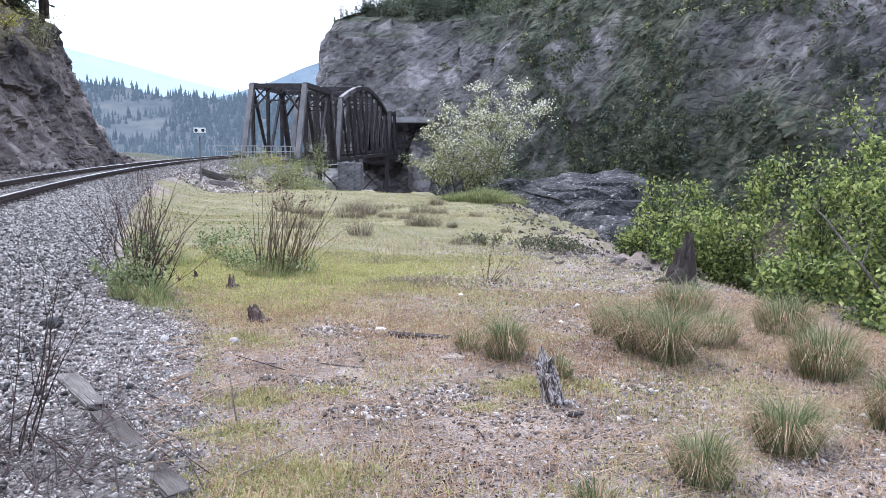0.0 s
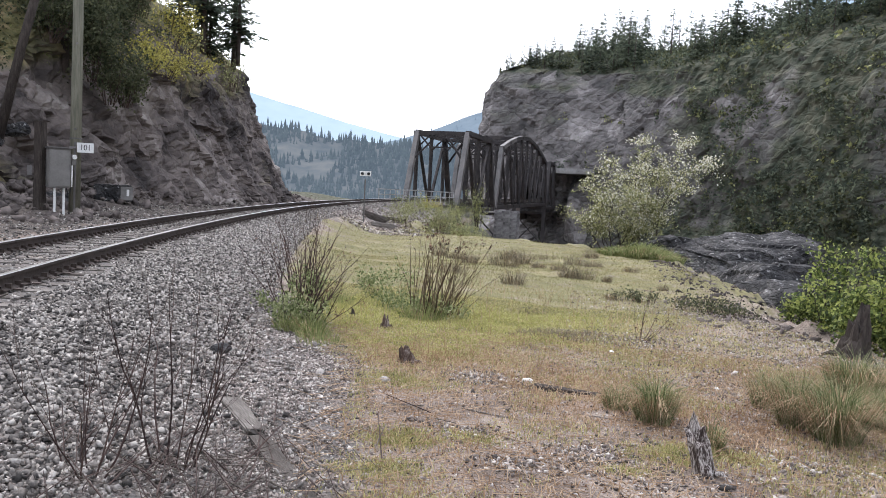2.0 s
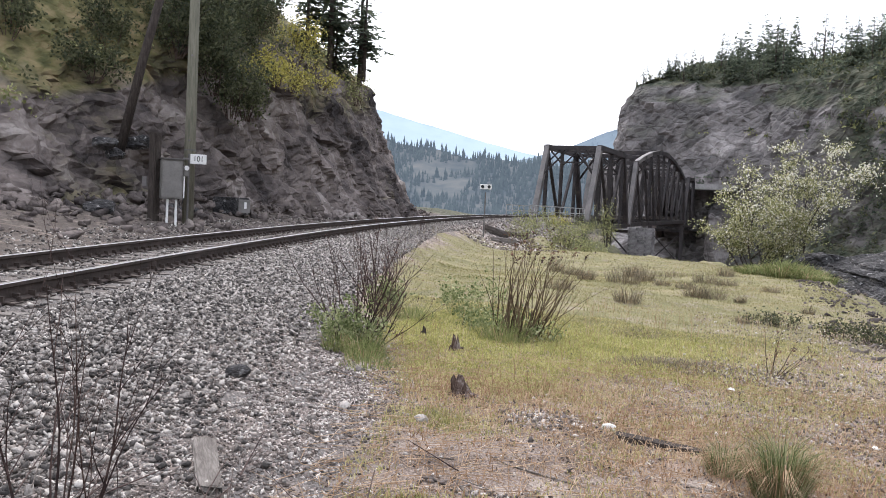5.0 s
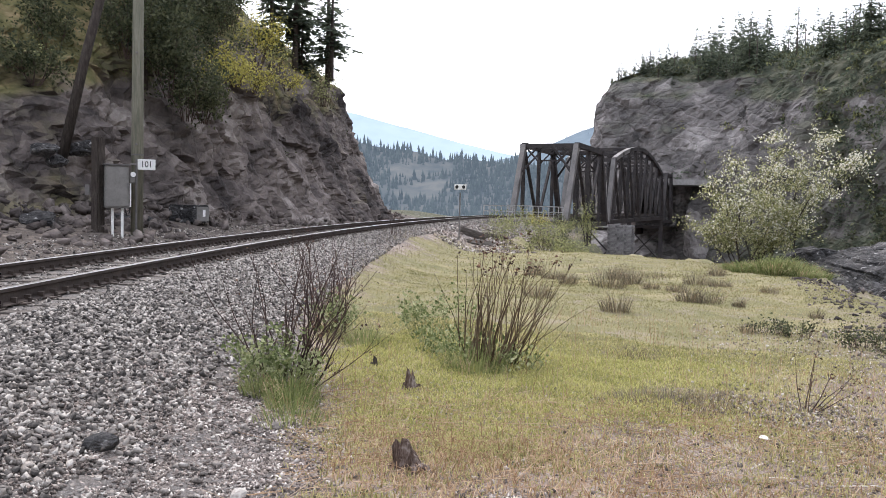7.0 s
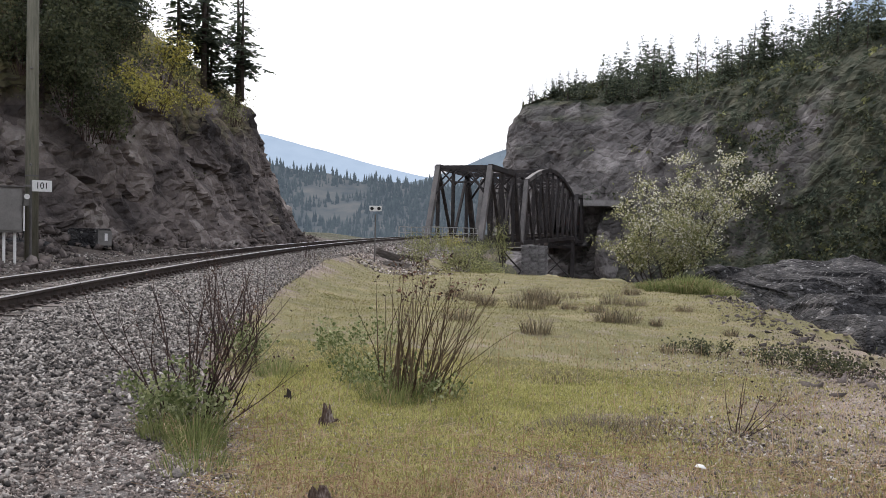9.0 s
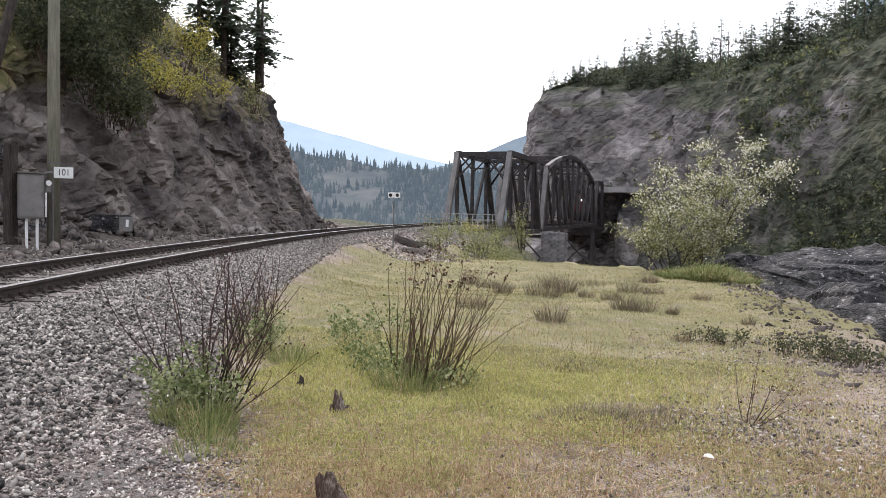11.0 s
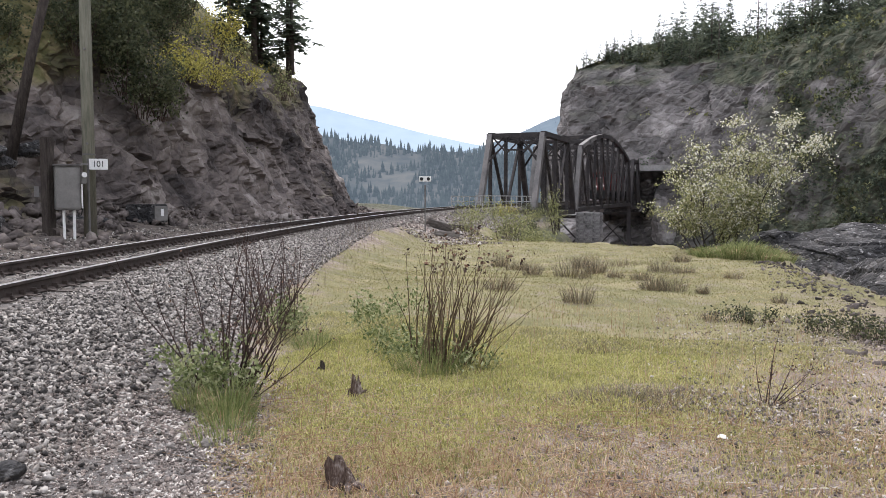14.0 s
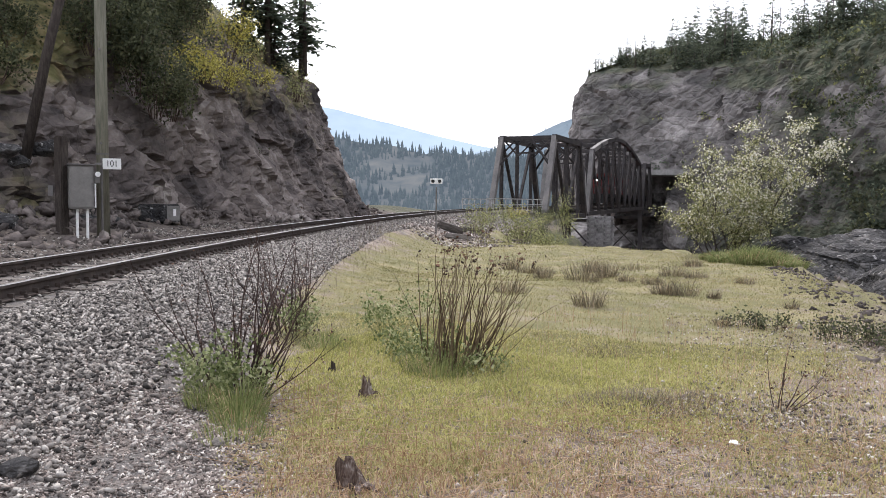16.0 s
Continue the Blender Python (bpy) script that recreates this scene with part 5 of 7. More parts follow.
# ---- shrubs and trees near by ----
def shrub(name, label, category, base, seed, stems, high, spread, leaf_n, leaf_size, leaf_mat, bark, scatter=0.06, extra=None, group="", **kw):
    rng = np.random.default_rng(seed)
    x, y = base[:2]
    z = base[2] if len(base) > 2 else gz(x, y)
    ob = thing(name, label, category, Matrix.Translation((x, y, z)), group)
    bars, tips, stem_of = grow(rng, (0, 0, 0), stems, high, spread, **kw)
    if category in ("bush", "plant") and name != "leafy_herb":
        for k in range(stems):
            pick = stem_of == k
            put_mesh("stem", stalks(*[b[pick] for b in bars]), bark, ob)
    else:
        put_mesh("branchwork", sticks(rng, *bars), bark, ob, kind="stuff")
    if leaf_n:
        put_mesh("foliage", leaves(rng, around(rng, tips, leaf_n, scatter), leaf_size), leaf_mat, ob, kind="stuff")
    if extra:
        nm, n, size, mat, lo = extra
        t = tips[tips[:, 2] > lo]
        put_mesh(nm, leaves(rng, around(rng, t, n, scatter), size), mat, ob, kind="stuff")
    return ob


def limb_to(rng, a, b, sag, r0, r1, n=7):
    """A wandering limb from a to b in n bars; returns the bars and the places along it."""
    t = np.linspace(0, 1, n + 1)[:, None]
    p = a + (b - a) * t + np.array([0, 0, 1.0]) * sag * np.sin(np.pi * t)
    p[1:-1] += rng.normal(0, 0.035, (n - 1, 3)) * np.linalg.norm(b - a)
    r = r0 + (r1 - r0) * t[:, 0]
    return (p[:-1], p[1:], r[:-1], r[1:]), p


def lobed_tree(name, label, x, y, seed, lobes, stem_r, twigs, leaf, leaf_mat, bark, flower=None, spread=0.07):
    """Several stems from one root, each to a lobe of the crown (x, y, z, radius, share of flower), with twigs and tufts of leaves."""
    rng = np.random.default_rng(seed)
    ob = thing(name, label, "tree", Matrix.Translation((x, y, gz(x, y))))
    bars, tips, bloom = [], [], []
    for lx, ly, lz, lr, fl in lobes:
        c = np.array([lx, ly, lz])
        foot = np.array([lx * 0.16 + rng.normal(0, 0.12), ly * 0.16 + rng.normal(0, 0.12), -0.1])
        b, path = limb_to(rng, foot, c, 0.12 * np.hypot(lx, ly), stem_r * rng.uniform(0.7, 1.15), stem_r * 0.28)
        part_of = [b]
        for _ in range(int(twigs * lr * lr) + 6):
            k = rng.integers(3, len(path))
            d = rng.normal(size=3)
            d /= np.linalg.norm(d)
            d[2] = abs(d[2]) * 0.7 + 0.15 if rng.uniform() < 0.7 else d[2]
            w = 1.0 if k >= 5 else 0.6
            e = path[k] + d * lr * rng.uniform(0.45, 1.1) * w
            tb, tp = limb_to(rng, path[k], e, 0.03, stem_r * 0.2, stem_r * 0.08, 3)
            part_of.append(tb)
            for q in tp[1:]:
                tips.append(q)
                bloom.append(fl * (0.6 + 0.5 * (q[2] > c[2])))
        put_mesh("stem", stalks(*[np.concatenate([m[i] for m in part_of]) for i in range(4)]), bark, ob)
    tips, bloom = np.array(tips), np.array(bloom)
    put_mesh("foliage", leaves(rng, np.repeat(tips, leaf[0], 0) + rng.normal(0, spread, (len(tips) * leaf[0], 3)), leaf[1]), leaf_mat, ob, kind="stuff")
    if flower:
        t = np.repeat(tips[rng.uniform(0, 1, len(tips)) < bloom], flower[0], 0)
        put_mesh("blossom", leaves(rng, t + rng.normal(0, spread, t.shape), flower[1]), flower[2], ob, "creamy white blossom", "stuff")
    return ob


CHERRY = [(0.65, 0.4, 4.3, 0.75, 0.5), (2.2, 0.5, 4.2, 0.8, 0.75), (3.0, -0.2, 3.45, 0.75, 0.9), (1.4, -0.4, 3.4, 0.95, 0.5), (-0.5, 0.2, 3.5, 0.7, 0.4), (-1.3, 0.6, 2.8, 0.75, 0.35), (-0.7, -0.6, 2.1, 0.9, 0.3),
          (0.7, -0.9, 2.2, 0.9, 0.3), (2.0, 0.5, 2.5, 0.8, 0.5), (1.6, -0.5, 1.35, 0.75, 0.15), (-1.2, -0.1, 1.2, 0.75, 0.15), (0.2, 0.9, 2.9, 0.9, 0.4), (0.9, 0.9, 3.3, 0.8, 0.5), (-2.0, 0.3, 1.5, 0.5, 0.3), (0.3, -0.5, 1.1, 0.7, 0.1)]
lobed_tree("blossom_tree", "multi-stemmed wild cherry in pale leaf and white blossom", 0.25, 32.4, 3, CHERRY, 0.04, 60, (7, 0.085), M_CHERRYLEAF, M_DARKWOOD, (8, 0.088, M_BLOSSOM), 0.09)
def branchy_shrub(label, x, y, z, seed, stems, high, wide, twigs, per_tip, leaf, mat, group):
    """Upright dark stems that fork into sprays, with tufts of leaves at the twig ends and open gaps between."""
    rng = np.random.default_rng(seed)
    ob = thing("leafy_shrub", label, "shrub", Matrix.Translation((x, y, z)), group)
    tips = []
    for k in range(stems):
        a = 2 * np.pi * (k + rng.uniform(-0.3, 0.3)) / stems
        r = wide * rng.uniform(0.25, 1.0)
        top = np.array([np.cos(a) * r, np.sin(a) * r, high * rng.uniform(0.55, 1.0)])
        b, path = limb_to(rng, np.array([np.cos(a) * 0.12, np.sin(a) * 0.12, -0.1]), top, 0.1, 0.022 * rng.uniform(0.7, 1.2), 0.007)
        bars = [b]
        for i in range(2, len(path)):
            for _ in range(rng.poisson(twigs / 6)):
                d = rng.normal(size=3) * np.array([1, 1, 0.6]) + np.array([0, 0, 0.35])
                e = path[i] + d / np.linalg.norm(d) * rng.uniform(0.15, 0.42) * (0.5 + 0.2 * high)
                tb, tp = limb_to(rng, path[i], e, 0.02, 0.006, 0.003, 3)
                bars.append(tb)
                tips += list(tp[1:])
        tips += list(path[5:])
        put_mesh("stem", stalks(*[np.concatenate([m[i] for m in bars]) for i in range(4)]), M_DARKWOOD, ob)
    tips = np.repeat(np.array(tips), per_tip, 0)
    put_mesh("foliage", leaves(rng, tips + rng.normal(0, 0.055, tips.shape), leaf), mat, ob, kind="stuff")
    return ob


for k, (x, y, z, st, h, w, tw) in enumerate([(4.1, 11.3, -0.7, 8, 2.1, 0.75, 30), (5.4, 9.3, -1.0, 9, 3.0, 0.9, 36), (5.5, 7.9, -0.9, 8, 2.2, 0.8, 28), (3.55, 12.8, -0.5, 6, 1.55, 0.5, 20), (4.8, 10.2, -0.8, 7, 2.3, 0.55, 24), (7.3, 10.4, -1.9, 9, 4.0, 1.4, 44), (7.0, 7.9, -1.7, 9, 3.5, 1.2, 40), (3.9, 13.6, -0.65, 6, 0.95, 0.5, 16), (3.6, 15.2, -0.6, 6, 0.7, 0.4, 14), (3.6, 11.2, -0.35, 7, 0.75, 0.5, 18), (4.1, 8.7, -0.35, 8, 0.8, 0.55, 20), (4.6, 7.2, -0.4, 8, 0.85, 0.6, 20), (6.2, 11.6, -1.6, 8, 2.6, 1.0, 30), (4.9, 13.6, -1.4, 7, 1.5, 0.7, 22)]):
    branchy_shrub("fresh green leafy shrub on the bank edge", x, y, z, 40 + k, st, h, w, tw, 8, 0.064, M_LEAF, "green shrubs along the bank")
dead = thing("dead_branch", "pale bare dead branch leaning in the green shrubs", "branch", Matrix.Translation((4.7, 8.6, gz(4.7, 8.6))))
part("limb", tube([(0.35, 0, -0.05), (0.0, 0.1, 0.45), (-0.35, 0.25, 0.95), (-0.5, 0.3, 1.1)], [0.022, 0.018, 0.012, 0.006], 7), M_WOOD, dead)
part("twig", tube([(0.0, 0.1, 0.45), (0.15, 0.2, 0.8), (0.2, 0.2, 1.0)], [0.01, 0.007, 0.003], 6), M_WOOD, dead)
shrub("twiggy_bush", "bare red-brown twiggy bush with green leaves at its foot", "bush", (-3.35, 8.85), 61, 24, 1.3, 0.48, 260, 0.022, M_LITTER, M_TWIG, 0.012, None, segs=7, r=0.0095, fork=5, fork_len=0.24, root=0.24, levels=1)
shrub("twiggy_bush", "bare red-brown twiggy bush with green leaves at its foot", "bush", (-4.25, 11.3), 62, 20, 1.25, 0.4, 220, 0.022, M_LITTER, M_TWIG, 0.012, None, segs=7, r=0.0095, fork=5, fork_len=0.24, root=0.25, levels=1)
shrub("twiggy_bush", "sprawling dark twigs of a bare bush at the gravel edge", "bush", (-3.1, 8.75), 63, 9, 0.95, 0.5, 120, 0.026, M_LITTER, M_TWIG, 0.012, None, segs=6, r=0.0105, fork=4, fork_len=0.3, root=0.12, lean=(0.75, 0.1), levels=1)
shrub("twiggy_bush", "thin bare twiggy bush growing in the gravel", "bush", (-1.95, 3.75), 64, 9, 1.2, 0.6, 0, 0, M_LEAF, M_TWIG, segs=7, r=0.0065, fork=5, fork_len=0.4, root=0.15, levels=2)
shrub("twiggy_bush", "thin bare twiggy bush growing in the gravel", "bush", (-2.2, 3.3), 65, 8, 1.0, 0.7, 0, 0, M_LEAF, M_TWIG, segs=7, r=0.0062, fork=5, fork_len=0.4, root=0.15, levels=2)
shrub("stalk_clump", "clump of tall dry tan stalks with dark seed heads", "plant", (-2.0, 10.45), 66, 66, 1.2, 0.46, 0, 0, M_DRYBRUSH, M_STALK, 0.014, ("seed_head", 260, 0.034, M_LITTER, 0.86), segs=6, r=0.0085, fork=0.5, fork_len=0.14, root=0.36, lean=(0.22, 0), levels=1)
shrub("dry_plant", "few thin bare stems standing in the gravel", "plant", (0.68, 9.75), 67, 7, 0.62, 0.95, 110, 0.024, M_LITTER, M_TWIG, 0.012, None, segs=5, r=0.0075, fork=3, fork_len=0.2, root=0.05, lean=(0.2, 0), levels=1)
shrub("dry_plant", "few thin bare stems beside the railway", "plant", (-11.6, 29.5), 68, 10, 1.0, 0.4, 60, 0.02, M_DRYBRUSH, M_TWIG, 0.012, None, segs=5, r=0.008, fork=3, fork_len=0.3, root=0.4, levels=1)
for k, (x, y, h, n) in enumerate([(-3.4, 8.7, 0.4, 760), (-3.15, 8.6, 0.28, 420), (-4.2, 11.25, 0.38, 700), (-3.2, 11.6, 0.4, 420), (-2.75, 11.0, 0.24, 300), (-2.3, 10.35, 0.26, 300), (-1.75, 10.3, 0.22, 200), (-3.05, 12.2, 0.45, 300), (-2.6, 10.6, 0.18, 200)]):
    shrub("leafy_herb", "low fresh green leafy herb among dry stems", "plant", (x, y), 80 + k, 22, h, 0.85, n, 0.044, M_HERB, M_HERB, 0.035, None, "green herbs", segs=4, r=0.004, fork=2, fork_len=0.4, root=0.2, levels=1)
# shrubs before the bridge
for k, (x, y, h, n, mat, w) in enumerate([(-10.2, 39.6, 1.0, 800, M_LEAFOLIVE, 0.7), (-8.2, 38.6, 1.1, 900, M_LEAFOLIVE, 0.9), (-7.0, 38.9, 0.6, 420, M_LEAFOLIVE, 0.8), (-6.4, 37.2, 0.7, 600, M_LEAFOLIVE, 0.9), (-5.6, 39.6, 0.6, 350, M_LEAFOLIVE, 0.8), (-9.5, 56.0, 1.2, 900, M_LEAFYELLOW, 0.9), (-11.4, 60.5, 1.6, 1000, M_LEAFOLIVE, 0.9), (-9.0, 40.6, 1.0, 800, M_LEAFOLIVE, 1.0), (-7.4, 37.6, 0.5, 400, M_LEAFOLIVE, 1.0), (-14.6, 60.0, 1.2, 800, M_LEAFOLIVE, 1.0), (-15.2, 66.0, 1.2, 800, M_LEAFYELLOW, 1.0), (-11.4, 41.5, 0.6, 300, M_LEAFOLIVE, 1.0), (-14.2, 69.0, 1.3, 900, M_LEAFOLIVE, 1.0), (-14.7, 72.6, 1.3, 900, M_DARKLEAF, 1.0), (-13.9, 76.0, 1.5, 900, M_LEAFOLIVE, 1.0), (-13.0, 64.0, 1.2, 700, M_DARKLEAF, 1.0), (-14.9, 76.5, 1.2, 700, M_LEAFOLIVE, 1.0), (-12.2, 57.5, 1.1, 700, M_DARKLEAF, 1.0)]):
    shrub("scrub_bush", "olive spring scrub on the bank before the bridge", "shrub", (x, y), 90 + k, 14, h * (1.4 if y < 42 else 1.0), w, int(n * 1.15), 0.085, mat, M_TWIG, 0.12, None, "scrub before the bridge", segs=5, r=0.012, fork=4, fork_len=0.4, root=0.4, levels=1)
shrub("young_tree", "slender young tree in yellow-green leaf by the bridge", "tree", (-9.6, 56.5, -0.8), 120, 6, 2.7, 0.2, 900, 0.1, M_LEAFOLIVE, M_DARKWOOD, 0.16, None, segs=7, r=0.03, fork=6, fork_len=0.25, root=0.2, levels=1)
# bushes on the rock cut
for k, (x, y, z, h, n, mat, w) in enumerate([(-19.6, 30.6, 5.9, 1.4, 900, M_LEAFYELLOW, 0.8), (-20.2, 32.4, 6.3, 1.2, 900, M_LEAFYELLOW, 0.9), (-20.3, 33.8, 6.2, 1.1, 800, M_LEAFYELLOW, 0.9), (-21.3, 35.6, 7.5, 2.2, 1300, M_LEAFYELLOW, 0.45), (-20.9, 37.6, 6.9, 0.9, 500, M_LEAFYELLOW, 0.9), (-21.9, 38.3, 8.2, 0.9, 500, M_LEAFOLIVE, 0.9), (-20.9, 41.3, 6.6, 1.3, 400, M_LEAFOLIVE, 0.5),
                                            (-19.2, 28.1, 4.4, 2.4, 2400, M_DARKLEAF, 0.6), (-19.6, 27.6, 5.2, 2.6, 2600, M_DARKLEAF, 0.6), (-19.2, 29.0, 4.4, 1.5, 1500, M_DARKLEAF, 0.7), (-20.3, 28.3, 6.5, 3.0, 2600, M_DARKLEAF, 0.5), (-20.4, 26.2, 6.4, 2.2, 1600, M_DARKLEAF, 0.6)]):
    dark = mat is M_DARKLEAF
    shrub("juniper_bush" if dark else "yellow_shrub", "dark green dense bush hanging on the rock cut" if dark else "yellow-green spring shrub on the rock cut", "shrub", (x, y, z), 130 + k, 10, h, w, n, 0.14 if dark else 0.11, mat, M_TWIG, 0.2, None,
          "shrubs on the rock cut", segs=5, r=0.02, fork=5, fork_len=0.4, root=0.3, levels=1, lean=(0.15, 0))


def cut_z(x, y):
    """Height of the rock cut's surface near a place."""
    vx, vy, vz = LV
    return float(vz.ravel()[np.argmin((vx - x) ** 2 + (vy - y) ** 2)])


for k, (x, y, h, n, w) in enumerate([(-21.9, 33.0, 2.0, 2600, 0.6), (-22.8, 34.8, 2.2, 2600, 0.6), (-22.3, 31.0, 2.2, 2600, 0.6), (-23.6, 32.6, 2.4, 2600, 0.6), (-20.6, 22.4, 1.4, 1600, 0.8), (-21.6, 24.2, 1.8, 2000, 0.7), (-22.4, 20.6, 1.6, 1800, 0.8), (-21.4, 27.4, 2.4, 2600, 0.6), (-22.8, 28.6, 2.6, 2600, 0.6), (-23.8, 37.0, 2.0, 2200, 0.6), (-22.0, 29.6, 2.0, 2400, 0.6)]):
    shrub("juniper_bush", "dark green dense bush on the slope over the rock cut", "shrub", (x, y, cut_z(x, y) - 0.2), 150 + k, 10, h, w, n, 0.12, M_DARKLEAF, M_TWIG, 0.2, None, "shrubs on the rock cut", segs=5, r=0.02, fork=5, fork_len=0.4, root=0.3, levels=1)


# ---- tussocks ----
def tussock(name, label, x, y, seed, n, h, radius, mat, lean_to=0.42, group="", bend=0.28, w=0.0042):
    rng = np.random.default_rng(seed)
    ob = thing(name, label, "grass", Matrix.Translation((x, y, gz(x, y))), group)
    a, r = rng.uniform(0, 2 * np.pi, n), radius * np.sqrt(rng.uniform(0, 1, n))
    p = np.stack([np.cos(a) * r, np.sin(a) * r, 0 * a - 0.02], 1)
    lean = np.clip(rng.uniform(0.05, 0.35, n) + r / radius * lean_to * rng.uniform(0.5, 1.1, n), 0, 0.95)
    n = len(p)
    v, f = blades(rng, p, h * rng.uniform(0.35, 1.15, n) * (1 - 0.4 * (r / radius) ** 2), np.full(n, w), lean, bend, a + rng.normal(0, 0.5, n))
    put_mesh("green_grass", (v, f), mat, ob, kind="stuff")
    dead = n // 2 if name == "grass_tussock" else n // 10
    a = rng.uniform(0, 2 * np.pi, dead)
    p = np.stack([np.cos(a) * radius * rng.uniform(0.2, 1.0, dead), np.sin(a) * radius * rng.uniform(0.2, 1.0, dead), 0 * a], 1)
    v, f = blades(rng, p, h * rng.uniform(0.3, 0.95, dead), np.full(dead, w * 0.7), rng.uniform(0.45, 0.97, dead), 0.3, a)
    put_mesh("dead_grass", (v, f), M_STRAW, ob, "straw-coloured dead blades", "stuff")
    return ob


for k, (x, y, h, r, n) in enumerate([(0.70, 5.85, 0.40, 0.13, 700), (0.42, 6.1, 0.24, 0.1, 240), (1.76, 6.2, 0.46, 0.16, 900), (1.95, 5.88, 0.5, 0.17, 1100), (1.62, 6.7, 0.36, 0.13, 500), (2.45, 6.4, 0.36, 0.16, 700), (1.56, 3.62, 0.32, 0.13, 600), (2.15, 4.1, 0.36, 0.17, 800),
                                     (3.0, 5.6, 0.45, 0.25, 900), (2.95, 4.4, 0.4, 0.2, 800), (1.05, 5.35, 0.24, 0.08, 220), (2.5, 7.6, 0.45, 0.25, 800), (3.2, 6.9, 0.45, 0.25, 800), (0.98, 3.25, 0.2, 0.1, 200), (3.4, 4.6, 0.4, 0.25, 700), (2.7, 3.3, 0.3, 0.15, 400)]):
    tussock("grass_tussock", "arching green bunch grass with straw at its foot", x, y, 200 + k, int(n * 1.5), h * 1.15, r * 0.85, M_TUFT, group="bunch grass tussocks")
for k, (x, y, h, r, n) in enumerate([(1.28, 17.4, 0.3, 0.2, 300), (-0.62, 18.5, 0.36, 0.28, 380), (-0.3, 18.3, 0.3, 0.24, 340), (0.06, 18.5, 0.26, 0.2, 240), (-1.2, 19.6, 0.4, 0.3, 380), (-2.54, 20.6, 0.5, 0.4, 420), (-2.1, 21.2, 0.46, 0.35, 420), (-3.42, 21.6, 0.42, 0.35, 380), (-4.31, 22.6, 0.42, 0.3, 380),
                                     (-0.95, 22.4, 0.34, 0.35, 380), (-2.9, 22.9, 0.4, 0.4, 420), (-3.9, 23.7, 0.4, 0.35, 400), (-0.2, 21.2, 0.26, 0.3, 300), (-5.0, 24.6, 0.42, 0.4, 420), (0.55, 20.2, 0.22, 0.25, 260), (-1.9, 24.2, 0.36, 0.45, 420), (-0.5, 24.9, 0.3, 0.4, 380),
                                     (-1.57, 16.1, 0.34, 0.35, 380), (-3.1, 16.8, 0.42, 0.28, 360), (-1.7, 20.4, 0.3, 0.3, 300), (0.1, 14.9, 0.16, 0.25, 200)]):
    tussock("dry_tuft", "brown dry tuft of brush on the grass", x + 0.12 * math.sin(k * 5.1), y + 0.5 * math.sin(k * 3.3), 230 + k, int(n * (0.55 + 0.4 * math.sin(k * 1.7) ** 2)), h * (0.75 + 0.65 * math.sin(k * 2.3) ** 2), r * (0.5 + 0.45 * math.sin(k * 4.1) ** 2), M_DRYBRUSH, 0.55, "brown dry tufts", 0.18, 0.005)
for k, (x, y, st, h, sp, n) in enumerate([(0.5, 14.9, 30, 0.2, 0.8, 300), (0.85, 14.8, 30, 0.22, 0.8, 300), (1.6, 14.4, 40, 0.24, 0.9, 420), (1.95, 14.1, 44, 0.27, 0.9, 480), (2.3, 13.7, 36, 0.24, 0.9, 420)]):
    shrub("low_shrub", "low dark scrubby cushion on the grass", "shrub", (x, y), 250 + k, st, h, sp, n, 0.04, M_DARKLEAF, M_TWIG, 0.03, None, "low dark cushions", segs=4, r=0.004, fork=3, fork_len=0.4, root=0.25, levels=1)
for k, (x, y, r, n) in enumerate([(-0.35, 9.4, 0.5, 900), (0.0, 9.7, 0.35, 500), (-0.9, 12.0, 0.4, 420)]):
    tussock("dead_weed_patch", "matted brown dead weeds in thin grass", x, y, 270 + k, n, 0.13, r, M_DRYBRUSH, 0.75, "dead weed patches", 0.3, 0.004)

for k, (x, y, h, r, n) in enumerate([(-3.0, 8.35, 0.3, 0.2, 520), (-2.85, 8.1, 0.24, 0.18, 360), (-3.25, 8.3, 0.26, 0.14, 260), (-2.1, 10.1, 0.3, 0.3, 520), (-3.6, 10.9, 0.24, 0.25, 300), (-2.6, 7.7, 0.16, 0.25, 260)]):
    tussock("green_grass_patch", "fresh green grass at the foot of the dry stems", x, y, 280 + k, n, h, r, M_FRESH, 0.4, "fresh grass by the dry stems", 0.2, 0.006)
for k, (x, y, r, n) in enumerate([(0.7, 30.4, 0.75, 1500), (1.4, 29.9, 0.75, 1500), (1.9, 29.6, 0.6, 1000), (0.1, 30.6, 0.6, 1000), (1.0, 29.0, 0.6, 900), (1.2, 28.0, 0.7, 1200), (0.5, 28.8, 0.7, 1100), (1.5, 27.2, 0.5, 800), (0.9, 27.3, 0.5, 800), (1.7, 28.4, 0.5, 800)]):
    tussock("green_grass_patch", "lush green grass at the blossom tree's foot", x, y, 260 + k, int(n * 1.3), 0.36 + 0.3 * math.sin(k * 2.1 + 0.5) ** 2, r, M_FRESH, 0.7, "lush grass by the tree", 0.25, 0.014)


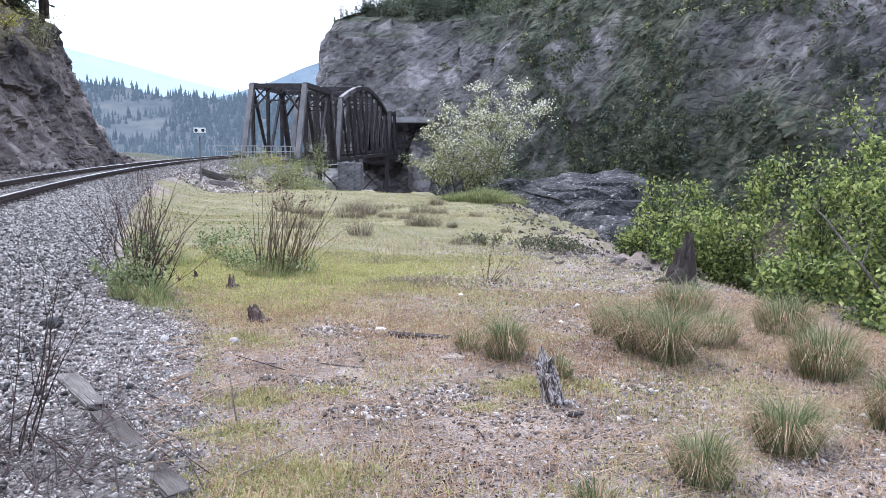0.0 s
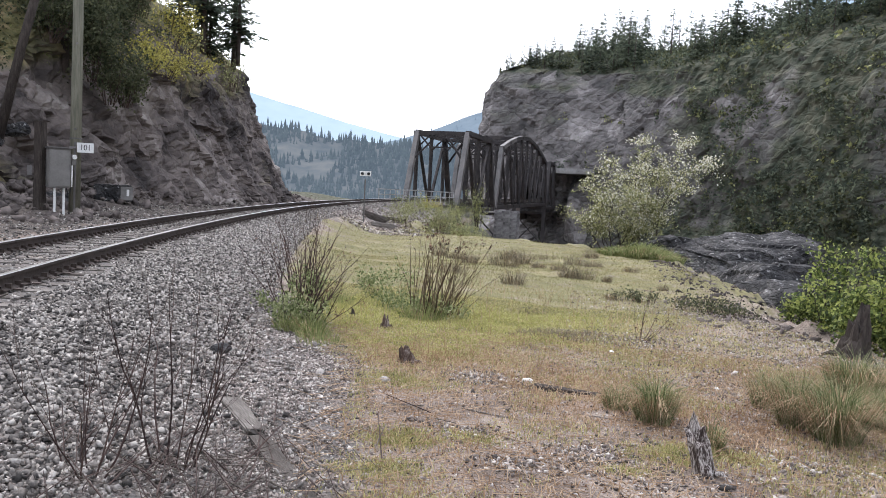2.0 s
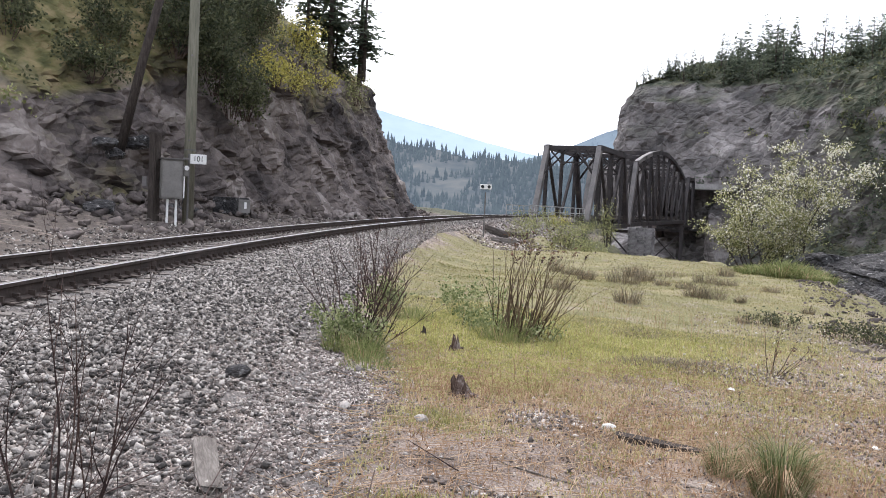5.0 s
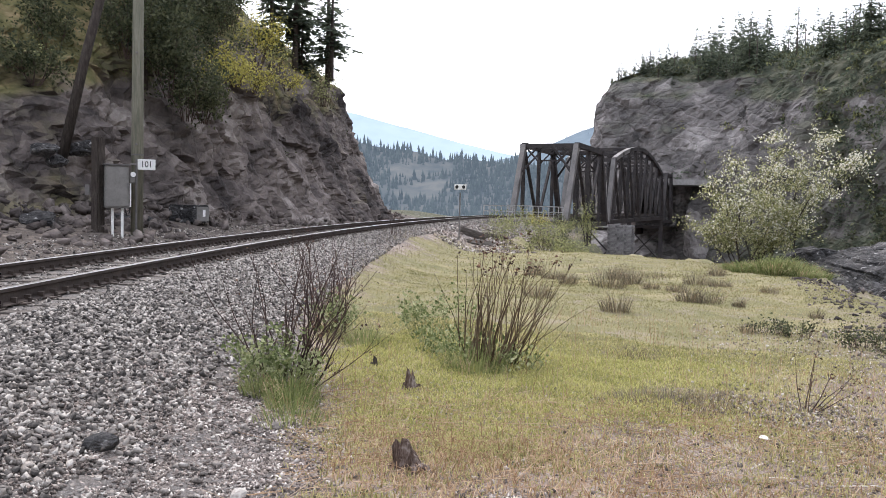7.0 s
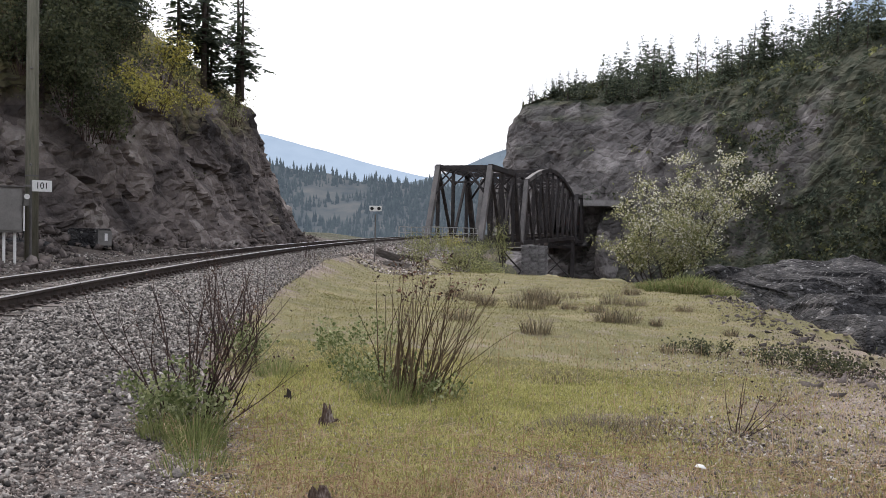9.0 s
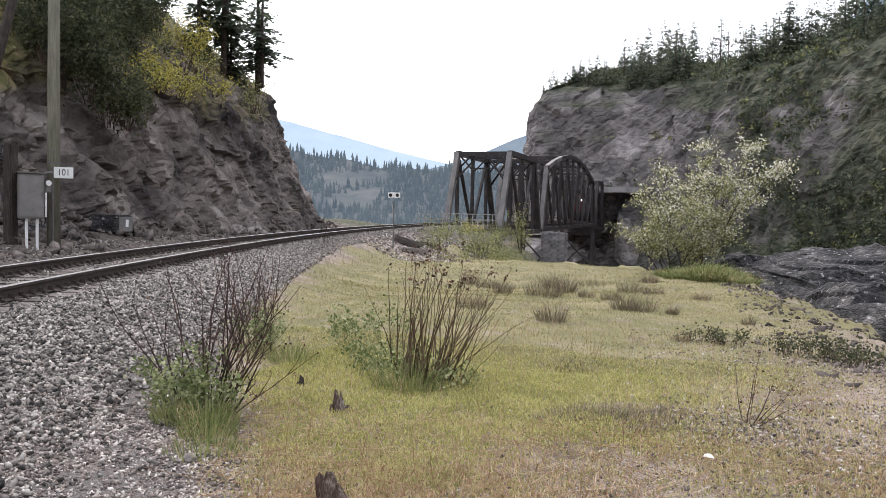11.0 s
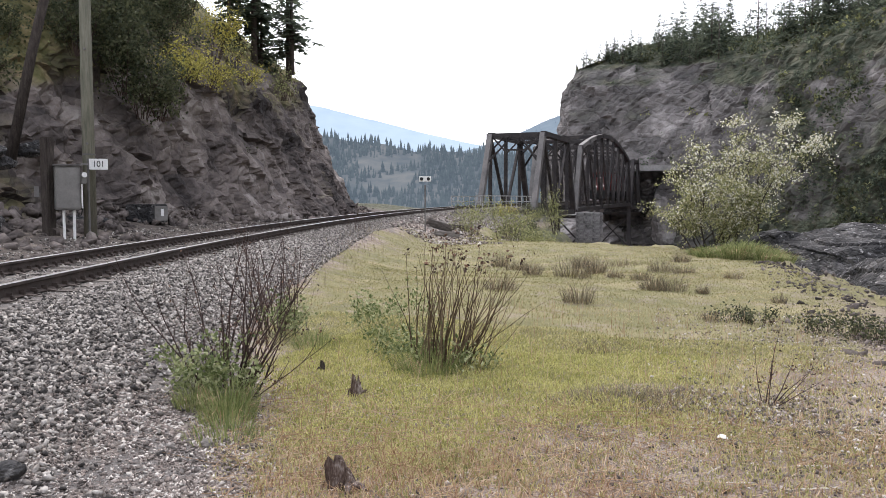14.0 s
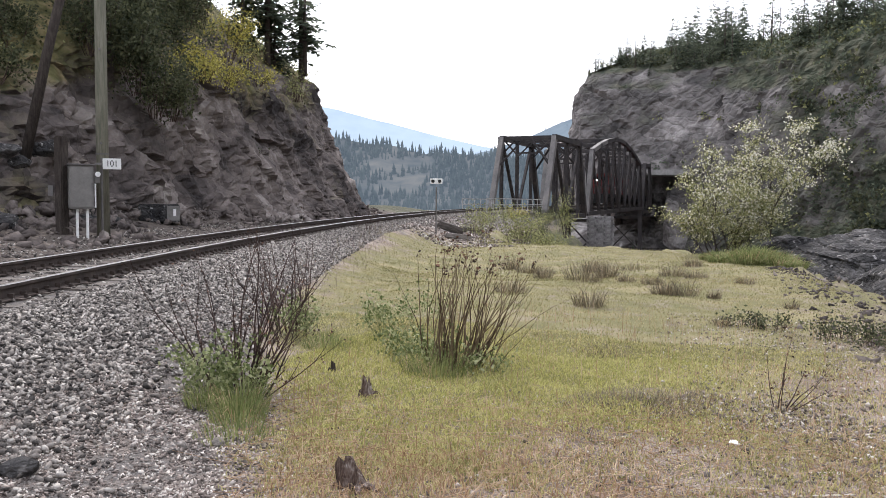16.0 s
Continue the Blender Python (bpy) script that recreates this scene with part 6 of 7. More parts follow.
# ---- boulder, stumps, timbers, stones ----
def rock_mesh(name, seed, size, mat, cuts=4, rough=0.22, flat=0.5):
    """A fractured rock: a ball cut by planes into facets, stepped along slanting cracks and pitted."""
    rng = random.Random(seed)
    bm = bmesh.new()
    bmesh.ops.create_icosphere(bm, subdivisions=cuts, radius=1)
    planes = [(Vector((rng.gauss(0, 1), rng.gauss(0, 1), rng.gauss(0, 0.8))).normalized(), rng.uniform(0.68, 0.92)) for _ in range(16)]
    dip = Vector((0.75, 0.2, 0.62))
    for v in bm.verts:
        p = v.co.copy()
        for n, d in planes:
            k = p.dot(n) - d
            if k > 0:
                p -= n * k * 0.94
        q = Vector((p.x * size[0], p.y * size[1], p.z * size[2]))
        a = noise.fractal(q * (1.6 / max(0.3, min(size))) + Vector((seed, 0, 0)), 1.0, 2.0, 6) * rough * 0.4
        k = q.dot(dip) * 2.2 / max(0.3, min(size)) + noise.noise(q * 0.9 / max(0.3, min(size)) + Vector((0, seed, 0))) * 1.6
        b = (k - math.floor(k)) * rough * 0.22
        v.co = q + q.normalized() * (a - b) * min(size)
    me = bpy.data.meshes.new(name)
    bm.to_mesh(me)
    bm.free()
    me.materials.append(mat)
    return me


def rock(name, label, place, size, seed, mat, turn=0.0, cuts=3, rough=0.22, group=""):
    ob = tagged(new(name, rock_mesh(name, seed, size, mat, cuts, rough)), label, "rock", group)
    ob.matrix_world = Matrix.Translation(place) @ Matrix.Rotation(turn, 4, "Z")
    return ob


rock("boulder", "large dark angular outcrop with pale lichen on the bank", (5.4, 33.6, -1.75), (3.9, 2.6, 2.9), 5, M_BOULDER, 0.1, 6, 0.2)
rock("boulder", "low dark rock between the tree and the outcrop", (2.5, 34.2, -0.7), (1.6, 1.2, 1.1), 12, M_BOULDER, 0.2, 5, 0.2)
rock("boulder", "dark sloping rock below the outcrop on the bank", (5.1, 28.0, -1.75), (2.5, 3.0, 2.3), 9, M_BOULDER, 0.2, 6, 0.2)
rock("boulder", "dark rock low on the bank by the green shrubs", (4.9, 24.2, -2.1), (1.8, 2.6, 1.9), 14, M_BOULDER, 0.5, 4, 0.25)
for k, (x, y, z, s) in enumerate([(-16.6, 18.2, 0.5, 0.5), (-16.9, 16.6, 0.6, 0.6), (-16.2, 15.2, 0.4, 0.45), (-15.6, 16.9, 0.3, 0.3), (-17.2, 19.4, 0.8, 0.6), (-17.9, 23.0, 0.7, 0.6), (-18.2, 24.6, 0.7, 0.5), (-17.0, 14.0, 0.6, 0.7), (-18.5, 21.9, 2.9, 0.45), (-18.6, 22.6, 3.0, 0.4), (-18.3, 20.6, 2.8, 0.4), (-18.4, 21.2, 2.5, 0.35)]):
    rock("fallen_rock", "grey fractured rock at the foot of the cut", (x, y, z), (s * 1.2, s * 0.8, s * 0.6), 30 + k, M_BOULDER, k * 1.3, 3, 0.35, "fallen rocks by the cut")


def stump(name, label, x, y, h, r, seed, mat, lean=(0, 0), top=0.4, taper=0.7):
    """A weathered, splintered stump: a fluted, tapering stub with a torn top."""
    rng = random.Random(seed)
    n, rows = 14, 7
    verts, faces = [], []
    for i in range(rows):
        u = i / (rows - 1)
        for k in range(n):
            t = 2 * math.pi * k / n
            rr = r * (1.25 - taper * u) * (1 + 0.22 * math.sin(3 * t + seed) + rng.uniform(-0.1, 0.1))
            torn = (math.sin(t + seed) * 0.6 + 0.3 * math.sin(5 * t + 2 * seed) + rng.uniform(-0.6, 0.6)) * top * h * u * u
            verts.append((math.cos(t) * rr + lean[0] * u * h, math.sin(t) * rr + lean[1] * u * h, -0.06 + u * h + torn))
    for i in range(rows - 1):
        for k in range(n):
            faces.append((i * n + k, i * n + (k + 1) % n, (i + 1) * n + (k + 1) % n, (i + 1) * n + k))
    c = len(verts)
    verts.append((lean[0] * h, lean[1] * h, h * 0.7))
    faces += [((rows - 1) * n + k, (rows - 1) * n + (k + 1) % n, c) for k in range(n)]
    ob = thing(name, label, "stump", Matrix.Translation((x, y, gz(x, y))))
    part("wood", (verts, faces), mat, ob)
    for k in range(4):
        t = rng.uniform(0, 6.28)
        a = Vector((math.cos(t) * r * 0.7, math.sin(t) * r * 0.7, 0.02))
        b = Vector((math.cos(t) * r * 2.1, math.sin(t) * r * 2.1, -0.01))
        part("root", tube([a, (a + b) / 2 + Vector((0, 0, 0.02)), b], [r * 0.3, r * 0.22, r * 0.08], 6), mat, ob)
    return ob


stump("tree_stump", "small dark splintered stump in dry grass", -1.47, 7.1, 0.18, 0.075, 2, M_STUMP, (-0.5, 0), 0.6)
stump("tree_stump", "very small grey-brown splintered stump in the grass", -2.3, 9.0, 0.14, 0.06, 3, M_STUMP, (0.1, 0), 0.5)
stump("tree_stump", "tiny dark stub standing in the grass", -2.95, 9.75, 0.11, 0.03, 4, M_DARKWOOD, (0, 0), 0.5)
stump("fence_post_stub", "grey weathered splintered post stub leaning in gravel", 0.98, 4.75, 0.32, 0.055, 6, M_SPLIT, (-0.3, 0.1), 0.28, 0.25)
stump("rotten_stump", "dark rotten standing stump by the green shrubs", 3.0, 9.65, 0.5, 0.16, 7, M_DARKWOOD, (0.1, 0), 0.35)


def timber(name, label, a, b, w, h, mat, lift=0.0, group=""):
    """A worn squared timber lying on the ground, with chamfered edges and split ends."""
    a, b = Vector((*a, gz(*a))), Vector((*b, gz(*b)))
    d = b - a
    v, f = box(0, 0, 0, d.length, w, h, min(w, h) * 0.12)
    rng = random.Random(len(label) + int(a.x * 100))
    v = [(x + (rng.uniform(-0.04, 0.04) if abs(x) > d.length * 0.45 else 0), y + rng.uniform(-1, 1) * w * 0.06, z + rng.uniform(-1, 1) * h * 0.06) for x, y, z in v]
    ob = tagged(new(name, mesh_of(name, v, f, mat)), label, "timber", group)
    ob.matrix_world = Matrix.Translation((a + b) / 2 + Vector((0, 0, h / 2 - 0.01 + lift))) @ d.to_track_quat("X", "Z").to_matrix().to_4x4()
    return ob


timber("plank", "short dark weathered plank lying in dry grass", (-0.24, 6.58), (0.27, 6.53), 0.09, 0.045, M_DARKWOOD)
timber("old_tie", "half-buried grey timber tie in the gravel", (-2.3, 5.08), (-1.85, 4.55), 0.13, 0.09, M_TIE, -0.03)
timber("old_tie", "half-buried grey timber tie in the gravel", (-1.8, 4.48), (-0.92, 3.36), 0.13, 0.09, M_TIE, -0.045)
for k, (a, b) in enumerate([((-0.75, 5.75), (-0.25, 5.6)), ((-0.9, 5.35), (-0.65, 5.05)), ((0.15, 5.85), (0.45, 5.78)), ((1.35, 5.55), (1.65, 5.5)), ((2.0, 8.3), (2.3, 8.15)), ((1.4, 7.3), (1.55, 7.42)), ((1.45, 6.95), (1.6, 7.05)), ((0.55, 7.9), (0.75, 7.95))]):
    timber("stick", "thin grey dead stick on the ground", a, b, 0.02, 0.016, M_WOOD, 0, "dead sticks")
for k, (a, b) in enumerate([((0.74, 8.13), (0.9, 8.18)), ((0.72, 7.78), (0.88, 7.86)), ((0.34, 7.74), (0.46, 7.77)), ((0.3, 5.9), (0.52, 5.84)), ((-0.95, 5.9), (-0.75, 5.86))]):
    timber("stick", "short sun-bleached stick on the ground", a, b, 0.018, 0.014, M_BLEACH, 0, "bleached sticks")
for k, (a, b) in enumerate([((-13.4, 42.3), (-12.3, 43.3)), ((-13.0, 44.4), (-11.8, 44.8)), ((-12.9, 40.6), (-11.9, 41.4)), ((-11.6, 38.0), (-10.6, 38.6)), ((-11.9, 46.2), (-10.7, 47.0))]):
    timber("discarded_tie", "discarded reddish timber tie beside the railway", a, b, 0.24, 0.2, M_TIE, 0, "discarded ties")
for k, (x, y, s, m) in enumerate([(-0.34, 6.78, 0.05, M_WHITE), (-3.15, 6.55, 0.11, M_BOULDER), (-2.1, 6.35, 0.06, M_STONE), (-2.6, 7.5, 0.06, M_STONE), (1.05, 4.55, 0.04, M_STONE), (-1.5, 6.3, 0.06, M_STONE), (1.3, 7.35, 0.035, M_WHITE), (0.35, 8.6, 0.04, M_WHITE)]):
    rock("loose_stone", "loose stone lying on the ground", (x, y, gz(x, y) + s * 0.25), (s * 1.1, s * 0.75, s * 0.6), 60 + k, m, k * 0.8, 2, 0.15, "loose stones")


flank = tagged(new("wall", rock_mesh("wall", 77, (3.4, 8.2, 8.2), M_ROCK_R, 5, 0.3)), "rough grey rock flank")
flank.parent = shed
flank.matrix_basis = Matrix.Translation((7.1, 80, -2.2))


# ---- line-side equipment ----
def utility_pole():
    z = gz(-15.75, 21.4)
    ob = thing("utility_pole", "tall greenish treated wooden pole beside the railway", "pole", Matrix.Translation((-15.75, 21.4, z)))
    part("shaft", tube([(0, 0, -0.5), (0, 0, 4), (0.02, 0, 12)], [0.17, 0.155, 0.12], 16), M_POLE, ob, "", True)
    part("band", tube([(0, 0, 2.2), (0, 0, 2.24)], [0.17, 0.17], 16), M_STEEL_PALE, ob)
    for k in range(3):
        part("bolt", tube([(0.1, -0.18, 2.5 + k * 2.5), (0.1, -0.14, 2.5 + k * 2.5)], [0.03, 0.03], 8), M_STEEL_PALE, ob)
    part("conduit", tube([(0.1, -0.15, -0.1), (0.1, -0.15, 2.1)], [0.03, 0.03], 8), M_STEEL_PALE, ob)
    return ob


def letters(name, text, size, mat, parent, m):
    """Text of the built-in font, turned to a mesh."""
    cu = bpy.data.curves.new(name, "FONT")
    cu.body, cu.size, cu.extrude, cu.align_x, cu.align_y = text, size, 0.004, "CENTER", "CENTER"
    tmp = bpy.data.objects.new(name, cu)
    me = bpy.data.meshes.new_from_object(tmp)
    bpy.data.objects.remove(tmp)
    me.materials.append(mat)
    ob = new(name, me)
    ob.parent = parent
    ob.matrix_basis = m
    return ob


FACE = math.atan2(15.5, 18.0)
utility_pole()
sign = thing("number_sign", "small white sign with black number on the pole", "sign", Matrix.Translation((-15.33, 21.28, 2.43)) @ Matrix.Rotation(FACE, 4, "Z"))
part("panel", box(0, 0, 0, 0.46, 0.025, 0.29, 0.006), M_WHITE, sign)
letters("number", "101", 0.24, M_BLACK, sign, Matrix.Translation((0, -0.019, 0.0)) @ Matrix.Rotation(math.pi / 2, 4, "X") @ Matrix.Diagonal((0.85, 1, 1, 1)))
part("bracket", box(-0.28, 0.03, 0, 0.3, 0.03, 0.05), M_STEEL_PALE, sign)

cab_z = gz(-15.75, 20.15)
cabinet = thing("relay_cabinet", "grey steel railway relay cabinet on legs", "cabinet", Matrix.Translation((-15.5, 20.32, cab_z)) @ Matrix.Rotation(FACE + 0.12, 4, "Z"))
body = part("body", box(0, 0, 1.24, 0.58, 0.5, 1.12, 0.02), M_BOXGREY, cabinet)
part("door", box(0, -0.262, 1.24, 0.51, 0.02, 1.02, 0.006), M_BOXGREY, cabinet)
part("roof", box(0, -0.01, 1.82, 0.65, 0.58, 0.04, 0.01), M_STEEL_PALE, cabinet, "flat grey cap")
part("handle", box(0.24, -0.29, 1.28, 0.03, 0.04, 0.16, 0.008), M_STEEL_PALE, cabinet)
for x in (-0.1, 0.14):
    part("conduit", tube([(x, -0.1, -0.1), (x, -0.1, 0.72)], [0.035, 0.035], 8), M_WHITE, cabinet, "pale pipe leg")
part("cable", tube([(0.2, -0.1, 0.72), (0.25, -0.1, 0.5), (0.32, 0.0, 0.55), (0.38, 0.05, 0.8)], [0.015] * 4, 6), M_BLACK, cabinet)
part("junction_box", box(0.38, -0.05, 1.5, 0.15, 0.2, 0.3, 0.02), M_BOXGREY, cabinet, "small grey junction box at its side")
part("meter", tube([(0.4, -0.15, 1.58), (0.4, -0.2, 1.58)], [0.07, 0.065], 12), M_WHITE, cabinet, "white round meter")
part("side_pipe", tube([(0.33, -0.2, 0.72), (0.33, -0.2, 1.34)], [0.02, 0.02], 8), M_WHITE, cabinet, "pale side pipe")
post = thing("wooden_post", "thick dark weathered post behind the cabinet", "post", Matrix.Translation((-16.0, 20.2, gz(-16.0, 20.2))))
part("shaft", box(0, 0, 1.15, 0.26, 0.26, 2.7, 0.03), M_DARKWOOD, post)
tag = part("tag", box(-0.21, -0.16, 1.1, 0.16, 0.02, 0.28, 0.004), M_STEEL_PALE, post, "dull metal tag plate")

marker = thing("culvert_box", "small concrete box with white marker at the cut", "concrete box", Matrix.Translation((-17.75, 26.9, 0.72)) @ Matrix.Rotation(FACE - 0.1, 4, "Z"))
part("body", box(-0.4, 0.3, 0.3, 1.3, 0.9, 0.62, 0.03), M_BOULDER, marker, "dark stained concrete body")
part("face", box(0.08, -0.17, 0.3, 0.42, 0.04, 0.5, 0.01), M_BOXGREY, marker)
part("mark", box(0.12, -0.2, 0.33, 0.09, 0.01, 0.24), M_WHITE, marker, "small white mark")

sz = gz(-11.83, 37.4)
sig = thing("trackside_sign", "white two-disc trackside sign on a thin post", "sign", Matrix.Translation((-11.83, 37.4, sz)) @ Matrix.Rotation(0.30, 4, "Z"))
part("post", tube([(0, 0, -0.3), (0, 0, 2.1)], [0.03, 0.03], 8), M_STEEL_PALE, sig)
panel = part("panel", box(0, -0.04, 2.36 - sz + 0.02, 0.54, 0.03, 0.24, 0.01), M_WHITE, sig)
for x in (-0.15, 0.15):
    part("disc", tube([(x, -0.06, 2.38 - sz), (x, -0.068, 2.38 - sz)], [0.075, 0.075], 16), M_BLACK, panel, "black disc")

lean = thing("leaning_pole", "dark old pole leaning on the rock cut", "pole", Matrix.Translation((-18.5, 21.4, 2.9)))
part("shaft", tube([(0, 0, -0.5), (0.5, 0.4, 2.6), (1.2, 0.95, 6.4)], [0.15, 0.135, 0.11], 12), M_DARKWOOD, lean, "", True)


# ---- grass, straw and stones of the ground ----
def scatter(rng, n, x0, x1, y0, y1):
    return rng.uniform(x0, x1, n), rng.uniform(y0, y1, n)


def zone(x, y):
    s, lat = to_track(x, y)
    patch = fbm(x * 0.35, y * 0.35, 7.0, 3)
    return s, lat, patch, x - path_edge(y), plateau(x, y)


def stuff(name, label, category, vf, mat):
    return tagged(new(name, mesh_fast(name, vf[0], vf[1], mat)), label, category, kind="stuff")


def build_grass():
    rng = np.random.default_rng(77)
    sets = []
    for n, x0, x1, y0, y1, h, w in ((130000, -4.5, 3.5, 6.2, 13, 0.034, 0.0075), (60000, -9, 3.5, 12, 22, 0.035, 0.009), (32000, -13, 3, 20, 40, 0.05, 0.016), (9000, -17, -4, 36, 78, 0.16, 0.04)):
        x, y = scatter(rng, n, x0, x1, y0, y1)
        s, lat, patch, off, e = zone(x, y)
        bare = smooth(0.2, 2.6, x + patch * 1.6 + (12 - y) * 0.12) * smooth(21, 10, y)
        ragged = 0.25 + 0.035 * np.clip(y - 8, 0, 25)
        keep = (off + patch * ragged * 1.2 > ragged * rng.uniform(-0.7, 1.6, n)) & (e > 0.2) & (rng.uniform(0, 1, n) > bare * 0.85) & (rng.uniform(0, 1, n) < 0.15 + smooth(6.0, 9.5, y + patch * 2)) & (lat > np.where(y > 34, 5.0, 2.5))
        x, y = x[keep], y[keep]
        k = len(x)
        sets.append(blades(rng, np.stack([x, y, ground_at(x, y) - 0.005], 1), h * rng.uniform(0.5, 1.3, k), np.full(k, w), rng.uniform(0.3, 0.92, k), 0.2))
    x, y = scatter(rng, 70000, -3.6, 0.6, 7.2, 12.5)
    s, lat, patch, off, e = zone(x, y)
    keep = (off > rng.uniform(0.0, 0.4, len(x))) & (rng.uniform(0, 1, len(x)) < smooth(7.9, 8.9, y + patch) * smooth(12.8, 10.8, y) * smooth(0.6, -0.5, x + patch))
    x, y = x[keep], y[keep]
    k = len(x)
    stuff("new_sward", "bright yellow-green new grass by the dry stems", "grass", blades(rng, np.stack([x, y, ground_at(x, y) - 0.005], 1), 0.036 * rng.uniform(0.5, 1.4, k), np.full(k, 0.0075), rng.uniform(0.2, 0.9, k), 0.2), M_SWARD)
    stuff("young_grass", "fresh yellow-green grass between straw near the path", "grass", sets[0], M_MOSS)
    stuff("grass", "short yellow-green spring grass over the bench", "grass", both(*sets[1:]), M_GRASS)
    x, y = scatter(rng, 70000, -2.6, 3.2, 2.4, 9.0)
    s, lat, patch, off, e = zone(x, y)
    moss = fbm(x * 0.75, y * 0.75, 15.0, 3)
    keep = (off > 0.05) & (moss > 0.02 + rng.uniform(-0.12, 0.2, len(x)))
    x, y = x[keep], y[keep]
    k = len(x)
    for cx, cy, rad, k in ((-0.45, 3.55, 0.42, 5200), (-0.95, 4.8, 0.25, 1500), (0.8, 5.1, 0.3, 1900), (0.5, 4.72, 0.14, 500), (-0.5, 5.05, 0.18, 600), (1.2, 5.2, 0.2, 700), (-0.9, 4.2, 0.25, 1200), (-1.35, 6.4, 0.35, 1600), (-1.2, 7.6, 0.4, 1800), (2.2, 5.3, 0.4, 900)):
        x, y = np.r_[x, rng.normal(cx, rad * 0.6, k)], np.r_[y, rng.normal(cy, rad * 0.42, k)]
    k = len(x)
    stuff("low_green_growth", "low yellow-green moss and new grass in patches", "grass", blades(rng, np.stack([x, y, ground_at(x, y) - 0.004], 1), rng.uniform(0.015, 0.05, k), np.full(k, 0.007), rng.uniform(0.1, 0.8, k), 0.2), M_MOSS)
    x, y = scatter(rng, 150000, -3.2, 4.2, 2.0, 12.0)
    s, lat, patch, off, e = zone(x, y)
    keep = (off > rng.uniform(-0.02, 0.4, len(x))) & (e > -0.3) & (rng.uniform(0, 1, len(x)) < 0.25 + 0.75 * smooth(-0.3, 0.35, patch + 0.1)) & (rng.uniform(0, 1, len(x)) < (0.1 + 0.9 * smooth(10.5, 7.6, y + patch * 1.5)) * (1 - 0.75 * smooth(7.7, 8.6, y + patch) * smooth(0.5, -0.6, x)))
    x, y = x[keep], y[keep]
    k = len(x)
    stuff("dry_grass", "dry straw-coloured stubble and dead stems", "grass", blades(rng, np.stack([x, y, ground_at(x, y) - 0.004], 1), rng.uniform(0.02, 0.085, k), rng.uniform(0.003, 0.008, k), rng.uniform(0.2, 0.97, k), 0.2), M_STRAW)
    n = 6500
    x, y = scatter(rng, n, -3.0, 3.8, 2.2, 9.0)
    z = ground_at(x, y) + rng.uniform(0.003, 0.02, n)
    a, L = rng.uniform(0, np.pi, n), rng.uniform(0.08, 0.42, n)
    p = np.stack([x, y, z], 1)
    q = p + np.stack([np.cos(a) * L, np.sin(a) * L, rng.uniform(-0.01, 0.03, n)], 1)
    keep = zone(x, y)[3] > -0.25
    stuff("fallen_stems", "long dead grass stems lying flat", "straw", sticks(rng, p[keep], q[keep], np.full(keep.sum(), 0.0022), np.full(keep.sum(), 0.0014)), M_STRAW)
    x, y = scatter(rng, 10000, -2.2, 3.6, 2.2, 9.0)
    keep = (zone(x, y)[3] > -0.1) & (fbm(x * 0.9, y * 0.9, 31.0, 3) > rng.uniform(-0.1, 0.5, len(x)))
    x, y = np.r_[x[keep], rng.normal(0.35, 0.45, 1700)], np.r_[y[keep], rng.normal(3.6, 0.3, 1700)]
    stuff("leaf_litter", "dark brown dead leaves and bark crumbs", "litter", leaves(rng, np.stack([x, y, ground_at(x, y) + 0.006], 1), 0.017, 0.0), M_LITTER)
    n = 900
    x, y = scatter(rng, n, -3.2, 1.5, 7.5, 15)
    k = zone(x, y)[3] > 0
    x, y = x[k], y[k]
    n = len(x)
    u, v = scatter(rng, 2600, -12.5, -2.5, 9, 38)
    keep = np.abs(zone(u, v)[3] - 0.1) < rng.uniform(0, 0.3 + 0.04 * (v - 8))
    u, v = u[keep], v[keep]
    k = len(u)
    stuff("edge_weeds", "dry brown weed stalks along the gravel edge", "weeds", blades(rng, np.stack([u, v, ground_at(u, v)], 1), rng.uniform(0.08, 0.38, k), np.full(k, 0.009), rng.uniform(0.0, 0.5, k), 0.15), M_DRYBRUSH)
    stuff("seed_stalks", "thin tall pale grass stalks", "grass", blades(rng, np.stack([x, y, ground_at(x, y)], 1), rng.uniform(0.1, 0.26, n), np.full(n, 0.004), rng.uniform(0.0, 0.35, n), 0.1), M_STRAW)


build_grass()


def twig_litter():
    """Grey dead twigs lying crosswise about the bushes in the gravel."""
    rng = np.random.default_rng(311)
    n = 170
    x, y = rng.normal(-1.75, 0.42, n), rng.normal(3.75, 0.5, n)
    a, L = rng.uniform(0, 2 * np.pi, n), rng.uniform(0.08, 0.4, n)
    z = ground_at(x, y) + rng.uniform(0.01, 0.04, n)
    p = np.stack([x, y, z], 1)
    q = p + np.stack([np.cos(a) * L, np.sin(a) * L, rng.uniform(-0.02, 0.1, n)], 1)
    r = rng.uniform(0.002, 0.006, n)
    stuff("twig_litter", "grey dead twigs lying on the gravel", "twigs", sticks(rng, p, q, r, r * 0.5), M_WOOD)
    stuff("dark_twig_litter", "dark brown dead twigs lying on the gravel", "twigs", sticks(rng, p[::2] + np.array([0.1, -0.2, 0.01]), q[::2] + np.array([-0.1, 0.15, 0.03]), r[::2], r[::2] * 0.5), M_TWIG)


twig_litter()

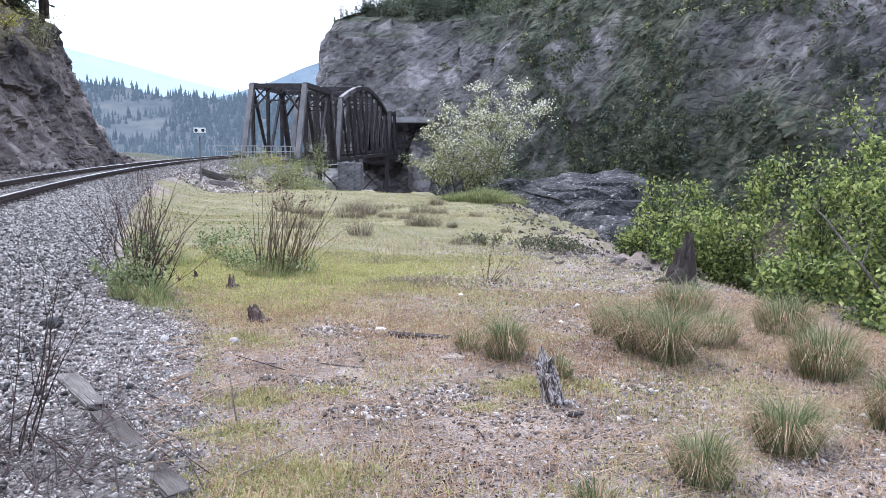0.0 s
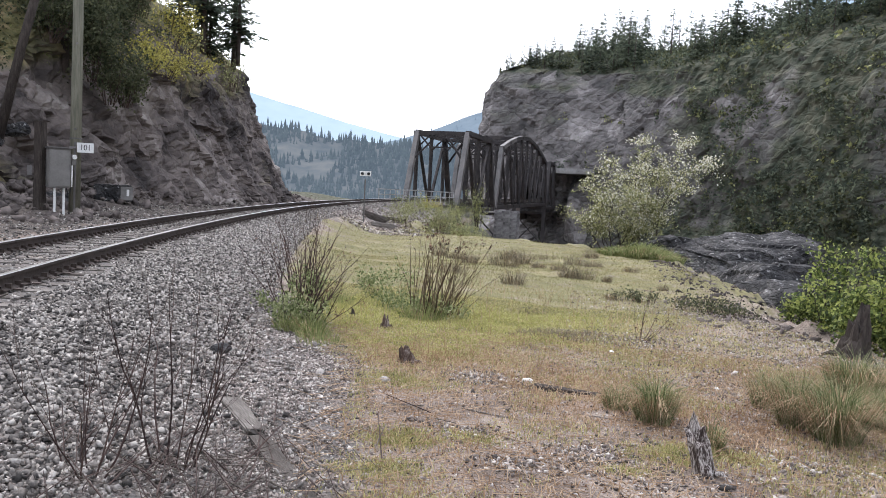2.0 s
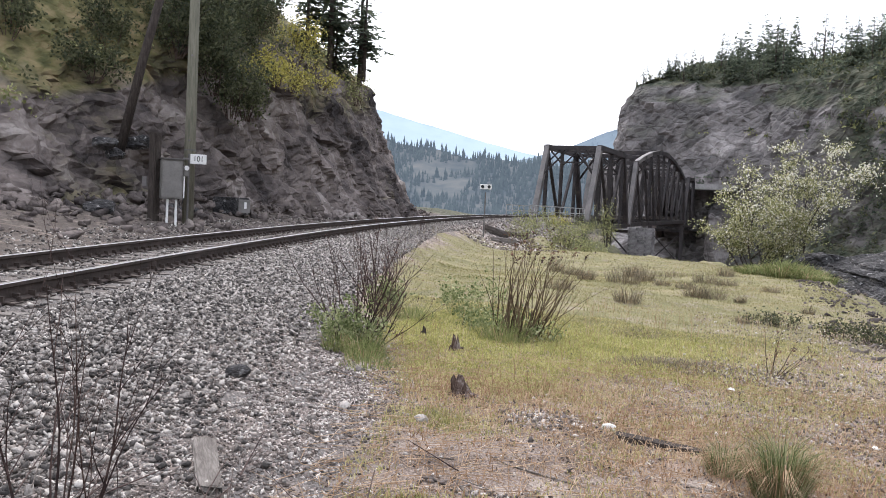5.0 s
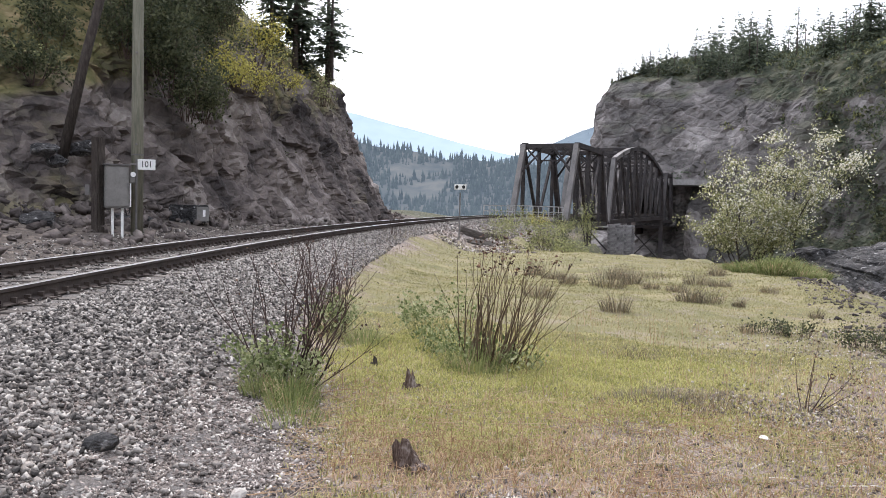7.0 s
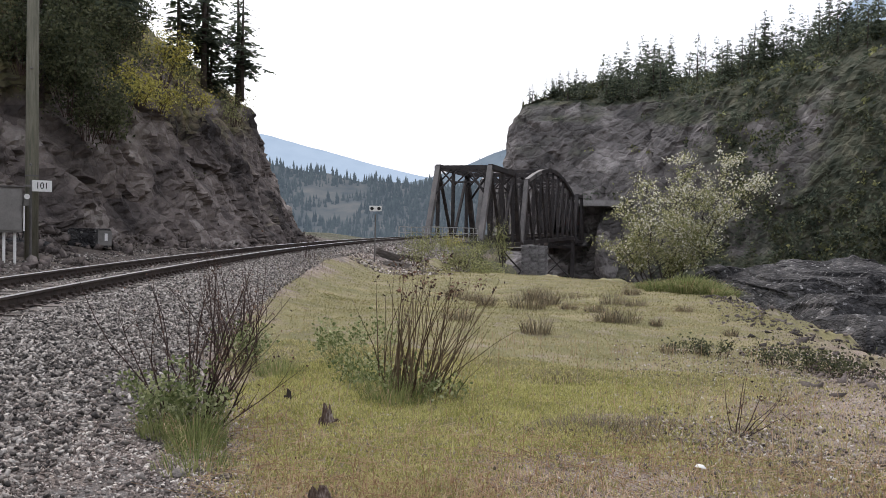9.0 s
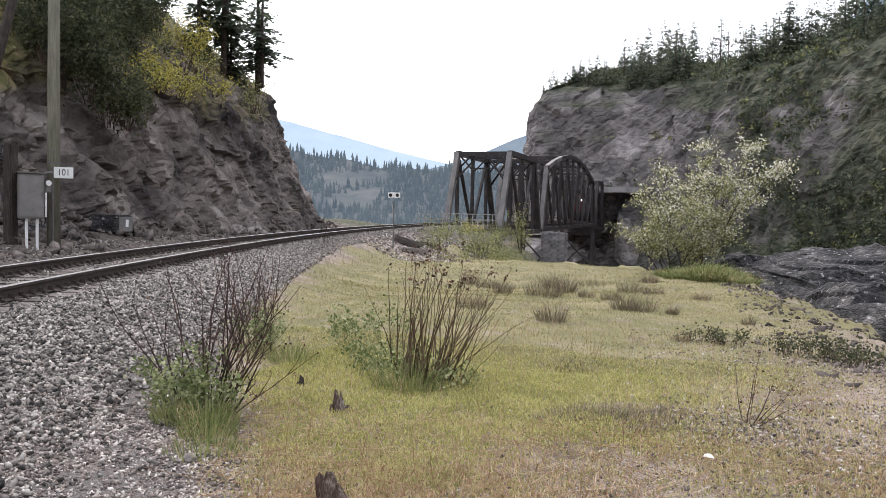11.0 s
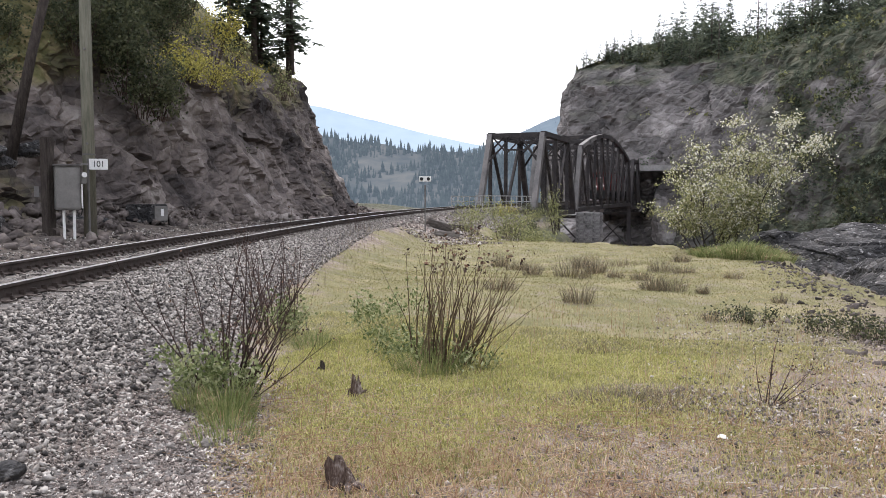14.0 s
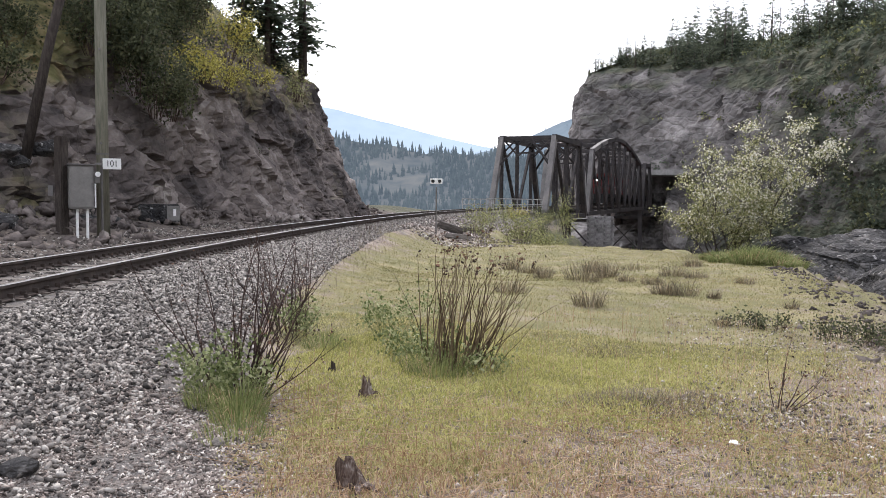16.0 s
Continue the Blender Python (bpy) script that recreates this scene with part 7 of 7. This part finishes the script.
BLOCK_V = np.array([(x, y, z) for x in (-1, 1) for y in (-1, 1) for z in (-1, 1)], float) * 0.72
BLOCK_F = np.array([(0, 1, 3), (0, 3, 2), (4, 6, 7), (4, 7, 5), (0, 4, 5), (0, 5, 1), (2, 3, 7), (2, 7, 6), (0, 2, 6), (0, 6, 4), (1, 5, 7), (1, 7, 3)])
OCT_V = np.array([(1, 0, 0), (-1, 0, 0), (0, 1, 0), (0, -1, 0), (0, 0, 1), (0, 0, -1)], float)
OCT_F = np.array([(0, 2, 4), (2, 1, 4), (1, 3, 4), (3, 0, 4), (2, 0, 5), (1, 2, 5), (3, 1, 5), (0, 3, 5)])


def stones(rng, x, y, z, size, V, F):
    """Angular stones, each of its own proportions and turn."""
    n, m = len(x), len(V)
    sc = np.stack([rng.uniform(0.8, 1.4, n), rng.uniform(0.6, 1.0, n), rng.uniform(0.35, 0.7, n)], 1)[:, None] * size[:, None, None]
    v = (V[None] + rng.uniform(-0.42, 0.42, (n, m, 3))) * sc
    tilt, spin = rng.normal(0, 0.32, (n, 2)), rng.uniform(0, np.pi, n)
    q = np.stack([np.cos(spin), tilt[:, 0], tilt[:, 1], np.sin(spin)], 1)
    q /= np.linalg.norm(q, axis=1)[:, None]
    w, a, b, c = q.T
    rot = np.stack([1 - 2 * (b * b + c * c), 2 * (a * b - w * c), 2 * (a * c + w * b), 2 * (a * b + w * c), 1 - 2 * (a * a + c * c), 2 * (b * c - w * a), 2 * (a * c - w * b), 2 * (b * c + w * a), 1 - 2 * (a * a + b * b)], 1).reshape(n, 3, 3)
    v = np.einsum("nij,nmj->nmi", rot, v) + np.stack([x, y, z], 1)[:, None]
    f = F[None] + (np.arange(n) * m)[:, None, None]
    return v.reshape(-1, 3), f.reshape(-1, 3)


def build_stones():
    rng = np.random.default_rng(99)
    # ballast beside and between the rails: s, lat ranges, density and size
    sets = []
    for n, s0, s1, l0, l1, r, tmpl in ((46000, -6, 6, 1.2, 4.0, 0.0225, 0), (30000, 6, 16, 1.2, 3.8, 0.026, 0), (14000, 16, 38, 1.2, 4.0, 0.034, 1), (9000, 38, 80, 1.2, 3.8, 0.05, 1), (7000, -6, 25, -1.25, 1.25, 0.034, 1), (3500, 25, 60, -1.25, 1.25, 0.042, 1), (9000, 0, 40, -4.5, -1.3, 0.04, 1)):
        s, lat = rng.uniform(s0, s1, n), rng.uniform(l0, l1, n)
        th = TH0 + s / R0
        x = CEN[0] - (R0 - lat) * np.cos(th)
        y = CEN[1] + (R0 - lat) * np.sin(th)
        keep = (x < path_edge(y) + 0.1) & (rng.uniform(0, 1, n) < smooth(3.6, 2.35, lat) + 0.05)
        x, y, s = x[keep], y[keep], s[keep]
        k = len(x)
        sets.append((stones(rng, x, y, ground_at(x, y) + rng.uniform(-0.012, 0.02, k), r * rng.uniform(0.5, 1.25, k), *((BLOCK_V, BLOCK_F) if tmpl == 0 else (OCT_V, OCT_F)))))
    stuff("ballast", "crushed grey track ballast of mixed stones", "gravel", both(*sets), M_STONE)
    sets = []
    for n, x0, x1, y0, y1, r in ((90000, -4.2, -0.3, 1.8, 8.5, 0.0125), (30000, -7.5, -1.8, 7.5, 17, 0.019), (8000, -12, -6, 15, 32, 0.03)):
        x, y = scatter(rng, n, x0, x1, y0, y1)
        s, lat, patch, off, e = zone(x, y)
        keep = (off < rng.normal(0.02, 0.14, n)) & (lat > 2.4)
        x, y = x[keep], y[keep]
        k = len(x)
        sets.append(stones(rng, x, y, ground_at(x, y) + rng.uniform(-0.005, 0.006, k), r * rng.uniform(0.45, 1.5, k), OCT_V, OCT_F))
    stuff("path_gravel", "fine trodden grey-brown gravel", "gravel", both(*sets), M_PEBBLE)
    sets = []
    for n, x0, x1, y0, y1, r in ((40000, -2.2, 4.2, 2.0, 9.5, 0.0125), (12000, -0.5, 3.8, 8.5, 16, 0.015), (900, -2.0, 3.8, 2.3, 9.0, 0.026)):
        x, y = scatter(rng, n, x0, x1, y0, y1)
        s, lat, patch, off, e = zone(x, y)
        keep = (off > 0) & (e > -1.5) & ((patch < 0.25) | (rng.uniform(0, 1, n) < 0.3)) & (rng.uniform(0, 1, n) < 0.22 + 0.78 * smooth(0.2, 2.4, x + rng.normal(0, 0.6, n)))
        x, y = x[keep], y[keep]
        k = len(x)
        sets.append(stones(rng, x, y, ground_at(x, y) + rng.uniform(0.0, 0.007, k), r * rng.uniform(0.4, 1.5, k), OCT_V, OCT_F))
    for cx, cy, rad, n in ((-0.75, 6.72, 0.28, 420), (0.3, 5.0, 0.3, 300), (-0.15, 4.55, 0.22, 200), (1.7, 5.2, 0.35, 260), (0.55, 9.6, 0.7, 600), (1.2, 9.0, 0.7, 500)):
        x, y = rng.normal(cx, rad * 0.55, n), rng.normal(cy, rad * 0.45, n)
        sets.append(stones(rng, x, y, ground_at(x, y) + rng.uniform(0.0, 0.015, n), 0.016 * rng.uniform(0.5, 1.6, n), OCT_V, OCT_F))
    for cx, cy, rad, n in ((0.35, 4.75, 0.5, 260), (0.75, 4.5, 0.4, 160), (1.6, 7.4, 0.6, 500), (-0.6, 5.2, 0.3, 160)):
        x, y = rng.normal(cx, rad * 0.55, n), rng.normal(cy, rad * 0.35, n)
        sets.append(stones(rng, x, y, ground_at(x, y) + rng.uniform(0.0, 0.012, n), 0.012 * rng.uniform(0.5, 1.9, n), OCT_V, OCT_F))
    stuff("scattered_gravel", "scattered pale stones on bare dirt", "gravel", both(*sets), M_PEBBLE)


build_stones()


def build_debris():
    """Fallen rubble along the foot of the rock cut and coarse stone on the bank before the bridge."""
    rng = np.random.default_rng(123)
    t, p, nrm = sample(LEFT_TOE, 0.3)
    i = rng.integers(0, len(t), 5200)
    off = np.abs(rng.normal(0, 0.9, len(i))) - 0.3
    x, y = (p[i] - nrm[i] * off[:, None]).T
    j = rng.integers(0, len(t), 15000)
    wide = rng.uniform(-0.3, 4.6, len(j)) ** 1.0
    q = p[j] - nrm[j] * wide[:, None]
    pick = (q[:, 1] > 6) & (q[:, 1] < 25) & (rng.uniform(0, 1, len(j)) < 1 - wide / 6)
    x, y, off = np.r_[x, q[pick, 0]], np.r_[y, q[pick, 1]], np.r_[off, wide[pick]]
    keep = (y > 6) & (y < 62) & (to_track(x, y)[1] < -2.6)
    x, y, off = x[keep], y[keep], off[keep]
    size = 0.025 + 0.2 * rng.uniform(0, 1, len(x)) ** 4
    stuff("rock_debris", "fallen brown rubble along the foot of the rock cut", "rubble", stones(rng, x, y, ground_at(x, y) + size * 0.2 + np.clip(0.5 - off, 0, 1) * 0.5, size, BLOCK_V, BLOCK_F), M_ROCK_L)
    x, y = scatter(rng, 15000, -15, -5.5, 34, 62)
    s, lat, patch, off, e = zone(x, y)
    keep = (lat > 2.0) & (lat < 6.2 + patch * 2) & (e > -2.5)
    x, y = x[keep], y[keep]
    k = len(x)
    sets = [stones(rng, x, y, ground_at(x, y) + 0.01, 0.02 + 0.1 * rng.uniform(0, 1, k) ** 3, OCT_V, OCT_F)]
    x, y = scatter(rng, 9000, 1.2, 6.5, 11, 31)
    e = plateau(x, y)
    keep = (e < rng.uniform(0.2, 1.6, len(x))) & (e > -2.6)
    x, y = x[keep], y[keep]
    k = len(x)
    stuff("bank_rubble", "small brown rubble on the crumbling bank edge", "rubble", stones(rng, x, y, ground_at(x, y) + 0.005, 0.012 + 0.07 * rng.uniform(0, 1, k) ** 5, OCT_V, OCT_F), M_ROCK_L)
    stuff("bank_stones", "pinkish grey coarse stones along the bank edge", "gravel", both(*sets), M_PEBBLE)


build_debris()


motions()
